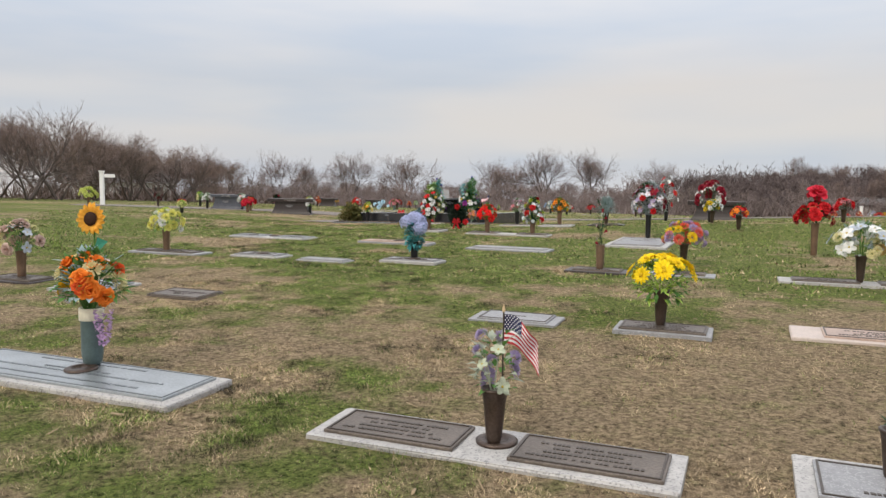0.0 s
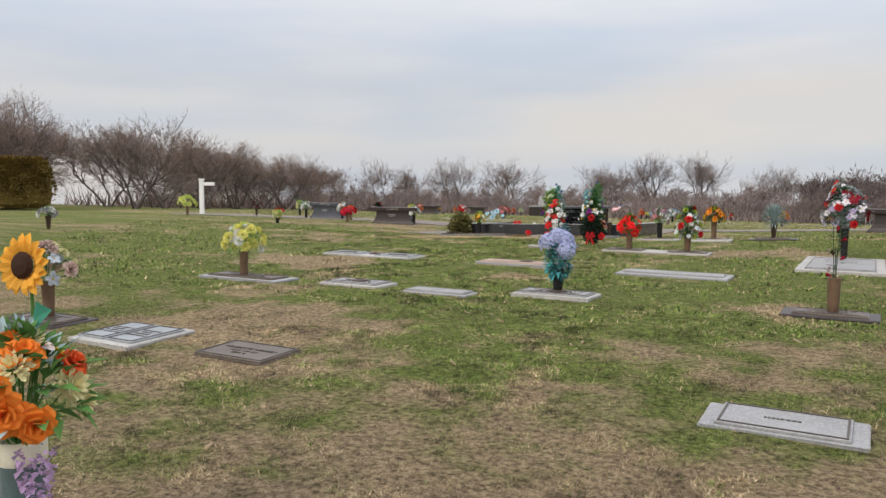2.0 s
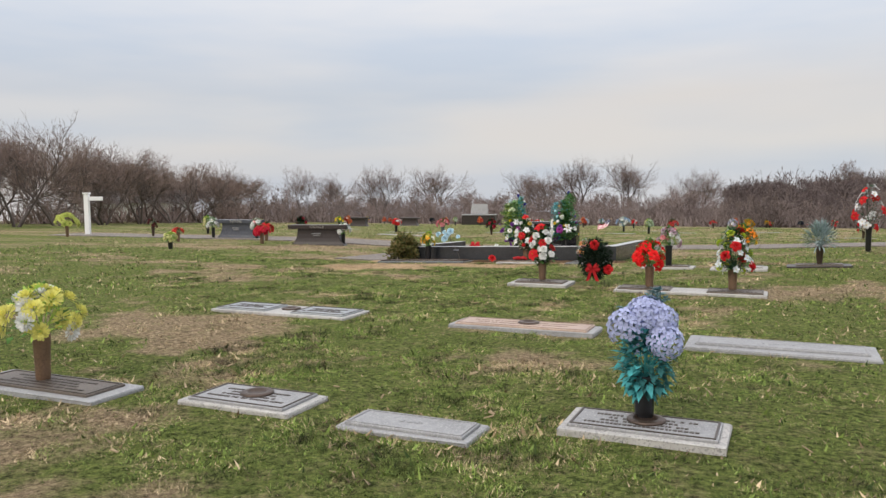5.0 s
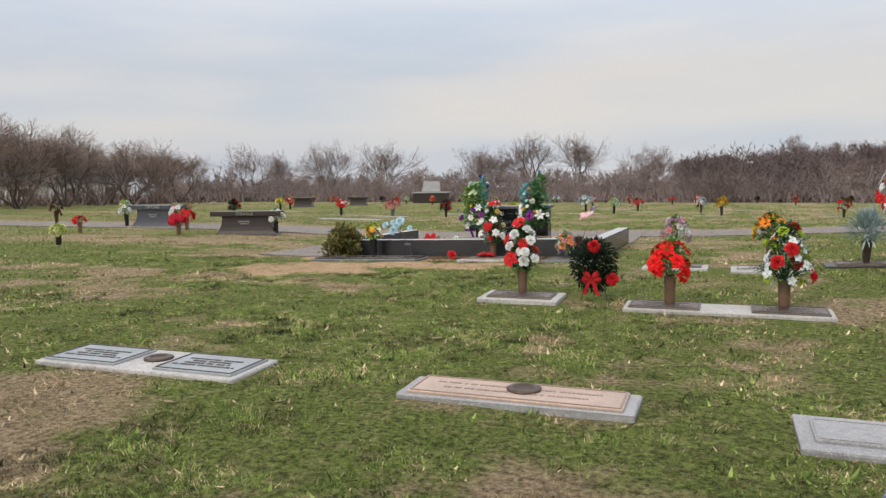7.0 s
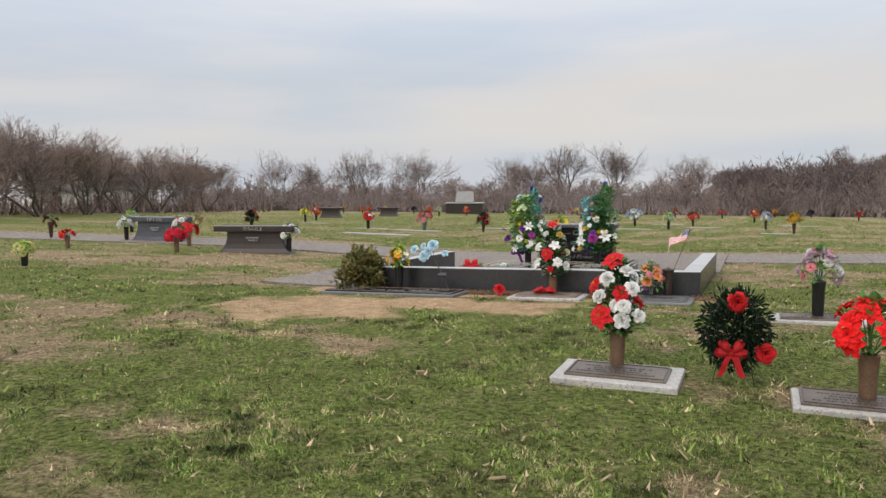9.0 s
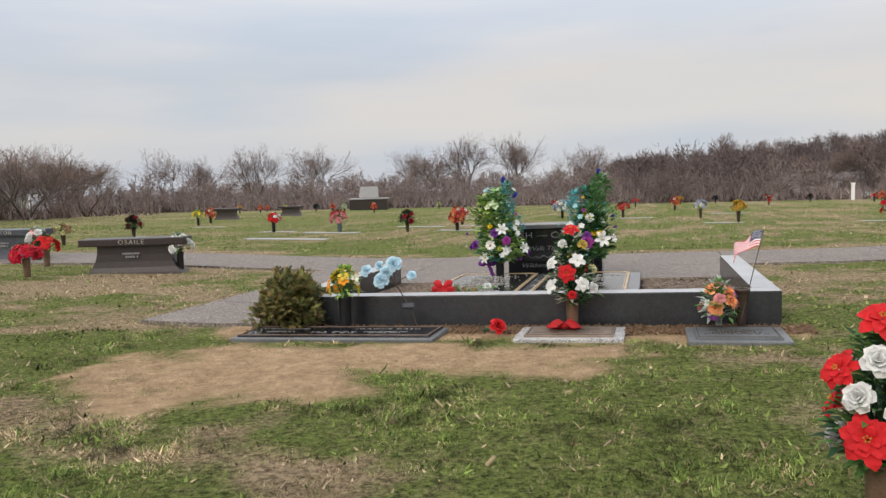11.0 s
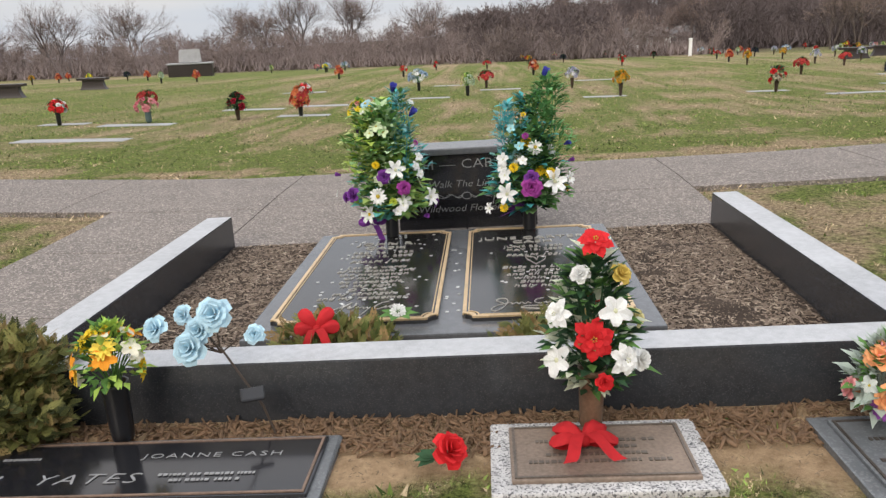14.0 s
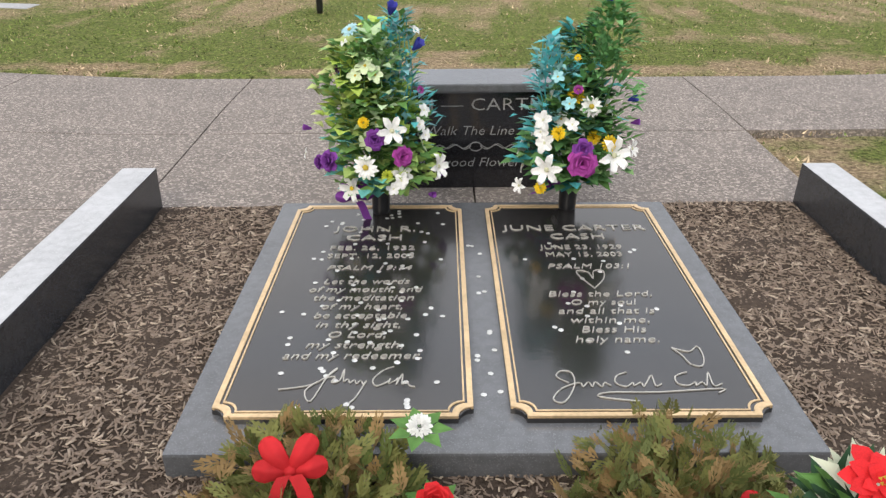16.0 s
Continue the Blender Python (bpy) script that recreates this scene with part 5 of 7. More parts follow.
ribbon_bow("ribbon_bow", Matrix.Translation((-9.27, 22.33, lz + 0.16)) @ pose(0, 0, 0, 10, 0, 15), 0.12, "purple satin bow tied under the arrangement", 1, cloth(PUR, 0.4))
ribbon_bow("ribbon_bow", Matrix.Translation((-8.20, 22.40, lz + 0.24)) @ pose(0, 0, 0, 60, 0, 60), 0.10, "purple satin bow tied under the arrangement", 2, cloth(PUR, 0.4))


def evergreen(name, x, y, z, w, h, label, mats, n, seed, ln=0.09, rag=0.35, category="evergreen"):
    """A low heap or bush of scaly evergreen sprays."""
    rnd = random.Random(seed)
    root = thing(name, pose(x, y, z, 0, 0, rnd.uniform(0, 360)), label, category)
    buf, twig = Buf(), Buf()
    for i in range(n):
        u, a = rnd.random() ** (0.35 if category == "bush" else 0.5), rnd.uniform(0, 6.28)
        el = math.asin(rnd.uniform(-0.75, 1) if category == "bush" else rnd.uniform(-0.1, 1))
        r = u * (1 + rag * (noise.noise(Vector((math.cos(a) * 1.5 + seed, math.sin(a) * 1.5, el * 1.4))))) 
        p = Vector((w * r * math.cos(el) * math.cos(a), w * r * math.cos(el) * math.sin(a), (h * (0.44 + 0.5 * r * math.sin(el))) if category == "bush" else h * (0.12 + 0.85 * r * math.sin(el))))
        way = Vector((math.cos(a) * math.cos(el), math.sin(a) * math.cos(el), math.sin(el) * 0.8 + 0.25)) * 0.6 + Vector((rnd.uniform(-0.9, 0.9), rnd.uniform(-0.9, 0.9), rnd.uniform(-0.5, 0.9)))
        way.normalize()
        mi = rnd.randrange(len(mats))
        l0 = ln * rnd.uniform(0.6, 1.3)
        side = way.cross(Vector((rnd.uniform(-1, 1), rnd.uniform(-1, 1), 1))).normalized()
        for k in range(4):
            b0 = p + way * l0 * k * 0.25
            for s in (-1, 1):
                d = (way * 0.8 + side * s * 0.75).normalized() * l0 * (0.5 - 0.08 * k)
                wv = way * l0 * 0.15
                buf.add([b0 - wv, b0 + d * 0.6 - wv * 1.1, b0 + d, b0 + d * 0.6 + wv * 1.1], [(0, 1, 2, 3)], mi)
        buf.add([p - side * 0.004, p + side * 0.004, p + way * l0 * 1.2], [(0, 1, 2)], mi)
    for i in range(14):
        a, el = rnd.uniform(0, 6.28), rnd.uniform(0.3, 1.4)
        tube(twig, [(0, 0, 0), (w * 0.3 * math.cos(a), w * 0.3 * math.sin(a), h * 0.35), (w * 0.75 * math.cos(el) * math.cos(a), w * 0.75 * math.cos(el) * math.sin(a), h * 0.8 * math.sin(el))], 0.012, 0.004, 4)
    child("sprays", buf.mesh("sprays", mats), root)
    child("stems", twig.mesh("stems", [M_BARK]), root)
    return root


mz = lot_z(-9.2, 20.28) + 0.03
evergreen("evergreen_heap", -9.20, 20.30, mz, 0.36, 0.25, "browning cut pine and cedar boughs heaped on the mulch", [M_PINE, M_PINE, M_PINE2, cloth((0.10, 0.13, 0.035))], 900, 3, 0.075, 0.25)
evergreen("evergreen_heap", -8.02, 20.27, mz + 0.02, 0.38, 0.22, "browning cut pine and cedar boughs heaped on the mulch", [M_PINE, M_PINE2, M_PINE, cloth((0.11, 0.13, 0.04))], 900, 4, 0.075, 0.25)
ribbon_bow("ribbon_bow", Matrix.Translation((-9.25, 20.22, mz + 0.26)) @ pose(0, 0, 0, -35, 0, 8), 0.125, "red felt ribbon bow on the evergreen boughs")
ribbon_bow("ribbon_bow", Matrix.Translation((-7.83, 20.13, mz + 0.13)) @ pose(0, 0, 0, -50, 0, -20), 0.125, "red felt ribbon bow on the evergreen boughs")
for x, y, z, nm, kind, col, r, lab in ((-8.87, 20.42, 0.27, "silk_flower", "mum", WHT, 0.045, "white silk chrysanthemum lying on the boughs"), (-8.82, 20.25, 0.11, "silk_flower", "rose", RED, 0.06, "red silk rose lying at the ledger edge"), (-9.52, 20.05, 0.06, "silk_flower", "orchid", BLU, 0.05, "blue silk flower lying in the mulch"), (-9.40, 20.08, 0.06, "silk_flower", "mum", YEL, 0.03, "small yellow silk flower in the mulch")):
    r0 = thing(nm, pose(x, y, lot_z(x, y) + z), lab, "silk flower")
    child("bloom", bloom_mesh(kind, col), r0, face_to((0, 0, 0.02), (0.1, -0.6, 0.8), 0.4, r))
    buf = Buf()
    for k in range(7):
        a = k * 0.9
        leaf(buf, (0.02 * math.cos(a), 0.02 * math.sin(a), 0), (math.cos(a), math.sin(a), 0.25), (0, 0, 1), 0.09, 0.028)
    tube(buf, [(0, 0, 0.02), (-0.03, 0.05, -0.02), (-0.05, 0.12, -0.03)], 0.004, 0.003, 4)
    child("leaves", buf.mesh("leaves", [cloth(LEAFG)]), r0)

# in front of the kerb
evergreen("juniper_bush", -10.53, 19.66, gz(-10.53, 19.66, 0), 0.28, 0.54, "small browning arborvitae bush beside the black marker", [cloth((0.19, 0.185, 0.06)), cloth((0.27, 0.20, 0.08)), cloth((0.13, 0.135, 0.04)), cloth((0.07, 0.08, 0.03))], 3600, 9, 0.058, 0.75, "bush")
bouquet("flower_vase", -9.97, 19.60, gz(-10.0, 19.6, 0.042), "yellow and orange silk flowers in a black vase", "black", 0.27, 0.13, 0.24, "dome", (("daisy", (0.85, 0.66, 0.10), 4, 0.05), ("orchid", (0.85, 0.34, 0.03), 4, 0.055), ("daisy", YEL, 4, 0.05), ("orchid", (0.82, 0.78, 0.62), 4, 0.04)), 90, 0.055, (LEAFG, LEAFL), 5, G)
xmas = bouquet("flower_vase", -8.00, 19.60, gz(-8.00, 19.60, 0.042), "red poinsettias and white silk roses with holly in brown vase", "brown", 0.26, 0.21, 0.54, "cone", (), 560, 0.075, (LEAFD, LEAFG, LEAFD, (0.62, 0.66, 0.5)), 6, G, (0, 0), -0.06)
seat_blooms(xmas, (("poinsettia", RED, 0.0, -0.03, 0.79, 0.095), ("rose", (0.60, 0.44, 0.10), 0.09, -0.06, 0.67, 0.055), ("orchid", WHT, 0.06, -0.15, 0.56, 0.085), ("poinsettia", WHT, -0.15, -0.10, 0.53, 0.08), ("poinsettia", RED, -0.02, -0.18, 0.46, 0.105), ("poinsettia", WHT, 0.10, -0.17, 0.37, 0.085), ("orchid", WHT, -0.15, -0.12, 0.35, 0.085), ("rose", RED, 0.02, -0.19, 0.29, 0.045),
                   ("rose", WHT, 0.17, -0.08, 0.33, 0.06), ("rose", (0.72, 0.66, 0.34), 0.16, 0.0, 0.47, 0.055), ("rose", WHT, -0.10, 0.12, 0.42, 0.08), ("poinsettia", RED, 0.05, 0.17, 0.48, 0.11), ("rose", WHT, 0.08, 0.10, 0.62, 0.07), ("rose", WHT, -0.06, -0.08, 0.68, 0.05)))
bouquet("flower_vase", -6.72, 19.62, gz(-6.72, 19.62, 0.042), "grey-brown empty-looking metal vase on the plaque", "bronze", 0.29, 0.02, 0.02, "dome", (), 2, 0.02, (LEAFD,), 7, G)
bouquet("flower_bunch", -6.89, 19.54, gz(-6.89, 19.54, 0.03), "pink, peach and purple silk roses with pale leaves", "", 0.04, 0.115, 0.25, "dome", (("rose", (0.80, 0.36, 0.36), 3, 0.045), ("rose", (0.88, 0.40, 0.18), 4, 0.045), ("mum", (0.34, 0.10, 0.42), 2, 0.04), ("orchid", (0.70, 0.74, 0.70), 3, 0.035)), 110, 0.075, ((0.40, 0.46, 0.40), LEAFG), 8, G, (0, 0), 0.04)
ribbon_bow("ribbon_bow", Matrix.Translation((-8.05, 19.42, gz(-8.05, 19.42, 0.075))) @ pose(0, 0, 0, -89, 0, 5), 0.15, "flat red ribbon lying at the foot of the vase", 2)
r0 = thing("silk_rose", pose(-8.57, 19.36, gz(-8.57, 19.36, 0.05)), "single red silk rose lying on the bare earth", "silk flower")
child("bloom", bloom_mesh("rose", RED), r0, face_to((0, 0, 0.03), (0.5, -0.5, 0.7), 0.2, 0.075))
buf = Buf()
for k in range(4):
    leaf(buf, (-0.05, 0, 0), (-1, 0.6 * (k - 1.5), 0.2), (0, 0, 1), 0.09, 0.03)
child("leaves", buf.mesh("leaves", [cloth(LEAFD)]), r0)


def solar_roses(x, y):
    """Pale blue solar roses on a bent wire stake with a small panel."""
    root = thing("solar_flower_light", pose(x, y, gz(x, y, 0)), "pale blue solar roses on a bent wire stake with panel", "solar light")
    buf = Buf()
    tube(buf, [(0.16, 0, -0.05), (0.10, 0, 0.15), (0.0, 0.0, 0.33), (-0.06, 0, 0.44)], 0.006, 0.005, 5)
    heads = ((-0.30, -0.02, 0.52, 0.065), (-0.16, -0.04, 0.44, 0.085), (-0.20, 0.03, 0.56, 0.05), (-0.05, -0.02, 0.58, 0.085), (0.10, 0.0, 0.48, 0.05), (-0.13, 0.0, 0.50, 0.07))
    for hx, hy, hz, r in heads:
        tube(buf, [(-0.05, 0, 0.40), ((hx - 0.05) / 2, hy, (0.44 + hz) / 2), (hx, hy, hz)], 0.004, 0.004, 4)
        child("bloom", bloom_mesh("rose", LBLU, (0.1, 0.35, 0.5)), root, face_to((hx, hy, hz), (hx * 1.2 + 0.1, -0.9, 0.5), hx * 9, r * 0.88))
    child("stake", buf.mesh("stake", [M_STICK]), root)
    part("solar_panel", block(-0.05, 0.05, -0.035, 0.035, -0.006, 0.012, 0.005), M_VASEBLK, root, "small black solar panel", pose(0.07, -0.03, 0.22, 25, 0, 20))


solar_roses(-9.47, 19.66)


def flag(x, y, z, h, w, label, lean, turn, droop=0.5):
    """A small cloth flag on a stick: stripes, starred canton and gilt tip."""
    root = thing("stick_flag", pose(x, y, z, lean, 0, turn), label, "flag")
    buf = Buf()
    tube(buf, [(0, 0, 0), (0, 0, h * 0.5), (0, 0, h)], 0.004, 0.004, 6)
    child("stick", buf.mesh("stick", [M_STICK]), root)
    part("tip", lathe([(0.004, 0), (0.009, 0.008), (0.006, 0.02), (0.001, 0.035)], 8), M_GOLD, root, "", Matrix.Translation((0, 0, h)))
    hh = w * 0.62

    def at(u, v, up=0.0):
        wav = 0.20 * w * u * math.sin(u * 8 + v * 2.5)
        return (w * u * (1 - 0.25 * u * droop) , wav + up, h - 0.01 - hh * v - droop * w * u * u * 0.75 + 0.02 * math.sin(u * 8) * u)

    for s in range(13):
        b = Buf()
        u0 = 0.42 if s < 7 else 0.0
        us = np.linspace(u0, 1, 11)
        b.add([at(u, s / 13) for u in us] + [at(u, (s + 1) / 13) for u in us], [(i, i + 1, 12 + i, 11 + i) for i in range(10)])
        child("stripe", b.mesh("stripe", [M_FRED if s % 2 == 0 else M_FWHITE], True), root)
    b = Buf()
    us, vs = np.linspace(0, 0.42, 6), np.linspace(0, 7 / 13, 6)
    b.add([at(u, v) for v in vs for u in us], [(a * 6 + c, a * 6 + c + 1, (a + 1) * 6 + c + 1, (a + 1) * 6 + c) for a in range(5) for c in range(5)])
    child("canton", b.mesh("canton", [M_NAVY], True), root)
    b = Buf()
    for r in range(7):
        for c in range(5 if r % 2 else 6):
            u, v, q = 0.035 + 0.07 * c + (0.035 if r % 2 else 0), 0.045 + 0.075 * r, 0.016
            for sd in (-0.0015, 0.0015):
                b.add([at(u + q * math.cos(k * 1.2566), v + q * 1.5 * math.sin(k * 1.2566), sd) for k in range(5)], [(0, 1, 2, 3, 4)])
    child("star_pattern", b.mesh("star_pattern", [M_FWHITE]), root)
    return root


flag(-6.73, 19.50, gz(-6.73, 19.50, 0.12), 0.80, 0.24, "small American flag on a stick standing in the metal vase", 38, 155, 1.0)

# rows of vases, from the start of the walk to the lot
bouquet("flower_vase", -1.15, 4.19, gz(-1.15, 4.19, 0.045), "faded lavender silk flowers in a bronze vase", "bronze", 0.26, 0.09, 0.27, "tall", (("mum", LAV, 8, 0.045), ("orchid", (0.55, 0.6, 0.45), 4, 0.04)), 60, 0.07, ((0.42, 0.46, 0.36), LEAFG), 11, G)
flag(-1.12, 4.21, gz(-1.12, 4.21, 0.26), 0.40, 0.22, "small American flag on a stick in the bronze vase", 0, 20, 1.0)
ob = bouquet("flower_vase", -3.94, 4.46, gz(-3.94, 4.46, 0.05), "orange, yellow and cream silk flowers in a tall green vase", "green", 0.36, 0.185, 0.28, "dome", (("rose", (0.85, 0.24, 0.03), 4, 0.055), ("rose", (0.80, 0.12, 0.03), 2, 0.05), ("mum", (0.80, 0.72, 0.40), 5, 0.055), ("orchid", SUNY, 3, 0.06), ("orchid", (0.80, 0.66, 0.62), 2, 0.055)), 110, 0.085, (LEAFG, (0.38, 0.50, 0.52), LEAFG), 12, G, (0, 0), 0.05)
part("liner", lathe([(0.071, 0.295), (0.076, 0.30), (0.076, 0.372), (0.070, 0.375), (0.06, 0.36)], 16), M_CREAM, ob, "cream plastic liner", None, True)
wist = Buf()
rnd = random.Random(77)
for k in range(150):
    t = rnd.random()
    a = rnd.uniform(0, 6.28)
    rr = 0.055 * (1 - 0.6 * t)
    c = Vector((0.15 + rr * math.cos(a), -0.05 + rr * math.sin(a), 0.38 - 0.22 * t))
    d = Vector((rnd.uniform(-1, 1), rnd.uniform(-1, 1), rnd.uniform(-1, 0.3))).normalized()
    leaf(wist, c, d, (0, 0, 1), 0.026, 0.011)
wob = child("hanging_bloom", wist.mesh("hanging_bloom", [cloth((0.55, 0.38, 0.60))]), ob, pose(0, 0, 0, 0, 0, -math.degrees(ob.matrix_basis.to_euler().z)), "hanging lilac blossom")
sfl = thing("sunflower_stake", pose(-3.98, 4.54, gz(-3.98, 4.54, 0.03)), "orange metal sunflower on a tall stake with green leaves", "garden stake")
buf = Buf()
tube(buf, [(0, 0, 0), (0, 0, 0.6), (0, 0, 0.93)], 0.006, 0.006, 6)
child("stake", buf.mesh("stake", [cloth(LEAFG)]), sfl)
child("bloom", bloom_mesh("sunflower", (0.80, 0.40, 0.05), BROWN), sfl, face_to((0, -0.02, 0.95), (0.25, -1, 0.12), 0, 0.105))
buf = Buf()
for s, zz in ((-1, 0.68), (1, 0.77)):
    leaf(buf, (0, 0, zz), (s, -0.2, 0.35), (0, -1, 0.2), 0.13, 0.045, 0, 0.1)
child("leaves", buf.mesh("leaves", [cloth((0.05, 0.25, 0.17))]), sfl)

SIMPLE = [
    # x, y, label, vase, hv, w, h, shape, blooms, leaves, greens
    (0.52, 4.44, "plain bronze vase standing in a granite marker", "bronze", 0.22, 0.03, 0.04, "dome", (), 3, (LEAFD,)),
    (-0.72, 7.10, "bright yellow silk sunflowers in a dark bronze vase", "bronze", 0.30, 0.25, 0.28, "top", (("daisy", (0.90, 0.66, 0.01), 17, 0.09, (0.75, 0.5, 0.01)),), 90, (LEAFL, LEAFG)),
    (-7.70, 6.98, "faded pink and cream silk flowers in a brown vase", "brown", 0.30, 0.20, 0.32, "dome", (("rose", (0.62, 0.46, 0.40), 6, 0.055), ("mum", CRM, 5, 0.05), ("orchid", (0.5, 0.55, 0.62), 5, 0.05)), 60, (LEAFG, LEAFD)),
    (-8.13, 9.75, "pale yellow and white silk mums in a brown vase", "brown", 0.31, 0.22, 0.30, "dome", (("mum", (0.78, 0.74, 0.22), 13, 0.065), ("mum", WHT, 6, 0.055)), 50, (LEAFL, LEAFG)),
    (-4.36, 10.36, "slate-blue hydrangeas with teal leaves in a black vase", "black", 0.25, 0.145, 0.34, "top", (("hydrangea", (0.46, 0.50, 0.74), 5, 0.085),), 190, (TEAL, (0.04, 0.16, 0.16))),
    (-1.84, 10.48, "wilted dark rose stems in a brown vase with white ribbon", "brown", 0.31, 0.045, 0.58, "tall", (("bud", DRED, 4, 0.03), ("mum", (0.6, 0.45, 0.45), 3, 0.03)), 34, (LEAFD, (0.06, 0.05, 0.03))),
    (-0.92, 11.6, "yellow, red and lilac silk flowers in a bronze vase", "bronze", 0.28, 0.27, 0.28, "dome", (("mum", (0.45, 0.35, 0.55), 6, 0.06), ("mum", YEL, 4, 0.055), ("mum", (0.75, 0.15, 0.10), 4, 0.055), ("mum", PNK, 3, 0.05)), 60, (LEAFG, LEAFL)),
    (1.08, 10.58, "white and pale grey silk flowers in a dark vase", "bronze", 0.31, 0.32, 0.36, "dome", (("orchid", WHT, 9, 0.06), ("orchid", (0.5, 0.55, 0.62), 6, 0.055), ("mum", CRM, 4, 0.05)), 70, (LEAFG, (0.3, 0.36, 0.3))),
    (1.45, 10.66, "cream silk flowers with trailing ribbon in a dark vase", "bronze", 0.30, 0.22, 0.34, "dome", (("orchid", CRM, 9, 0.06), ("mum", (0.7, 0.5, 0.2), 3, 0.05)), 50, (LEAFG, LEAFL)),
    (0.82, 13.91, "low cluster of red silk roses and one large tall rose", "brown", 0.50, 0.25, 0.30, "dome", (("rose", RED, 8, 0.075), ("rose", DRED, 6, 0.07), ("orchid", (0.6, 0.2, 0.1), 4, 0.05)), 60, (LEAFD, LEAFG)),
    (-1.95, 16.02, "burgundy, red and white silk flowers in a black vase", "black", 0.46, 0.32, 0.60, "dome", (("poinsettia", DRED, 9, 0.085), ("orchid", (0.72, 0.68, 0.74), 22, 0.06), ("rose", RED, 3, 0.06), ("orchid", LAV, 12, 0.05)), 520, ((0.45, 0.5, 0.5), LEAFD)),
    (-6.66, 16.18, "red and white silk poinsettias in a brown vase", "brown", 0.25, 0.19, 0.48, "cone", (("rose", WHT, 3, 0.055),), 480, (LEAFD, LEAFG)),
    (-5.21, 15.92, "bright red silk poppies in a brown vase", "brown", 0.27, 0.19, 0.32, "dome", (("poinsettia", (0.80, 0.015, 0.015), 16, 0.09, (0.5, 0.01, 0.01)),), 70, (LEAFG, (0.3, 0.38, 0.2))),
    (-4.25, 15.98, "white, lime and red silk flowers in a brown vase", "brown", 0.26, 0.26, 0.50, "cone", (("orchid", (0.72, 0.77, 0.80), 24, 0.05), ("rose", RED, 5, 0.07), ("mum", (0.50, 0.62, 0.06), 8, 0.055)), 360, (LEAFD, LEAFG, LEAFD)),
    (-5.32, 18.45, "lilac and white silk flowers in a dark vase", "black", 0.32, 0.15, 0.28, "dome", (("mum", (0.60, 0.42, 0.52), 6, 0.055), ("mum", WHT, 5, 0.05), ("mum", PNK, 4, 0.045)), 50, (LEAFG,)),
    (-4.25, 18.30, "orange silk lilies with dark berries in a brown vase", "brown", 0.34, 0.17, 0.26, "dome", (("lily", (0.80, 0.26, 0.02), 12, 0.075, BROWN), ("mum", YEL, 6, 0.05)), 160, (LEAFG, BROWN)),
    (-3.22, 18.6, "frosted silver-green grass spray in a dark vase", "bronze", 0.26, 0.17, 0.26, "dome", (), 380, (SILVERL, (0.24, 0.33, 0.30))),
    (-2.27, 22.33, "red and white silk blooms in a tall dark vase", "black", 0.45, 0.36, 0.80, "cone", (("orchid", (0.74, 0.74, 0.76), 14, 0.075), ("poinsettia", RED, 8, 0.09)), 120, (LEAFD, (0.4, 0.46, 0.46))),
    (-0.97, 19.03, "burgundy and white silk flowers in a dark vase", "black", 0.40, 0.3, 0.5, "dome", (("rose", DRED, 8, 0.07), ("orchid", WHT, 8, 0.06)), 60, (LEAFD, LEAFG)),
    (-0.91, 18.65, "yellow and white silk flowers in a dark vase", "bronze", 0.27, 0.18, 0.22, "dome", (("mum", YEL, 6, 0.06), ("mum", WHT, 8, 0.055)), 60, (LEAFG,)),
    (1.65, 18.49, "red and pink silk flowers in a dark vase", "bronze", 0.27, 0.16, 0.2, "dome", (("rose", RED, 6, 0.06), ("rose", PNK, 6, 0.055)), 50, (LEAFD,)),
    (-0.34, 17.45, "red and orange silk flowers in a dark vase", "bronze", 0.27, 0.16, 0.22, "dome", (("orchid", RED, 8, 0.06), ("orchid", ORG, 5, 0.06)), 50, (LEAFD,)),
    (-16.1, 19.2, "pale yellow silk flowers in a green vase", "black", 0.20, 0.13, 0.16, "dome", (("mum", (0.75, 0.72, 0.35), 10, 0.06),), 50, (LEAFL, LEAFG)),
    (-18.9, 22.4, "red silk flowers in a brown vase", "brown", 0.25, 0.12, 0.12, "dome", (("rose", (0.7, 0.06, 0.05), 9, 0.06),), 30, (LEAFD,)),
    (-16.15, 22.5, "crimson poinsettias in a brown vase", "brown", 0.27, 0.20, 0.20, "dome", (("poinsettia", (0.55, 0.015, 0.04), 14, 0.12),), 40, (LEAFD,)),
    (-16.6, 12.75, "white and grey silk flowers in a dark vase", "bronze", 0.27, 0.18, 0.18, "dome", (("mum", WHT, 9, 0.065), ("mum", (0.35, 0.33, 0.4), 5, 0.06)), 50, (LEAFD, LEAFG)),
    (-24.4, 23.4, "big cluster of pale yellow-green silk flowers", "brown", 0.35, 0.32, 0.36, "dome", (("mum", (0.62, 0.66, 0.20), 16, 0.10),), 60, (LEAFL,)),
    (-22.0, 24.6, "dark red silk flowers in a dark vase", "bronze", 0.3, 0.15, 0.25, "tall", (("rose", (0.12, 0.03, 0.03), 8, 0.06),), 50, (LEAFD,)),
    (-20.4, 28.0, "cream and brown silk flowers in a dark vase", "bronze", 0.28, 0.17, 0.2, "dome", (("mum", CRM, 7, 0.06), ("mum", (0.4, 0.25, 0.15), 6, 0.06)), 50, (LEAFG,)),
    (-16.95, 23.75, "red poinsettias in a brown vase by the walk", "brown", 0.25, 0.18, 0.25, "dome", (("poinsettia", RED, 11, 0.11),), 40, (LEAFD,)),
]
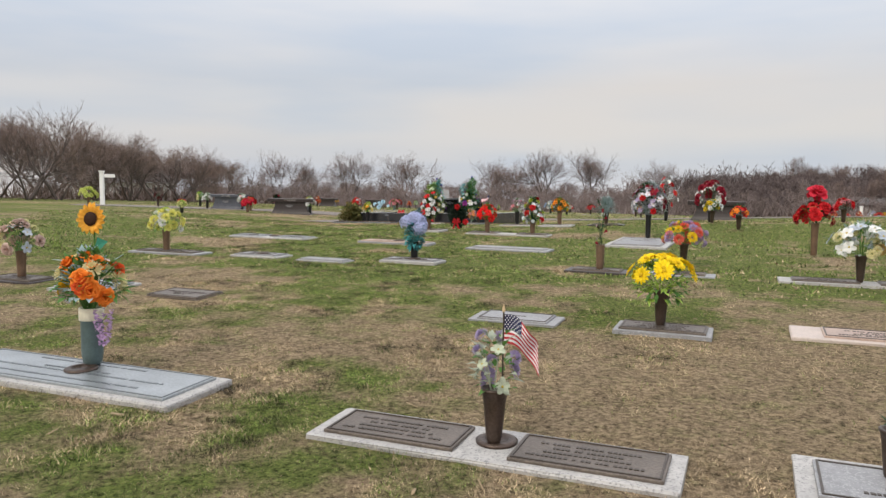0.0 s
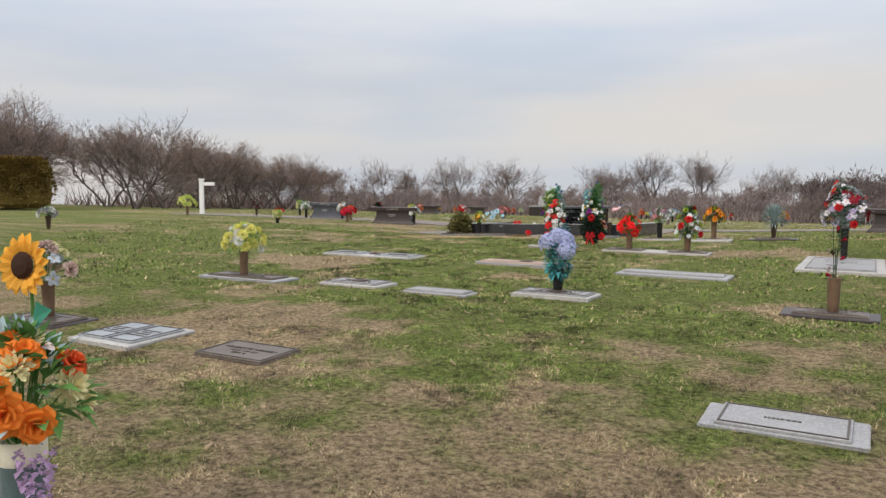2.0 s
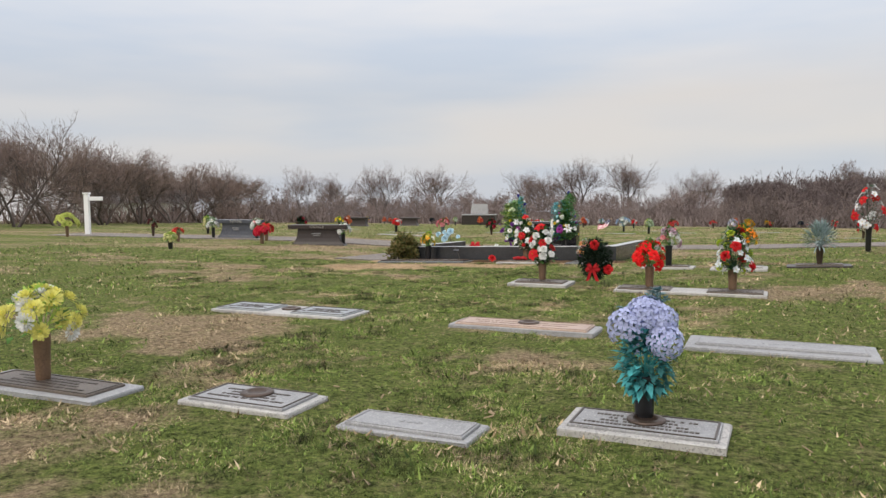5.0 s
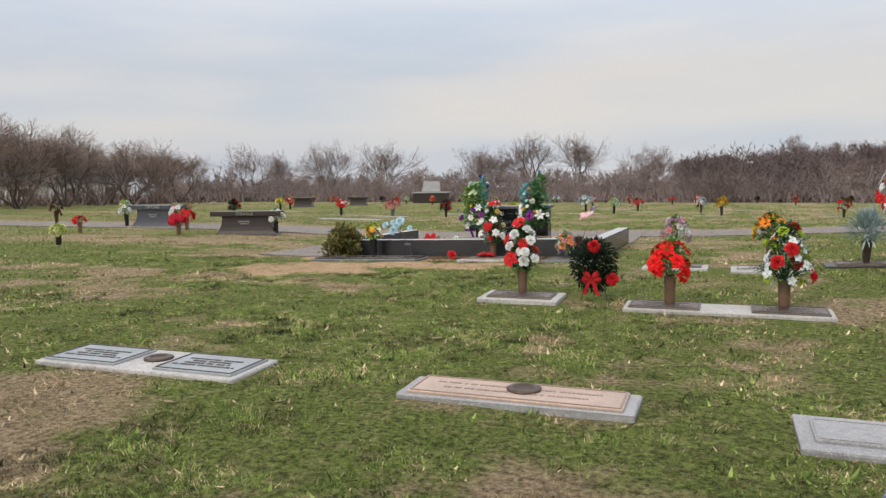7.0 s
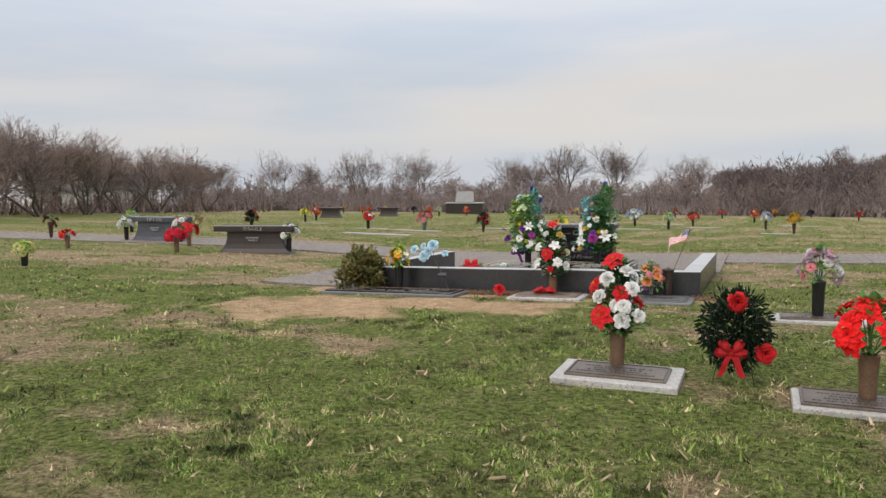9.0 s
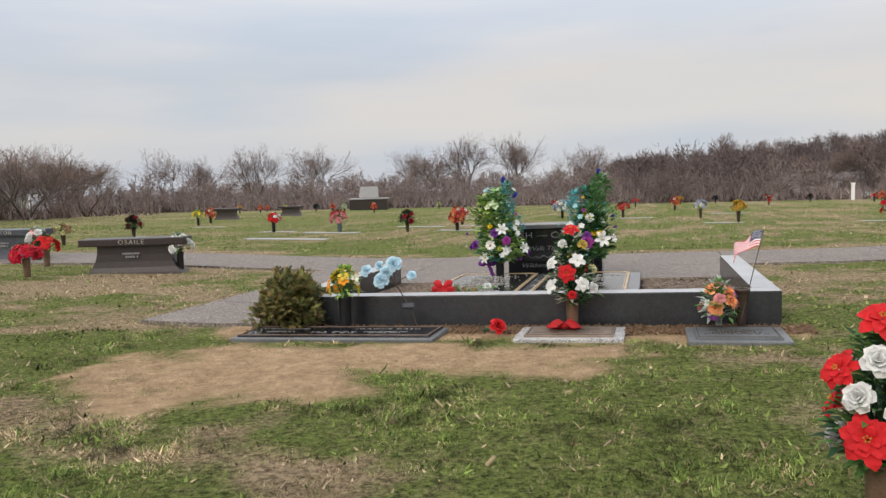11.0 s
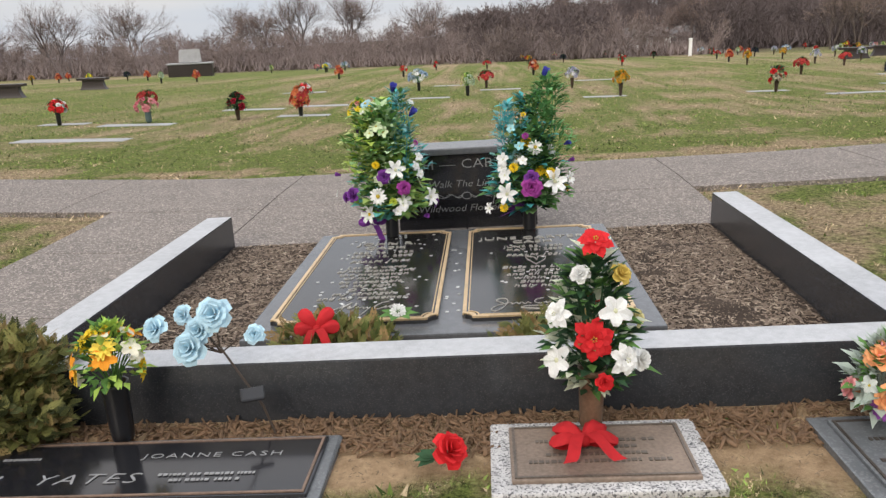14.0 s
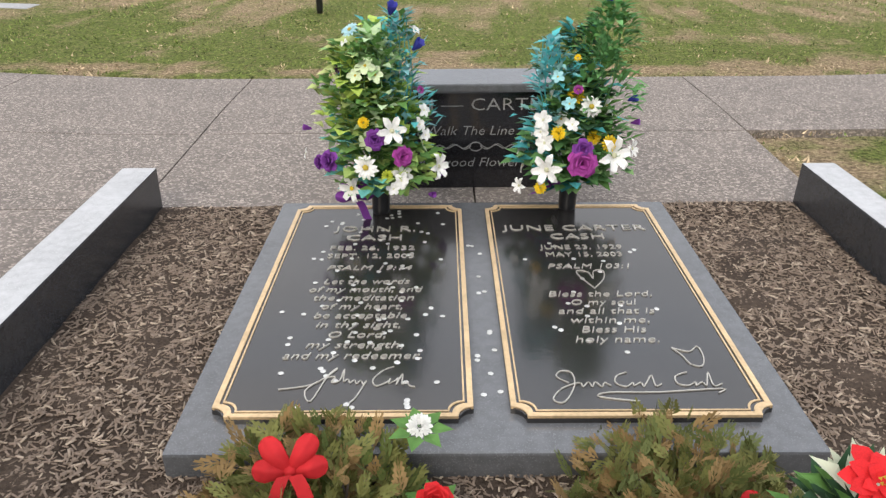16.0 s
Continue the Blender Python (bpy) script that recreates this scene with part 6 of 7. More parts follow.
for k, (x, y, lab, vs, hv, w, h, shp, bl, nl, gr) in enumerate(SIMPLE):
    lng = 0.16 if "spray" in lab else 0.068
    made = bouquet("flower_vase", x, y, gz(x, y), lab, vs, hv, w, h, shp, bl, nl, lng, gr, 40 + k, G, (0, 0), -0.02, 0.08 if "spray" in lab else 0.3)
    if lab.startswith("red and white silk poinsettias"):
        seat_blooms(made, [(kd, cl, dx * 0.85, dy * 0.9, dz, sz * 0.85) for kd, cl, dx, dy, dz, sz in (
            ("poinsettia", RED, -0.03, -0.05, 0.73, 0.12), ("rose", WHT, -0.06, -0.13, 0.61, 0.08), ("rose", WHT, 0.07, -0.06, 0.66, 0.07), ("rose", WHT, 0.12, -0.10, 0.55, 0.08), ("rose", WHT, -0.12, -0.12, 0.49, 0.075), ("poinsettia", RED, -0.17, -0.04, 0.56, 0.11), ("poinsettia", RED, 0.05, -0.15, 0.52, 0.10), ("rose", WHT, 0.07, -0.17, 0.44, 0.08), ("poinsettia", RED, -0.10, -0.17, 0.37, 0.135),
            ("rose", WHT, 0.06, -0.17, 0.345, 0.085), ("rose", WHT, 0.17, -0.09, 0.37, 0.075), ("poinsettia", RED, 0.14, 0.06, 0.45, 0.11), ("rose", WHT, -0.08, 0.13, 0.52, 0.08), ("poinsettia", RED, -0.15, 0.09, 0.42, 0.11), ("rose", WHT, 0.02, 0.17, 0.38, 0.08))])
    if "tall rose" in lab:
        child("bloom", bloom_mesh("rose", (0.66, 0.03, 0.06)), made, face_to((0, 0, 0.95), (0.1, -0.6, 0.9), 0, 0.16))
        child("bloom", bloom_mesh("rose", (0.66, 0.03, 0.06)), made, face_to((0.03, 0.06, 0.93), (0.3, 0.6, 0.7), 1, 0.14))
        buf = Buf()
        tube(buf, [(0, 0, 0.45), (0.01, 0, 0.7), (0, 0, 0.94)], 0.008, 0.006, 5)
        child("stem", buf.mesh("stem", [cloth(LEAFD)]), made)
    if "hydrangeas" in lab:
        plume(made, (0.03, 0.03, 0.48), (0.05, 0.04, 0.70), 0.06, ((0.10, 0.19, 0.21), (0.20, 0.30, 0.31), (0.13, 0.23, 0.25)), 110, 12, 0.036, 0.65, "eucalyptus_spray")
        plume(made, (-0.05, 0.02, 0.46), (-0.10, 0.0, 0.60), 0.06, ((0.10, 0.19, 0.21), (0.20, 0.30, 0.31)), 70, 13, 0.034, 0.65, "eucalyptus_spray")

# wreath on a wire easel
wr = thing("wreath", pose(-5.93, 16.12, gz(-5.93, 16.12, 0), 8, 0, 8), "dark green pine wreath with red velvet bow on an easel", "wreath")
buf = Buf()
rnd = random.Random(15)
for k in range(1700):
    a, b = rnd.uniform(0, 6.28), rnd.uniform(0, 6.28)
    r = 0.20 * math.sqrt(rnd.uniform(0.02, 1.0))
    p = (r * math.cos(a), 0.055 * math.sin(b), 0.36 + r * 1.25 * math.sin(a))
    leaf(buf, p, (math.cos(a) * math.cos(b) + rnd.uniform(-0.6, 0.6), math.sin(b) + rnd.uniform(-0.6, 0.6), math.sin(a) * math.cos(b) + rnd.uniform(-0.6, 0.6)), (0, 1, 0.3), 0.06, 0.008)
child("bough_ring", buf.mesh("bough_ring", [cloth((0.012, 0.027, 0.014))]), wr)
buf = Buf()
for s in (-1, 1):
    tube(buf, [(s * 0.13, 0, -0.03), (s * 0.06, 0.0, 0.35), (0, 0.02, 0.62)], 0.004, 0.004, 4)
tube(buf, [(0, 0.22, -0.03), (0, 0.12, 0.3), (0, 0.02, 0.62)], 0.004, 0.004, 4)
child("easel", buf.mesh("easel", [M_STICK]), wr)
for hx, hz in ((0.0, 0.56), (0.17, 0.24)):
    child("bloom", bloom_mesh("rose", RED), wr, face_to((hx, -0.06, hz), (0, -1, 0.2), 0, 0.065))
bw = ribbon_bow("ribbon_bow", Matrix.Translation((-5.94, 16.01, gz(-5.94, 16.0, 0.22))) @ pose(0, 0, 0, 0, 0, 5), 0.11, "red velvet bow hanging on the wreath")


# ---- benches and monuments ----
def stone_bench(x, y, w, h, rz, label, mat, words):
    root = thing("memorial_bench", pose(x, y, ground_z(x, y) - 0.02, 0, 0, rz), label, "memorial bench", "granite memorial benches")
    bm = block(-w / 2, w / 2, -0.19, 0.19, h - 0.11, h, 0.012, 2)
    part("seat", bm, mat, root)
    bm = bmesh.new()
    prof = [(0.46, 0.0), (0.445, 0.08), (0.40, 0.25), (0.37, 0.45), (0.35, 0.7), (0.345, 1.0)]
    rings = []
    for fr, t in prof:
        z = t * (h - 0.113)
        hw, hd = w * fr, 0.155 * (0.75 + 0.25 * (fr - 0.36) / 0.08)
        rings.append([bm.verts.new(c) for c in ((-hw, -hd, z), (hw, -hd, z), (hw, hd, z), (-hw, hd, z))])
    for a, b in zip(rings, rings[1:]):
        for i in range(4):
            bm.faces.new((a[i], a[(i + 1) % 4], b[(i + 1) % 4], b[i]))
    bm.faces.new(rings[0][::-1])
    bm.faces.new(rings[-1])
    part("pedestal", bm, mat, root)
    if words:
        letters(words, 0.10, M_LETTER, root, Matrix.Translation((0, -0.192, h - 0.055)) @ Matrix.Rotation(radians(90), 4, "X"), 0, 0.002, 1.2, 1.1)
        bars(((0.26, 0.2), (0.21, 0.14)), w, M_ETCH, root, Matrix.Translation((0, -0.150, 0.07)) @ Matrix.Rotation(radians(90), 4, "X"), 0.03, 3, 0.004)
    return root


stone_bench(-15.07, 23.55, 1.62, 0.56, 15, "brown granite memorial bench with a carved family name", M_BROWNG, "OSAILE")
stone_bench(-18.9, 25.0, 1.6, 0.58, 2, "dark blue-grey granite memorial bench with a carved name", speckled("blue_grey_granite", (0.05, 0.055, 0.07), (0.1, 0.1, 0.12), 0.25, 170), "TIPTON")
stone_bench(-1.05, 23.6, 1.5, 0.55, -2, "dark brown granite memorial bench", M_BROWNG, "")
stone_bench(-28.2, 48.0, 1.5, 0.6, 0, "small dark granite memorial bench far off", M_BROWNG, "")
stone_bench(-27.6, 54.0, 1.5, 0.6, 0, "small dark granite memorial bench far off", M_BROWNG, "")
stone_bench(14.0, 62.0, 1.6, 0.6, 0, "small dark granite memorial bench far off", M_BROWNG, "")
stone_bench(10.6, 58.0, 1.6, 0.6, 0, "small dark granite memorial bench far off", M_BROWNG, "")
for x, y, cols, lab in ((-14.42, 23.72, (WHT, (0.66, 0.55, 0.60)), "white silk roses in an urn beside the bench"), (-18.1, 24.8, (WHT, PNK), "white and pink silk lilies beside the bench"), (-19.75, 24.8, (WHT, WHT), "white silk lilies in a vase beside the bench")):
    bouquet("flower_vase", x, y, gz(x, y, 0.0), lab, "black", 0.32, 0.17, 0.24, "dome", (("rose", cols[0], 9, 0.07), ("orchid", cols[1], 7, 0.07)), 60, 0.08, (LEAFG, (0.3, 0.36, 0.25)), int(-x * 10), G)

mon = thing("monument", pose(-32.0, 78.5, ground_z(-32, 78.5), 0, 0, 12) @ Matrix.Scale(0.78, 4), "brown stone plinth topped by a large pale open-book tablet", "monument")
part("plinth", block(-2.2, 2.2, -0.7, 0.7, -0.2, 1.25, 0.05, 2), M_BROWNG, mon)
part("cap", block(-2.3, 2.3, -0.8, 0.8, 1.253, 1.38, 0.04, 2), M_GREYG, mon)
bm = block(-1.15, 1.15, -0.12, 0.12, 0, 1.35, 0.04, 2)
for v in bm.verts:
    v.co.x *= 1 - 0.08 * v.co.z
part("tablet", bm, M_GREYG, mon, "pale stone tablet leaning back", pose(0, 0.1, 1.383, -14, 0, 0))

sign = thing("white_signpost", pose(-25.45, 25.1, ground_z(-25.45, 25.1) - 0.05, 0, 0, 30), "white wooden signpost with a short arm", "signpost")
part("post", block(-0.08, 0.08, -0.08, 0.08, 0, 1.42, 0.01), M_WHITE, sign)
part("arm", block(0.083, 0.52, -0.05, 0.05, 1.20, 1.34, 0.01), M_WHITE, sign)
part("cap", block(-0.11, 0.11, -0.11, 0.11, 1.423, 1.48, 0.02), M_WHITE, sign)
crs = thing("white_post", pose(10.0, 88.0, ground_z(10, 88) - 0.05), "white upright post standing at the far lawn edge", "post")
part("post", block(-0.13, 0.13, -0.13, 0.13, 0, 1.5, 0.03), M_WHITE, crs)
part("cap", block(-0.18, 0.18, -0.18, 0.18, 1.503, 1.6, 0.03), M_WHITE, crs)

# ---- far vases across the walk: a few kinds, copied ----
FAR = [
    bouquet("flower_vase", -17.9, 33.4, gz(-17.9, 33.4, 0), "red and white silk poinsettias in a black vase", "black", 0.28, 0.20, 0.26, "dome", (("poinsettia", RED, 10, 0.10), ("mum", WHT, 6, 0.07)), 40, 0.08, (LEAFD,), 91, "far vases of flowers"),
    bouquet("flower_vase", -15.85, 33.4, gz(-15.85, 33.4, 0), "pink silk roses in a green vase", "green", 0.28, 0.20, 0.22, "dome", (("rose", (0.75, 0.22, 0.3), 8, 0.085), ("rose", PNK, 7, 0.08)), 40, 0.08, (LEAFG,), 92, "far vases of flowers"),
    bouquet("flower_vase", -13.9, 33.6, gz(-13.9, 33.6, 0), "dark green wreath-like bunch in a vase", "bronze", 0.25, 0.2, 0.30, "dome", (("rose", DRED, 3, 0.06),), 170, 0.09, (LEAFD, (0.015, 0.03, 0.02)), 93, "far vases of flowers"),
    bouquet("flower_vase", -12.65, 34.3, gz(-12.65, 34.3, 0), "orange and red autumn silk lilies in a dark vase", "black", 0.28, 0.23, 0.36, "cone", (("lily", (0.50, 0.13, 0.05), 14, 0.10), ("lily", (0.33, 0.03, 0.03), 12, 0.10), ("mum", (0.75, 0.6, 0.5), 4, 0.07)), 70, 0.08, (BROWN, LEAFD), 94, "far vases of flowers"),
    bouquet("flower_vase", -10.65, 30.5, gz(-10.65, 30.5, 0), "yellow silk daffodils in a black vase", "black", 0.32, 0.19, 0.26, "dome", (("lily", (0.82, 0.62, 0.03), 16, 0.075), ("mum", PNK, 2, 0.06)), 70, 0.09, (LEAFG, LEAFL), 95, "far vases of flowers"),
    bouquet("flower_vase", -10.6, 42.6, gz(-10.6, 42.6, 0), "blue and white silk flowers in a dark vase", "black", 0.28, 0.32, 0.36, "dome", (("mum", (0.35, 0.45, 0.6), 14, 0.10), ("mum", WHT, 8, 0.09)), 60, 0.08, (LEAFG,), 96, "far vases of flowers"),
    bouquet("flower_vase", -5.7, 41.0, gz(-5.7, 41.0, 0), "lavender and white silk mums in a dark vase", "bronze", 0.32, 0.18, 0.28, "dome", (("mum", (0.45, 0.45, 0.58), 10, 0.08), ("mum", WHT, 4, 0.07)), 40, 0.08, (LEAFG,), 97, "far vases of flowers"),
    bouquet("flower_vase", -4.9, 37.0, gz(-4.9, 37.0, 0), "golden yellow silk mums in a dark vase", "bronze", 0.34, 0.17, 0.28, "dome", (("mum", (0.66, 0.36, 0.03), 14, 0.08), ("mum", (0.5, 0.15, 0.03), 3, 0.06)), 40, 0.08, (LEAFG,), 98, "far vases of flowers"),
    bouquet("flower_vase", -1.15, 36.5, gz(-1.15, 36.5, 0), "red silk roses in dark greenery", "bronze", 0.28, 0.18, 0.34, "tall", (("rose", RED, 5, 0.09), ("mum", (0.5, 0.45, 0.35), 4, 0.07)), 120, 0.09, (LEAFD,), 99, "far vases of flowers"),
    bouquet("flower_vase", 2.4, 44.0, gz(2.4, 44.0, 0), "orange-red silk poinsettias in a dark vase", "bronze", 0.30, 0.24, 0.24, "dome", (("poinsettia", (0.42, 0.04, 0.04), 12, 0.11),), 50, 0.08, (LEAFD,), 100, "far vases of flowers"),
    bouquet("flower_vase", 2.35, 37.9, gz(2.35, 37.9, 0), "dark blue-black silk bunch in a dark vase", "bronze", 0.30, 0.22, 0.26, "dome", (("mum", (0.03, 0.035, 0.06), 8, 0.09),), 90, 0.10, ((0.02, 0.03, 0.04), LEAFD), 101, "far vases of flowers"),
    bouquet("flower_vase", -8.9, 39.2, gz(-8.9, 39.2, 0), "pale green and cream silk flowers in a dark vase", "black", 0.28, 0.17, 0.30, "dome", (("mum", (0.5, 0.6, 0.45), 8, 0.07), ("mum", CRM, 4, 0.06)), 70, 0.09, (LEAFG, LEAFL), 102, "far vases of flowers"),
]
rnd = random.Random(55)
COPIES = [(-8.35, 42.6, 9), (-17.2, 36.5, 9), (-24.8, 40.2, 4), (-13.4, 38.0, 0), (-20.8, 31.0, 2), (-22.6, 27.8, 11), (-6.2, 52.0, 3), (-26, 43, 3), (6.5, 50, 9), (9.5, 55, 6)]
for k in range(34):
    y = rnd.uniform(50, 84)
    x = rnd.uniform(-0.62 * y + 6, 0.40 * y + 10) - 4
    COPIES.append((x, y, rnd.randrange(12)))
for k in range(40):
    y = rnd.uniform(70, 98)
    COPIES.append((rnd.uniform(-6, 40), y, rnd.randrange(12)))
for x, y, k in COPIES:
    copy_thing(FAR[k], pose(x, y, gz(x, y, 0), 0, 0, rnd.uniform(0, 360)))


# ---- houses beyond the lawn ----
def house(x, y, w, d, h, rz, label, wall=M_SIDING):
    root = thing("house", pose(x, y, ground_z(x, y) - 0.3, 0, 0, rz), label, "house", "far houses")
    part("wall", prism([(-w / 2, -d / 2), (w / 2, -d / 2), (w / 2, d / 2), (-w / 2, d / 2)], 0, h), wall, root)
    bm = bmesh.new()
    e, r = 0.5, d * 0.32
    vs = [bm.verts.new(c) for c in ((-w / 2 - e, -d / 2 - e, h), (w / 2 + e, -d / 2 - e, h), (w / 2 + e, d / 2 + e, h), (-w / 2 - e, d / 2 + e, h), (-w / 2 - e, 0, h + r), (w / 2 + e, 0, h + r))]
    for f in ((0, 1, 5, 4), (2, 3, 4, 5), (0, 4, 3), (1, 2, 5), (3, 2, 1, 0)):
        bm.faces.new([vs[i] for i in f])
    roof = part("roof", bm, M_ROOF, root)
    part("chimney", block(-0.3, 0.3, -0.3, 0.3, 0, 0.9, 0.02), M_BROWNG, roof, "", pose(w * 0.2, 0, h + r - 0.6))
    n = max(2, int(w / 3))
    for i in range(n):
        xw = -w / 2 + w * (i + 0.5) / n
        win = part("window", block(-0.62, 0.62, -0.05, 0.03, -0.75, 0.75, 0.02), M_WHITE, root, "", pose(xw, -d / 2 - 0.02, h * 0.52))
        part("pane", block(-0.48, 0.48, -0.03, 0.0, -0.62, 0.62, 0), M_GLASS, win, "", pose(0, -0.055, 0))
    return root


house(-68, 68, 11, 7, 2.3, 55, "white single-storey house with a grey roof among bare trees")
house(14.3, 121.0, 8.0, 3.0, 2.2, -8, "long white house among bare trees")
house(84, 205, 14, 7, 2.6, -20, "long white building on the slope among trees")


# ---- bare trees ----
def grow(buf, twigs, p, d, ln, r, depth, rnd, up, bush, thin=0.008, far=False, fan=1.0):
    """A branching limb; thin ends become twigs."""
    d = d.normalized()
    mid = p + d * ln * 0.5 + Vector((rnd.uniform(-1, 1), rnd.uniform(-1, 1), rnd.uniform(-0.3, 0.6))) * ln * 0.07
    end = p + d * ln + Vector((rnd.uniform(-1, 1), rnd.uniform(-1, 1), 0.1)) * ln * 0.12
    r = max(r, thin)
    if depth > 1 and not far:
        tube(buf, [p, mid, end], r, max(thin, r * 0.62), 5 if depth > 3 else 3)
    else:
        a = d.orthogonal().normalized() * r
        b = d.cross(a)
        if depth > 1 or not far:
            twigs.add([p - a, p + a * 0.5 + b, p + a * 0.5 - b, end], [(0, 1, 3), (1, 2, 3), (2, 0, 3)])
        else:
            w = Vector((rnd.uniform(-1, 1), rnd.uniform(-1, 1), 0.2)).normalized() * r
            twigs.add([p - w, p + w, end], [(0, 1, 2)])
    if depth == 0:
        return
    for i in range(rnd.randint(*bush)):
        t = (rnd.uniform(0.72, 1.0) if depth >= 6 else rnd.uniform(0.3, 1.0)) if i else 1.0
        q = p.lerp(mid, t * 2) if t < 0.5 else mid.lerp(end, t * 2 - 1)
        ax = d.orthogonal()
        ax.rotate(Matrix.Rotation(rnd.uniform(0, 6.28), 3, d))
        nd = d.copy()
        nd.rotate(Matrix.Rotation(radians((rnd.uniform(12, 28) if i == 0 else rnd.uniform(25, 56)) * fan), 3, ax))
        nd.z += up
        grow(buf, twigs, q, nd, ln * rnd.uniform(0.62, 0.84), r * (0.68 if i == 0 else 0.52), depth - 1, rnd, up, bush, thin, far, fan)


def bare_tree(name, x, y, h, label, seed, stems=1, spread=20, depth=5, bush=(3, 4), up=0.12, group="bare trees", thin=0.009, fan=1.0):
    rnd = random.Random(seed)
    root = thing(name, pose(x, y, ground_z(x, y) - 0.05, 0, 0, rnd.uniform(0, 360)), label, "tree", group)
    wood, tw = Buf(), Buf()
    for s in range(stems):
        a = 6.28 * s / stems + rnd.uniform(-0.4, 0.4)
        tl = radians(rnd.uniform(0.4, 1) * spread) if stems > 1 else radians(rnd.uniform(0, 5))
        d = Vector((math.sin(tl) * math.cos(a), math.sin(tl) * math.sin(a), math.cos(tl)))
        grow(wood, tw, Vector((0.12 * math.cos(a), 0.12 * math.sin(a), 0)) * (stems > 1), d, h * (0.30 if stems > 1 else 0.30), h * (0.0115 if stems > 1 else 0.02), depth, rnd, up, bush, thin, False, fan)
    top = max(v[2] for v in tw.v) / h
    for b in (wood, tw):
        b.v = [(v[0] / top, v[1] / top, v[2] / top) for v in b.v]
    child("trunk", wood.mesh("trunk", [M_BARK], True), root)
    child("crown", tw.mesh("crown", [M_TWIG]), root)
    return root


row_a = [bare_tree("bare_tree", -38.0, 24.5, 6.2, "spreading multi-stemmed bare tree in the tree row", 201, 4, 40, 6, (3, 4), 0.10, "bare trees", 0.0065, 1.0), bare_tree("bare_tree", -37.0, 31.0, 5.7, "spreading multi-stemmed bare tree in the tree row", 202, 4, 44, 6, (3, 4), 0.09, "bare trees", 0.0065, 1.0), bare_tree("bare_tree", -40.5, 36.0, 5.9, "spreading multi-stemmed bare tree in the tree row", 203, 3, 40, 6, (3, 4), 0.10, "bare trees", 0.0065, 1.0)]
rnd = random.Random(9)
for k, (x, y, s) in enumerate(((-44, 29, 1.1), (-42.5, 41, 1.0), (-46, 36, 1.05), (-44.5, 46, 1.0), (-49, 42, 1.05), (-46.5, 51, 1.0), (-51, 48, 1.1), (-48.5, 56, 1.0), (-53, 55, 1.1), (-50.5, 61, 0.95), (-55, 62, 1.0), (-52, 66, 0.85), (-49, 22, 1.2), (-55, 33, 1.2))):
    t = copy_thing(row_a[k % 3], pose(x, y, ground_z(x, y) - 0.05, 0, 0, rnd.uniform(0, 360)))
    t.scale = (s * 1.2, s * 1.2, s * rnd.uniform(0.88, 1.02))
lone = bare_tree("bare_tree", -75.0, 110.0, 9.6, "slender rounded bare tree beyond the far lawn", 211, 2, 26, 6, (3, 4), 0.10, "bare trees", 0.010, 1.0)
pair = bare_tree("bare_tree", -58.5, 106.0, 9.4, "narrow upright bare tree at the wood edge", 212, 4, 26, 6, (3, 4), 0.14, "bare trees", 0.0065, 0.95)
for x, y, s in ((-45.0, 172, 1.45), (-35.0, 172, 1.4), (-70, 150, 1.2), (-58, 176, 1.2), (-52, 168, 1.05), (-20, 178, 1.1), (-84, 132, 1.0)):
    t = copy_thing(pair, pose(x, y, ground_z(x, y) - 0.05, 0, 0, rnd.uniform(0, 360)))
    t.scale = (s * 1.12, s * 1.12, s * 1.05)
oak = bare_tree("bare_tree", 9.0, 190.0, 10.5, "broad rounded bare tree on the wooded hill", 213, 2, 20, 6, (3, 3), 0.08, "bare trees", 0.018, 0.9)
for x, y, s in ((18, 188, 0.8), (-6, 200, 0.7), (30, 100, 0.75), (24, 92, 0.6), (36, 112, 0.9), (45, 105, 0.85), (56, 118, 0.95), (17, 112, 0.7), (62, 230, 1.2), (72, 128, 1.0), (10.4, 112, 0.5), (13.6, 114, 0.5), (16.4, 113, 0.55)):
    t = copy_thing(oak, pose(x, y, ground_z(x, y) - 0.05, 0, 0, rnd.uniform(0, 360)))
    t.scale = (s, s, s)

# dense woods behind, one mass of many small bare trees
def woods(n, place, seed, mat, name, label):
    """Many small bare trees joined: a few grown shapes, spread, turned and scaled."""
    rnd, shapes = random.Random(seed), []
    for s in range(6):
        a, b = Buf(), Buf()
        q = random.Random(seed * 10 + s)
        for k in range(2):
            ang = q.uniform(0, 6.28)
            grow(a, b, Vector((0, 0, 0)), Vector((math.cos(ang) * 0.3, math.sin(ang) * 0.3, 1)), 0.22, 0.013, 5, q, 0.08, (3, 3), 0.0045, True)
        tri = [f for f in b.f]
        v, f = np.array([tuple(p) for p in b.v]), np.array(tri)
        shapes.append((v / v[:, 2].max(), f))
    r = np.random.RandomState(seed)
    vs, fs, o = [], [], 0
    for k in range(n):
        x, y, h, w = place(r)
        v, f = shapes[k % 6]
        a = r.uniform(0, 6.28)
        c, s = math.cos(a), math.sin(a)
        vv = np.stack([(v[:, 0] * c - v[:, 1] * s) * h * w + x, (v[:, 0] * s + v[:, 1] * c) * h * w + y, v[:, 2] * h + ground_z(x, y) - 0.1], -1)
        vs.append(vv)
        fs.append(f + o)
        o += len(v)
    me = bpy.data.meshes.new(name)
    fast_mesh(me, np.concatenate(vs), np.concatenate(fs))
    me.materials.append(mat)
    return tagged(new(name, me), label, "woods", "", "stuff")


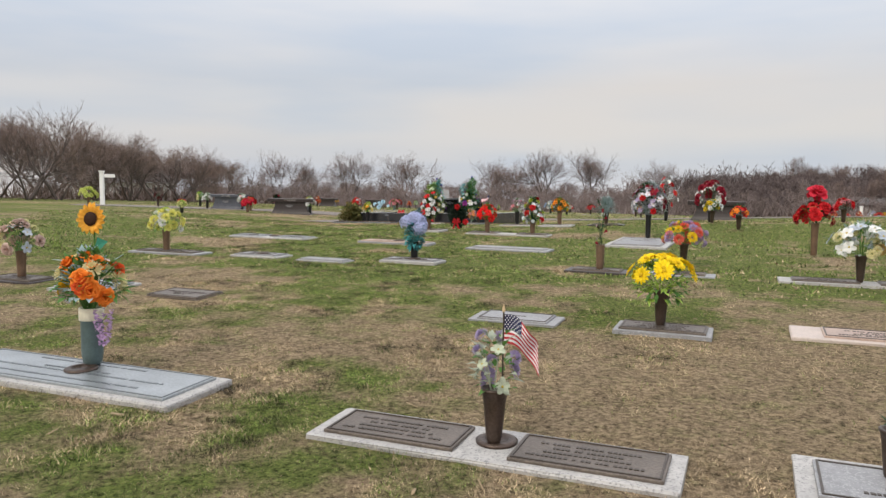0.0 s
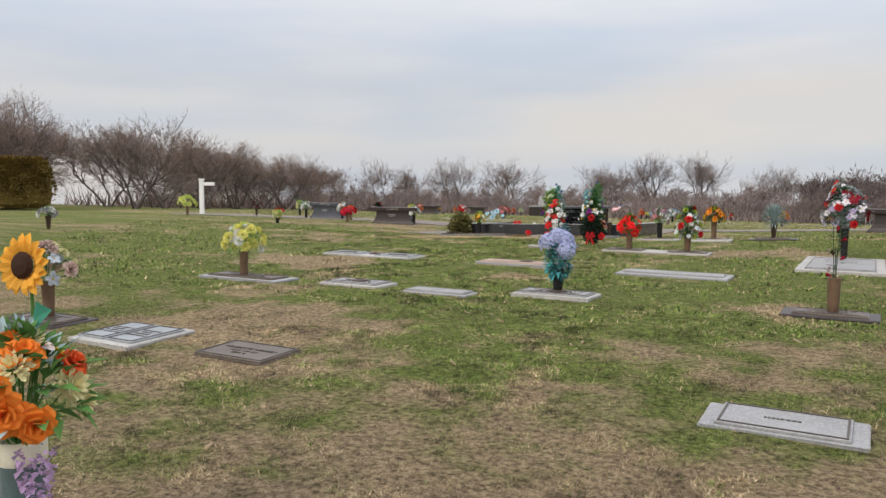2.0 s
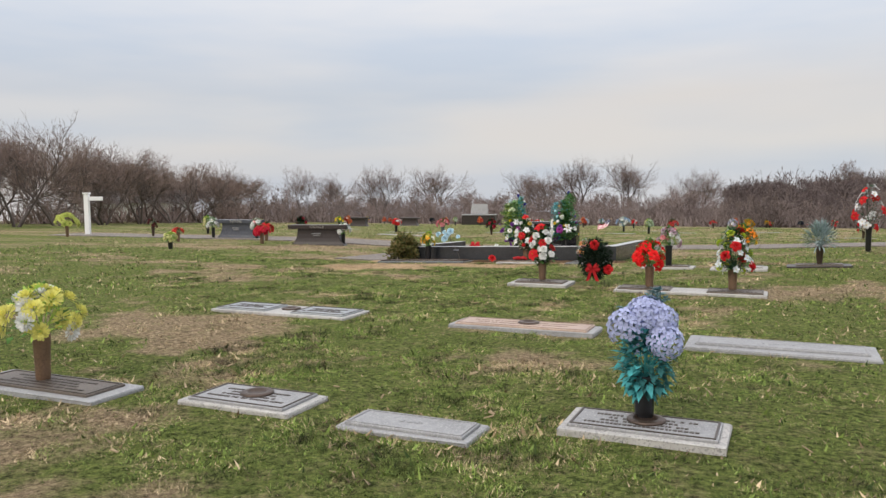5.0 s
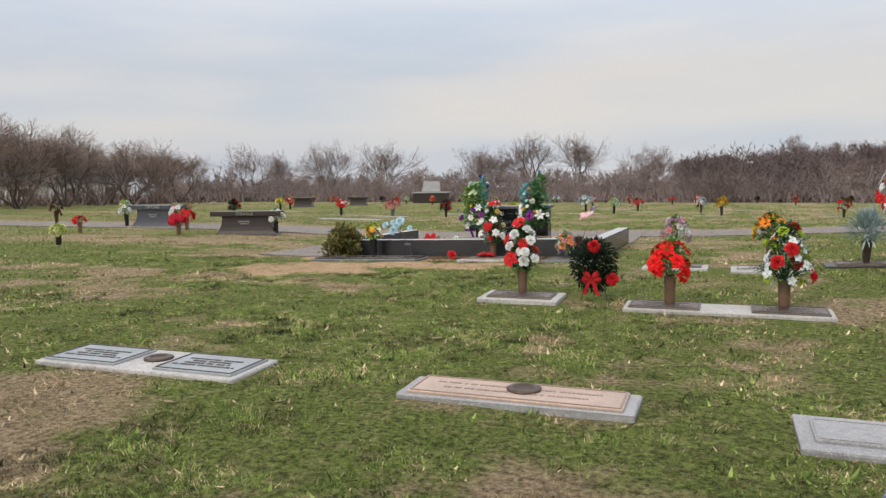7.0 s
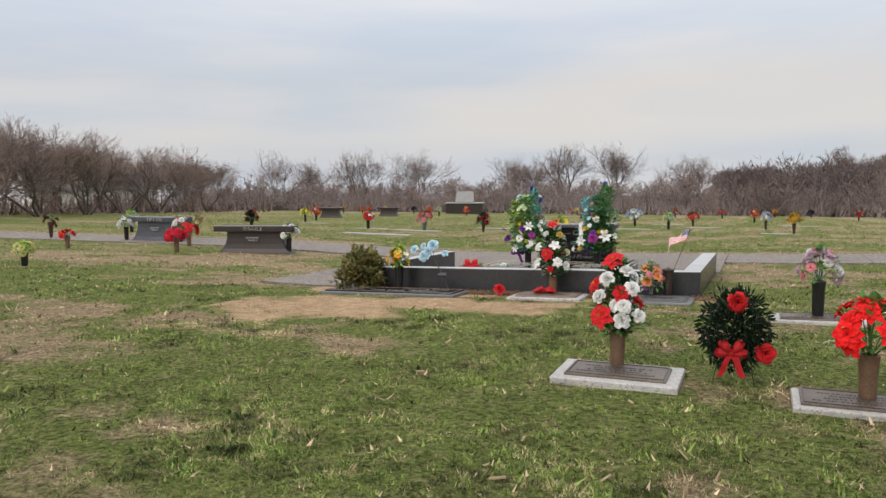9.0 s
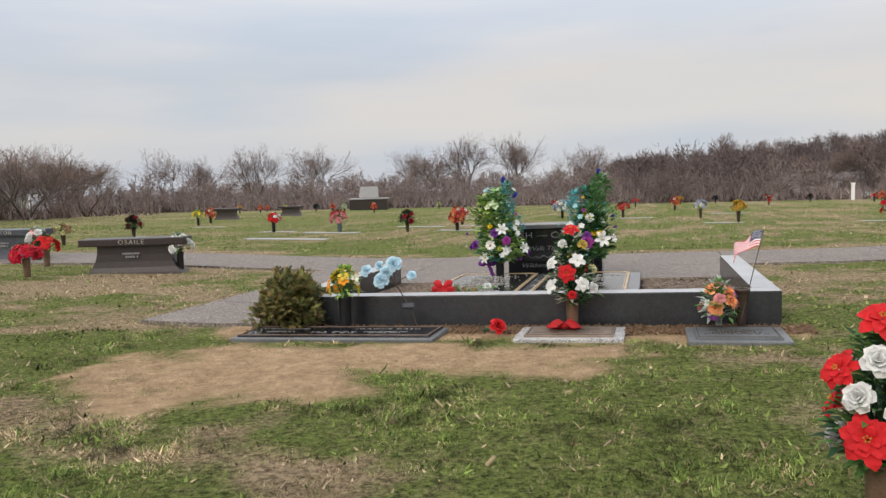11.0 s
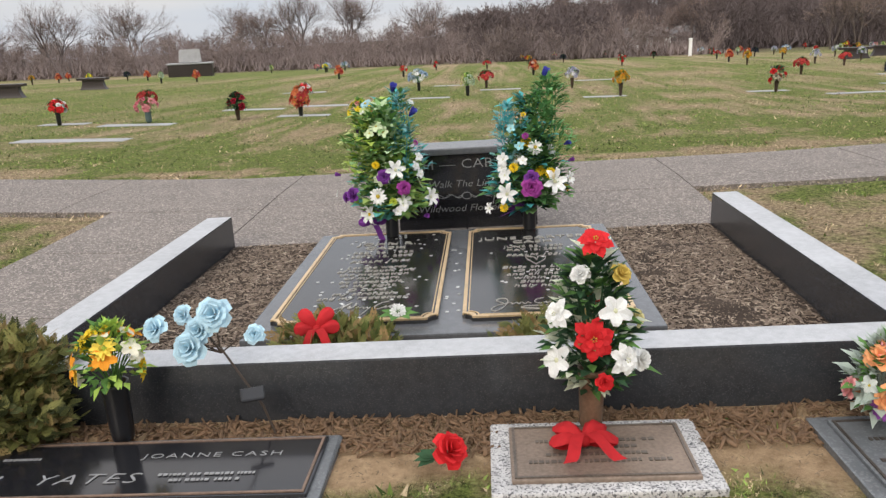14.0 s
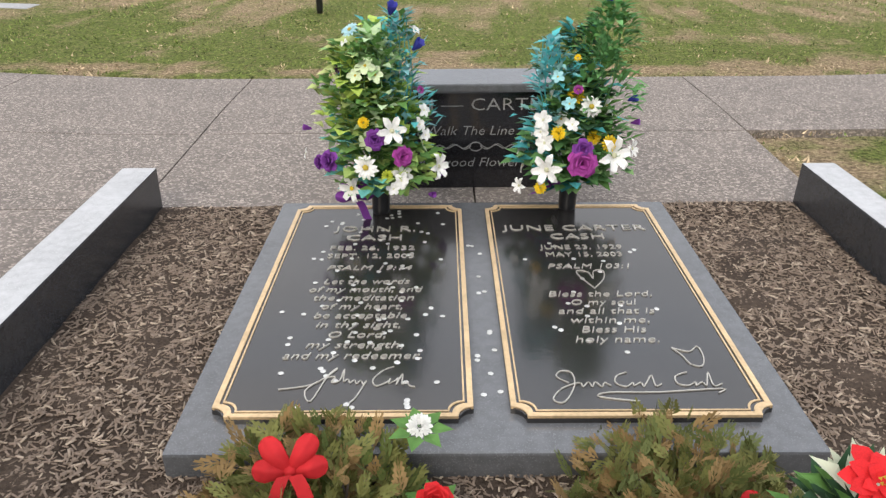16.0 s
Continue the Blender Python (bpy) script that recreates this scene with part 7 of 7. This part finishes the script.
def belt(r):
    y = 92 + 95 * r.uniform() ** 1.5
    x = r.uniform(-0.80 * y - 4, 0.16 * y)
    return x, y, 1.9 + 3.3 * r.uniform() ** 2.2 + 0.016 * (y - 92), r.uniform(0.9, 1.3)


def hill(r):
    y = 105 + 170 * r.uniform()
    x = r.uniform(-0.08 * y, 0.62 * y + 10)
    if y < 122 and abs(x - 14.3 - 0.21 * (y - 121)) < 6:
        x += 14
    return x, y, r.uniform(5.0, 8.0), r.uniform(0.9, 1.2)


woods(400, belt, 61, M_WOODS_HAZE, "far_woods", "band of grey-brown leafless woods beyond the lawn")
woods(480, hill, 62, M_WOODS, "hill_woods", "leafless brown woods covering the hill")


# brushy understorey that closes the woods near the ground
def brush(n, place, seed, mat, name, label, size):
    r = np.random.RandomState(seed)
    vs, fs = [], []
    P = np.array([place(r)[:2] for _ in range(n)])
    z = land(P[:, 0], P[:, 1])
    k = 40
    c = np.repeat(np.stack([P[:, 0], P[:, 1], z], -1), k, 0)
    m = len(c)
    a, el, ln = r.uniform(0, 6.28, m), r.uniform(0.1, 1.3, m), size * r.uniform(0.5, 1.2, m)
    d = np.stack([np.cos(a) * np.cos(el), np.sin(a) * np.cos(el), np.sin(el)], -1) * ln[:, None]
    b = c + np.stack([r.normal(0, size * 0.35, m), r.normal(0, size * 0.35, m), np.zeros(m)], -1)
    s = np.stack([-np.sin(a), np.cos(a), np.zeros(m)], -1) * (0.03 + 0.04 * r.uniform(size=m))[:, None]
    v = np.stack([b - s, b + s, b + d], 1).reshape(-1, 3)
    me = bpy.data.meshes.new(name)
    fast_mesh(me, v, np.arange(m * 3).reshape(-1, 3))
    me.materials.append(mat)
    return tagged(new(name, me), label, "brush", "", "stuff")


def rear(r):
    y = r.uniform(185, 270)
    return r.uniform(-0.85 * y, 0.1 * y), y, r.uniform(4.6, 7.2), r.uniform(0.8, 1.1)


woods(130, rear, 63, M_WOODS_HAZE, "rear_woods", "distant taller leafless trees on the skyline")
brush(1300, belt, 71, M_WOODS_HAZE, "far_brush", "leafless brown brush under the far woods", 1.7)
brush(2600, hill, 72, M_WOODS, "hill_brush", "leafless brown brush on the hillside", 3.2)
brush(50, lambda r: (r.uniform(-56, -46) - 2, r.uniform(40, 70)), 73, M_TWIG, "row_brush", "tangled brush behind the tree row", 2.2)


# clipped hedge far off
hd = thing("hedge", pose(-36.5, 21.0, ground_z(-36.5, 21.0), 0, 0, 66), "large clipped bronze-green hedge with rounded ends", "hedge")
buf = Buf()
r = random.Random(4)
for k in range(9000):
    u, a = r.uniform(-1, 1), r.uniform(0, math.pi)
    ex = 4.2
    sx = ex * u
    end = max(0.0, abs(u) - 0.86) / 0.14
    rad = math.sqrt(max(0.05, 1 - end * end * 0.8))
    p = Vector((sx, math.copysign(abs(math.cos(a)) ** 0.5, math.cos(a)) * 1.1 * rad, (abs(math.sin(a)) ** 0.45) * 2.25 * rad)) * r.uniform(0.93, 1.01)
    leaf(buf, p, (r.uniform(-1, 1), math.cos(a) + r.uniform(-0.6, 0.6), math.sin(a) + r.uniform(-0.5, 0.7)), (0, 0, 1), 0.2, 0.06)
child("foliage", buf.mesh("foliage", [M_HEDGE]), hd)
bm = block(-4.0, 4.0, -1.0, 1.0, 0, 2.1, 0.5, 3)
part("inner_growth", bm, M_HEDGE, hd)


# ---- grass blades and litter ----
def clear_of_stone(x, y):
    ok = ~((x > -10.8) & (x < -6.35) & (y > 19.78) & (y < 24.4))
    ok &= ~((y > 24.34) & (y < 26.23))
    ok &= ~((x > -12.28) & (x < -10.7) & (y > 19.92) & (y < 24.4))
    for x0, x1, y0, y1 in BLOCKS:
        ok &= ~((x > x0 + 0.010) & (x < x1 - 0.010) & (y > y0 + 0.010) & (y < y1 - 0.010))
    return ok


def by_stone(x, y):
    """One at a marker's edge, fading out over a hand's width: trimmed turf dries there."""
    near = np.zeros(len(x))
    for x0, x1, y0, y1 in BLOCKS:
        gap = np.hypot(np.maximum(np.maximum(x0 - x, x - x1), 0), np.maximum(np.maximum(y0 - y, y - y1), 0))
        near = np.maximum(near, np.clip(1 - gap / 0.16, 0, 1))
    return near


def grass(n, region, hgt, wid, seed, name, label, swing=3.2):
    r = np.random.RandomState(seed)
    x, y = region(r, n)
    turned = lambda u, v: (0.83 * u + 0.55 * v, 0.83 * v - 0.55 * u)
    tuft = patchy(*turned(x, y), 0.10, 31) * 0.55 + patchy(*turned(y, x), 0.33, 32) * 0.45
    ok = clear_of_stone(x, y) & (r.uniform(size=n) > bare(x, y) * 0.985) & (r.uniform(size=n) < 0.35 + 0.9 * tuft)
    x, y, tuft = x[ok], y[ok], tuft[ok]
    m = len(x)
    st = straw(x, y)
    clump = 0.5 * patchy(*turned(x, y), 0.13, 35) + 0.5 * patchy(*turned(y, x), 0.06, 38)
    pick = np.where(r.uniform(size=m) < np.clip(0.26 + 0.74 * st + (clump - 0.5) * 1.3 + 0.45 * by_stone(x, y), 0.03, 0.97), 1.0, 0.0)
    tone = np.clip(1.0 + swing * (0.55 * patchy(*turned(x, y), 0.06, 36) + 0.45 * patchy(*turned(y, x), 0.21, 37) - 0.5), 0.14, 1.55)
    z = land(x, y) - 0.008
    a = r.uniform(0, 2 * np.pi, m)
    lean = np.where(pick > 0.5, r.uniform(0.6, 1.4, m), r.uniform(0.35, 1.3, m))
    h = hgt * r.uniform(0.5, 1.3, m) * (0.38 + 1.2 * tuft ** 1.3)
    d = np.stack([np.cos(a) * np.sin(lean), np.sin(a) * np.sin(lean), np.cos(lean)], -1)
    b = a + r.uniform(-1.2, 1.2, m) + np.pi / 2
    s = np.stack([np.cos(b), np.sin(b), np.zeros(m)], -1) * (wid * r.uniform(0.6, 1.3, m))[:, None]
    c = np.stack([x, y, z], -1)
    v = np.stack([c - s, c + s, c + d * h[:, None]], 1).reshape(-1, 3)
    me = bpy.data.meshes.new(name)
    fast_mesh(me, v, np.arange(m * 3).reshape(-1, 3))
    lay = me.color_attributes.new("wear", "FLOAT_COLOR", "POINT")
    col = np.zeros((m * 3, 4), np.float32)
    col[:, 0], col[:, 1], col[:, 3] = np.repeat(pick, 3), np.repeat(tone, 3), 1
    lay.data.foreach_set("color", col.ravel())
    me.materials.append(M_BLADE)
    return tagged(new(name, me), label, "grass", "", "stuff")


def near_strip(r, n):
    """Turf beside the line walked."""
    t = r.uniform(0, 1, n)
    y = 1.2 + 18.6 * t
    x = -0.6 - 8.9 * np.clip((y - 1.0) / 17.0, 0, 1) ** 1.05 + r.normal(0, 2.2, n)
    return x, y


def mid_field(r, n):
    return r.uniform(-17, 5, n), r.uniform(1.5, 31, n)


def far_field(r, n):
    y = r.uniform(9, 62, n)
    return r.uniform(-0.75 * y - 6, 0.3 * y + 6), y


grass(1450000, near_strip, 0.035, 0.0020, 81, "grass_near", "short winter grass of green and straw blades")
grass(640000, mid_field, 0.032, 0.0034, 82, "grass_mid", "short winter grass of green and straw blades", 2.7)
grass(330000, far_field, 0.052, 0.012, 83, "grass_far", "short winter grass of green and straw blades", 1.3)

front = lambda x, y: clear_of_stone(x, y)
gland = lambda x, y: land(x, y)
chips(2300, -10.9, -6.2, 19.46, 19.81, gland, 0.055, M_DEADLEAF, "dead_leaves", "curled brown dead leaves drifted along the kerb", 8, front, 0.7)
chips(420, -12, 3, 2.2, 19.4, gland, 0.05, cloth((0.42, 0.32, 0.2), 0.9), "fallen_leaves", "scattered dry leaves on the lawn", 9, front, 0.6)
chips(9000, -11.3, -6.4, 17.3, 19.8, gland, 0.015, cloth((0.30, 0.22, 0.14), 0.9), "earth_crumbs", "crumbs of dry earth and straw on the worn patch", 10, lambda x, y: front(x, y) & (bare(x, y) > 0.35), 0.7)
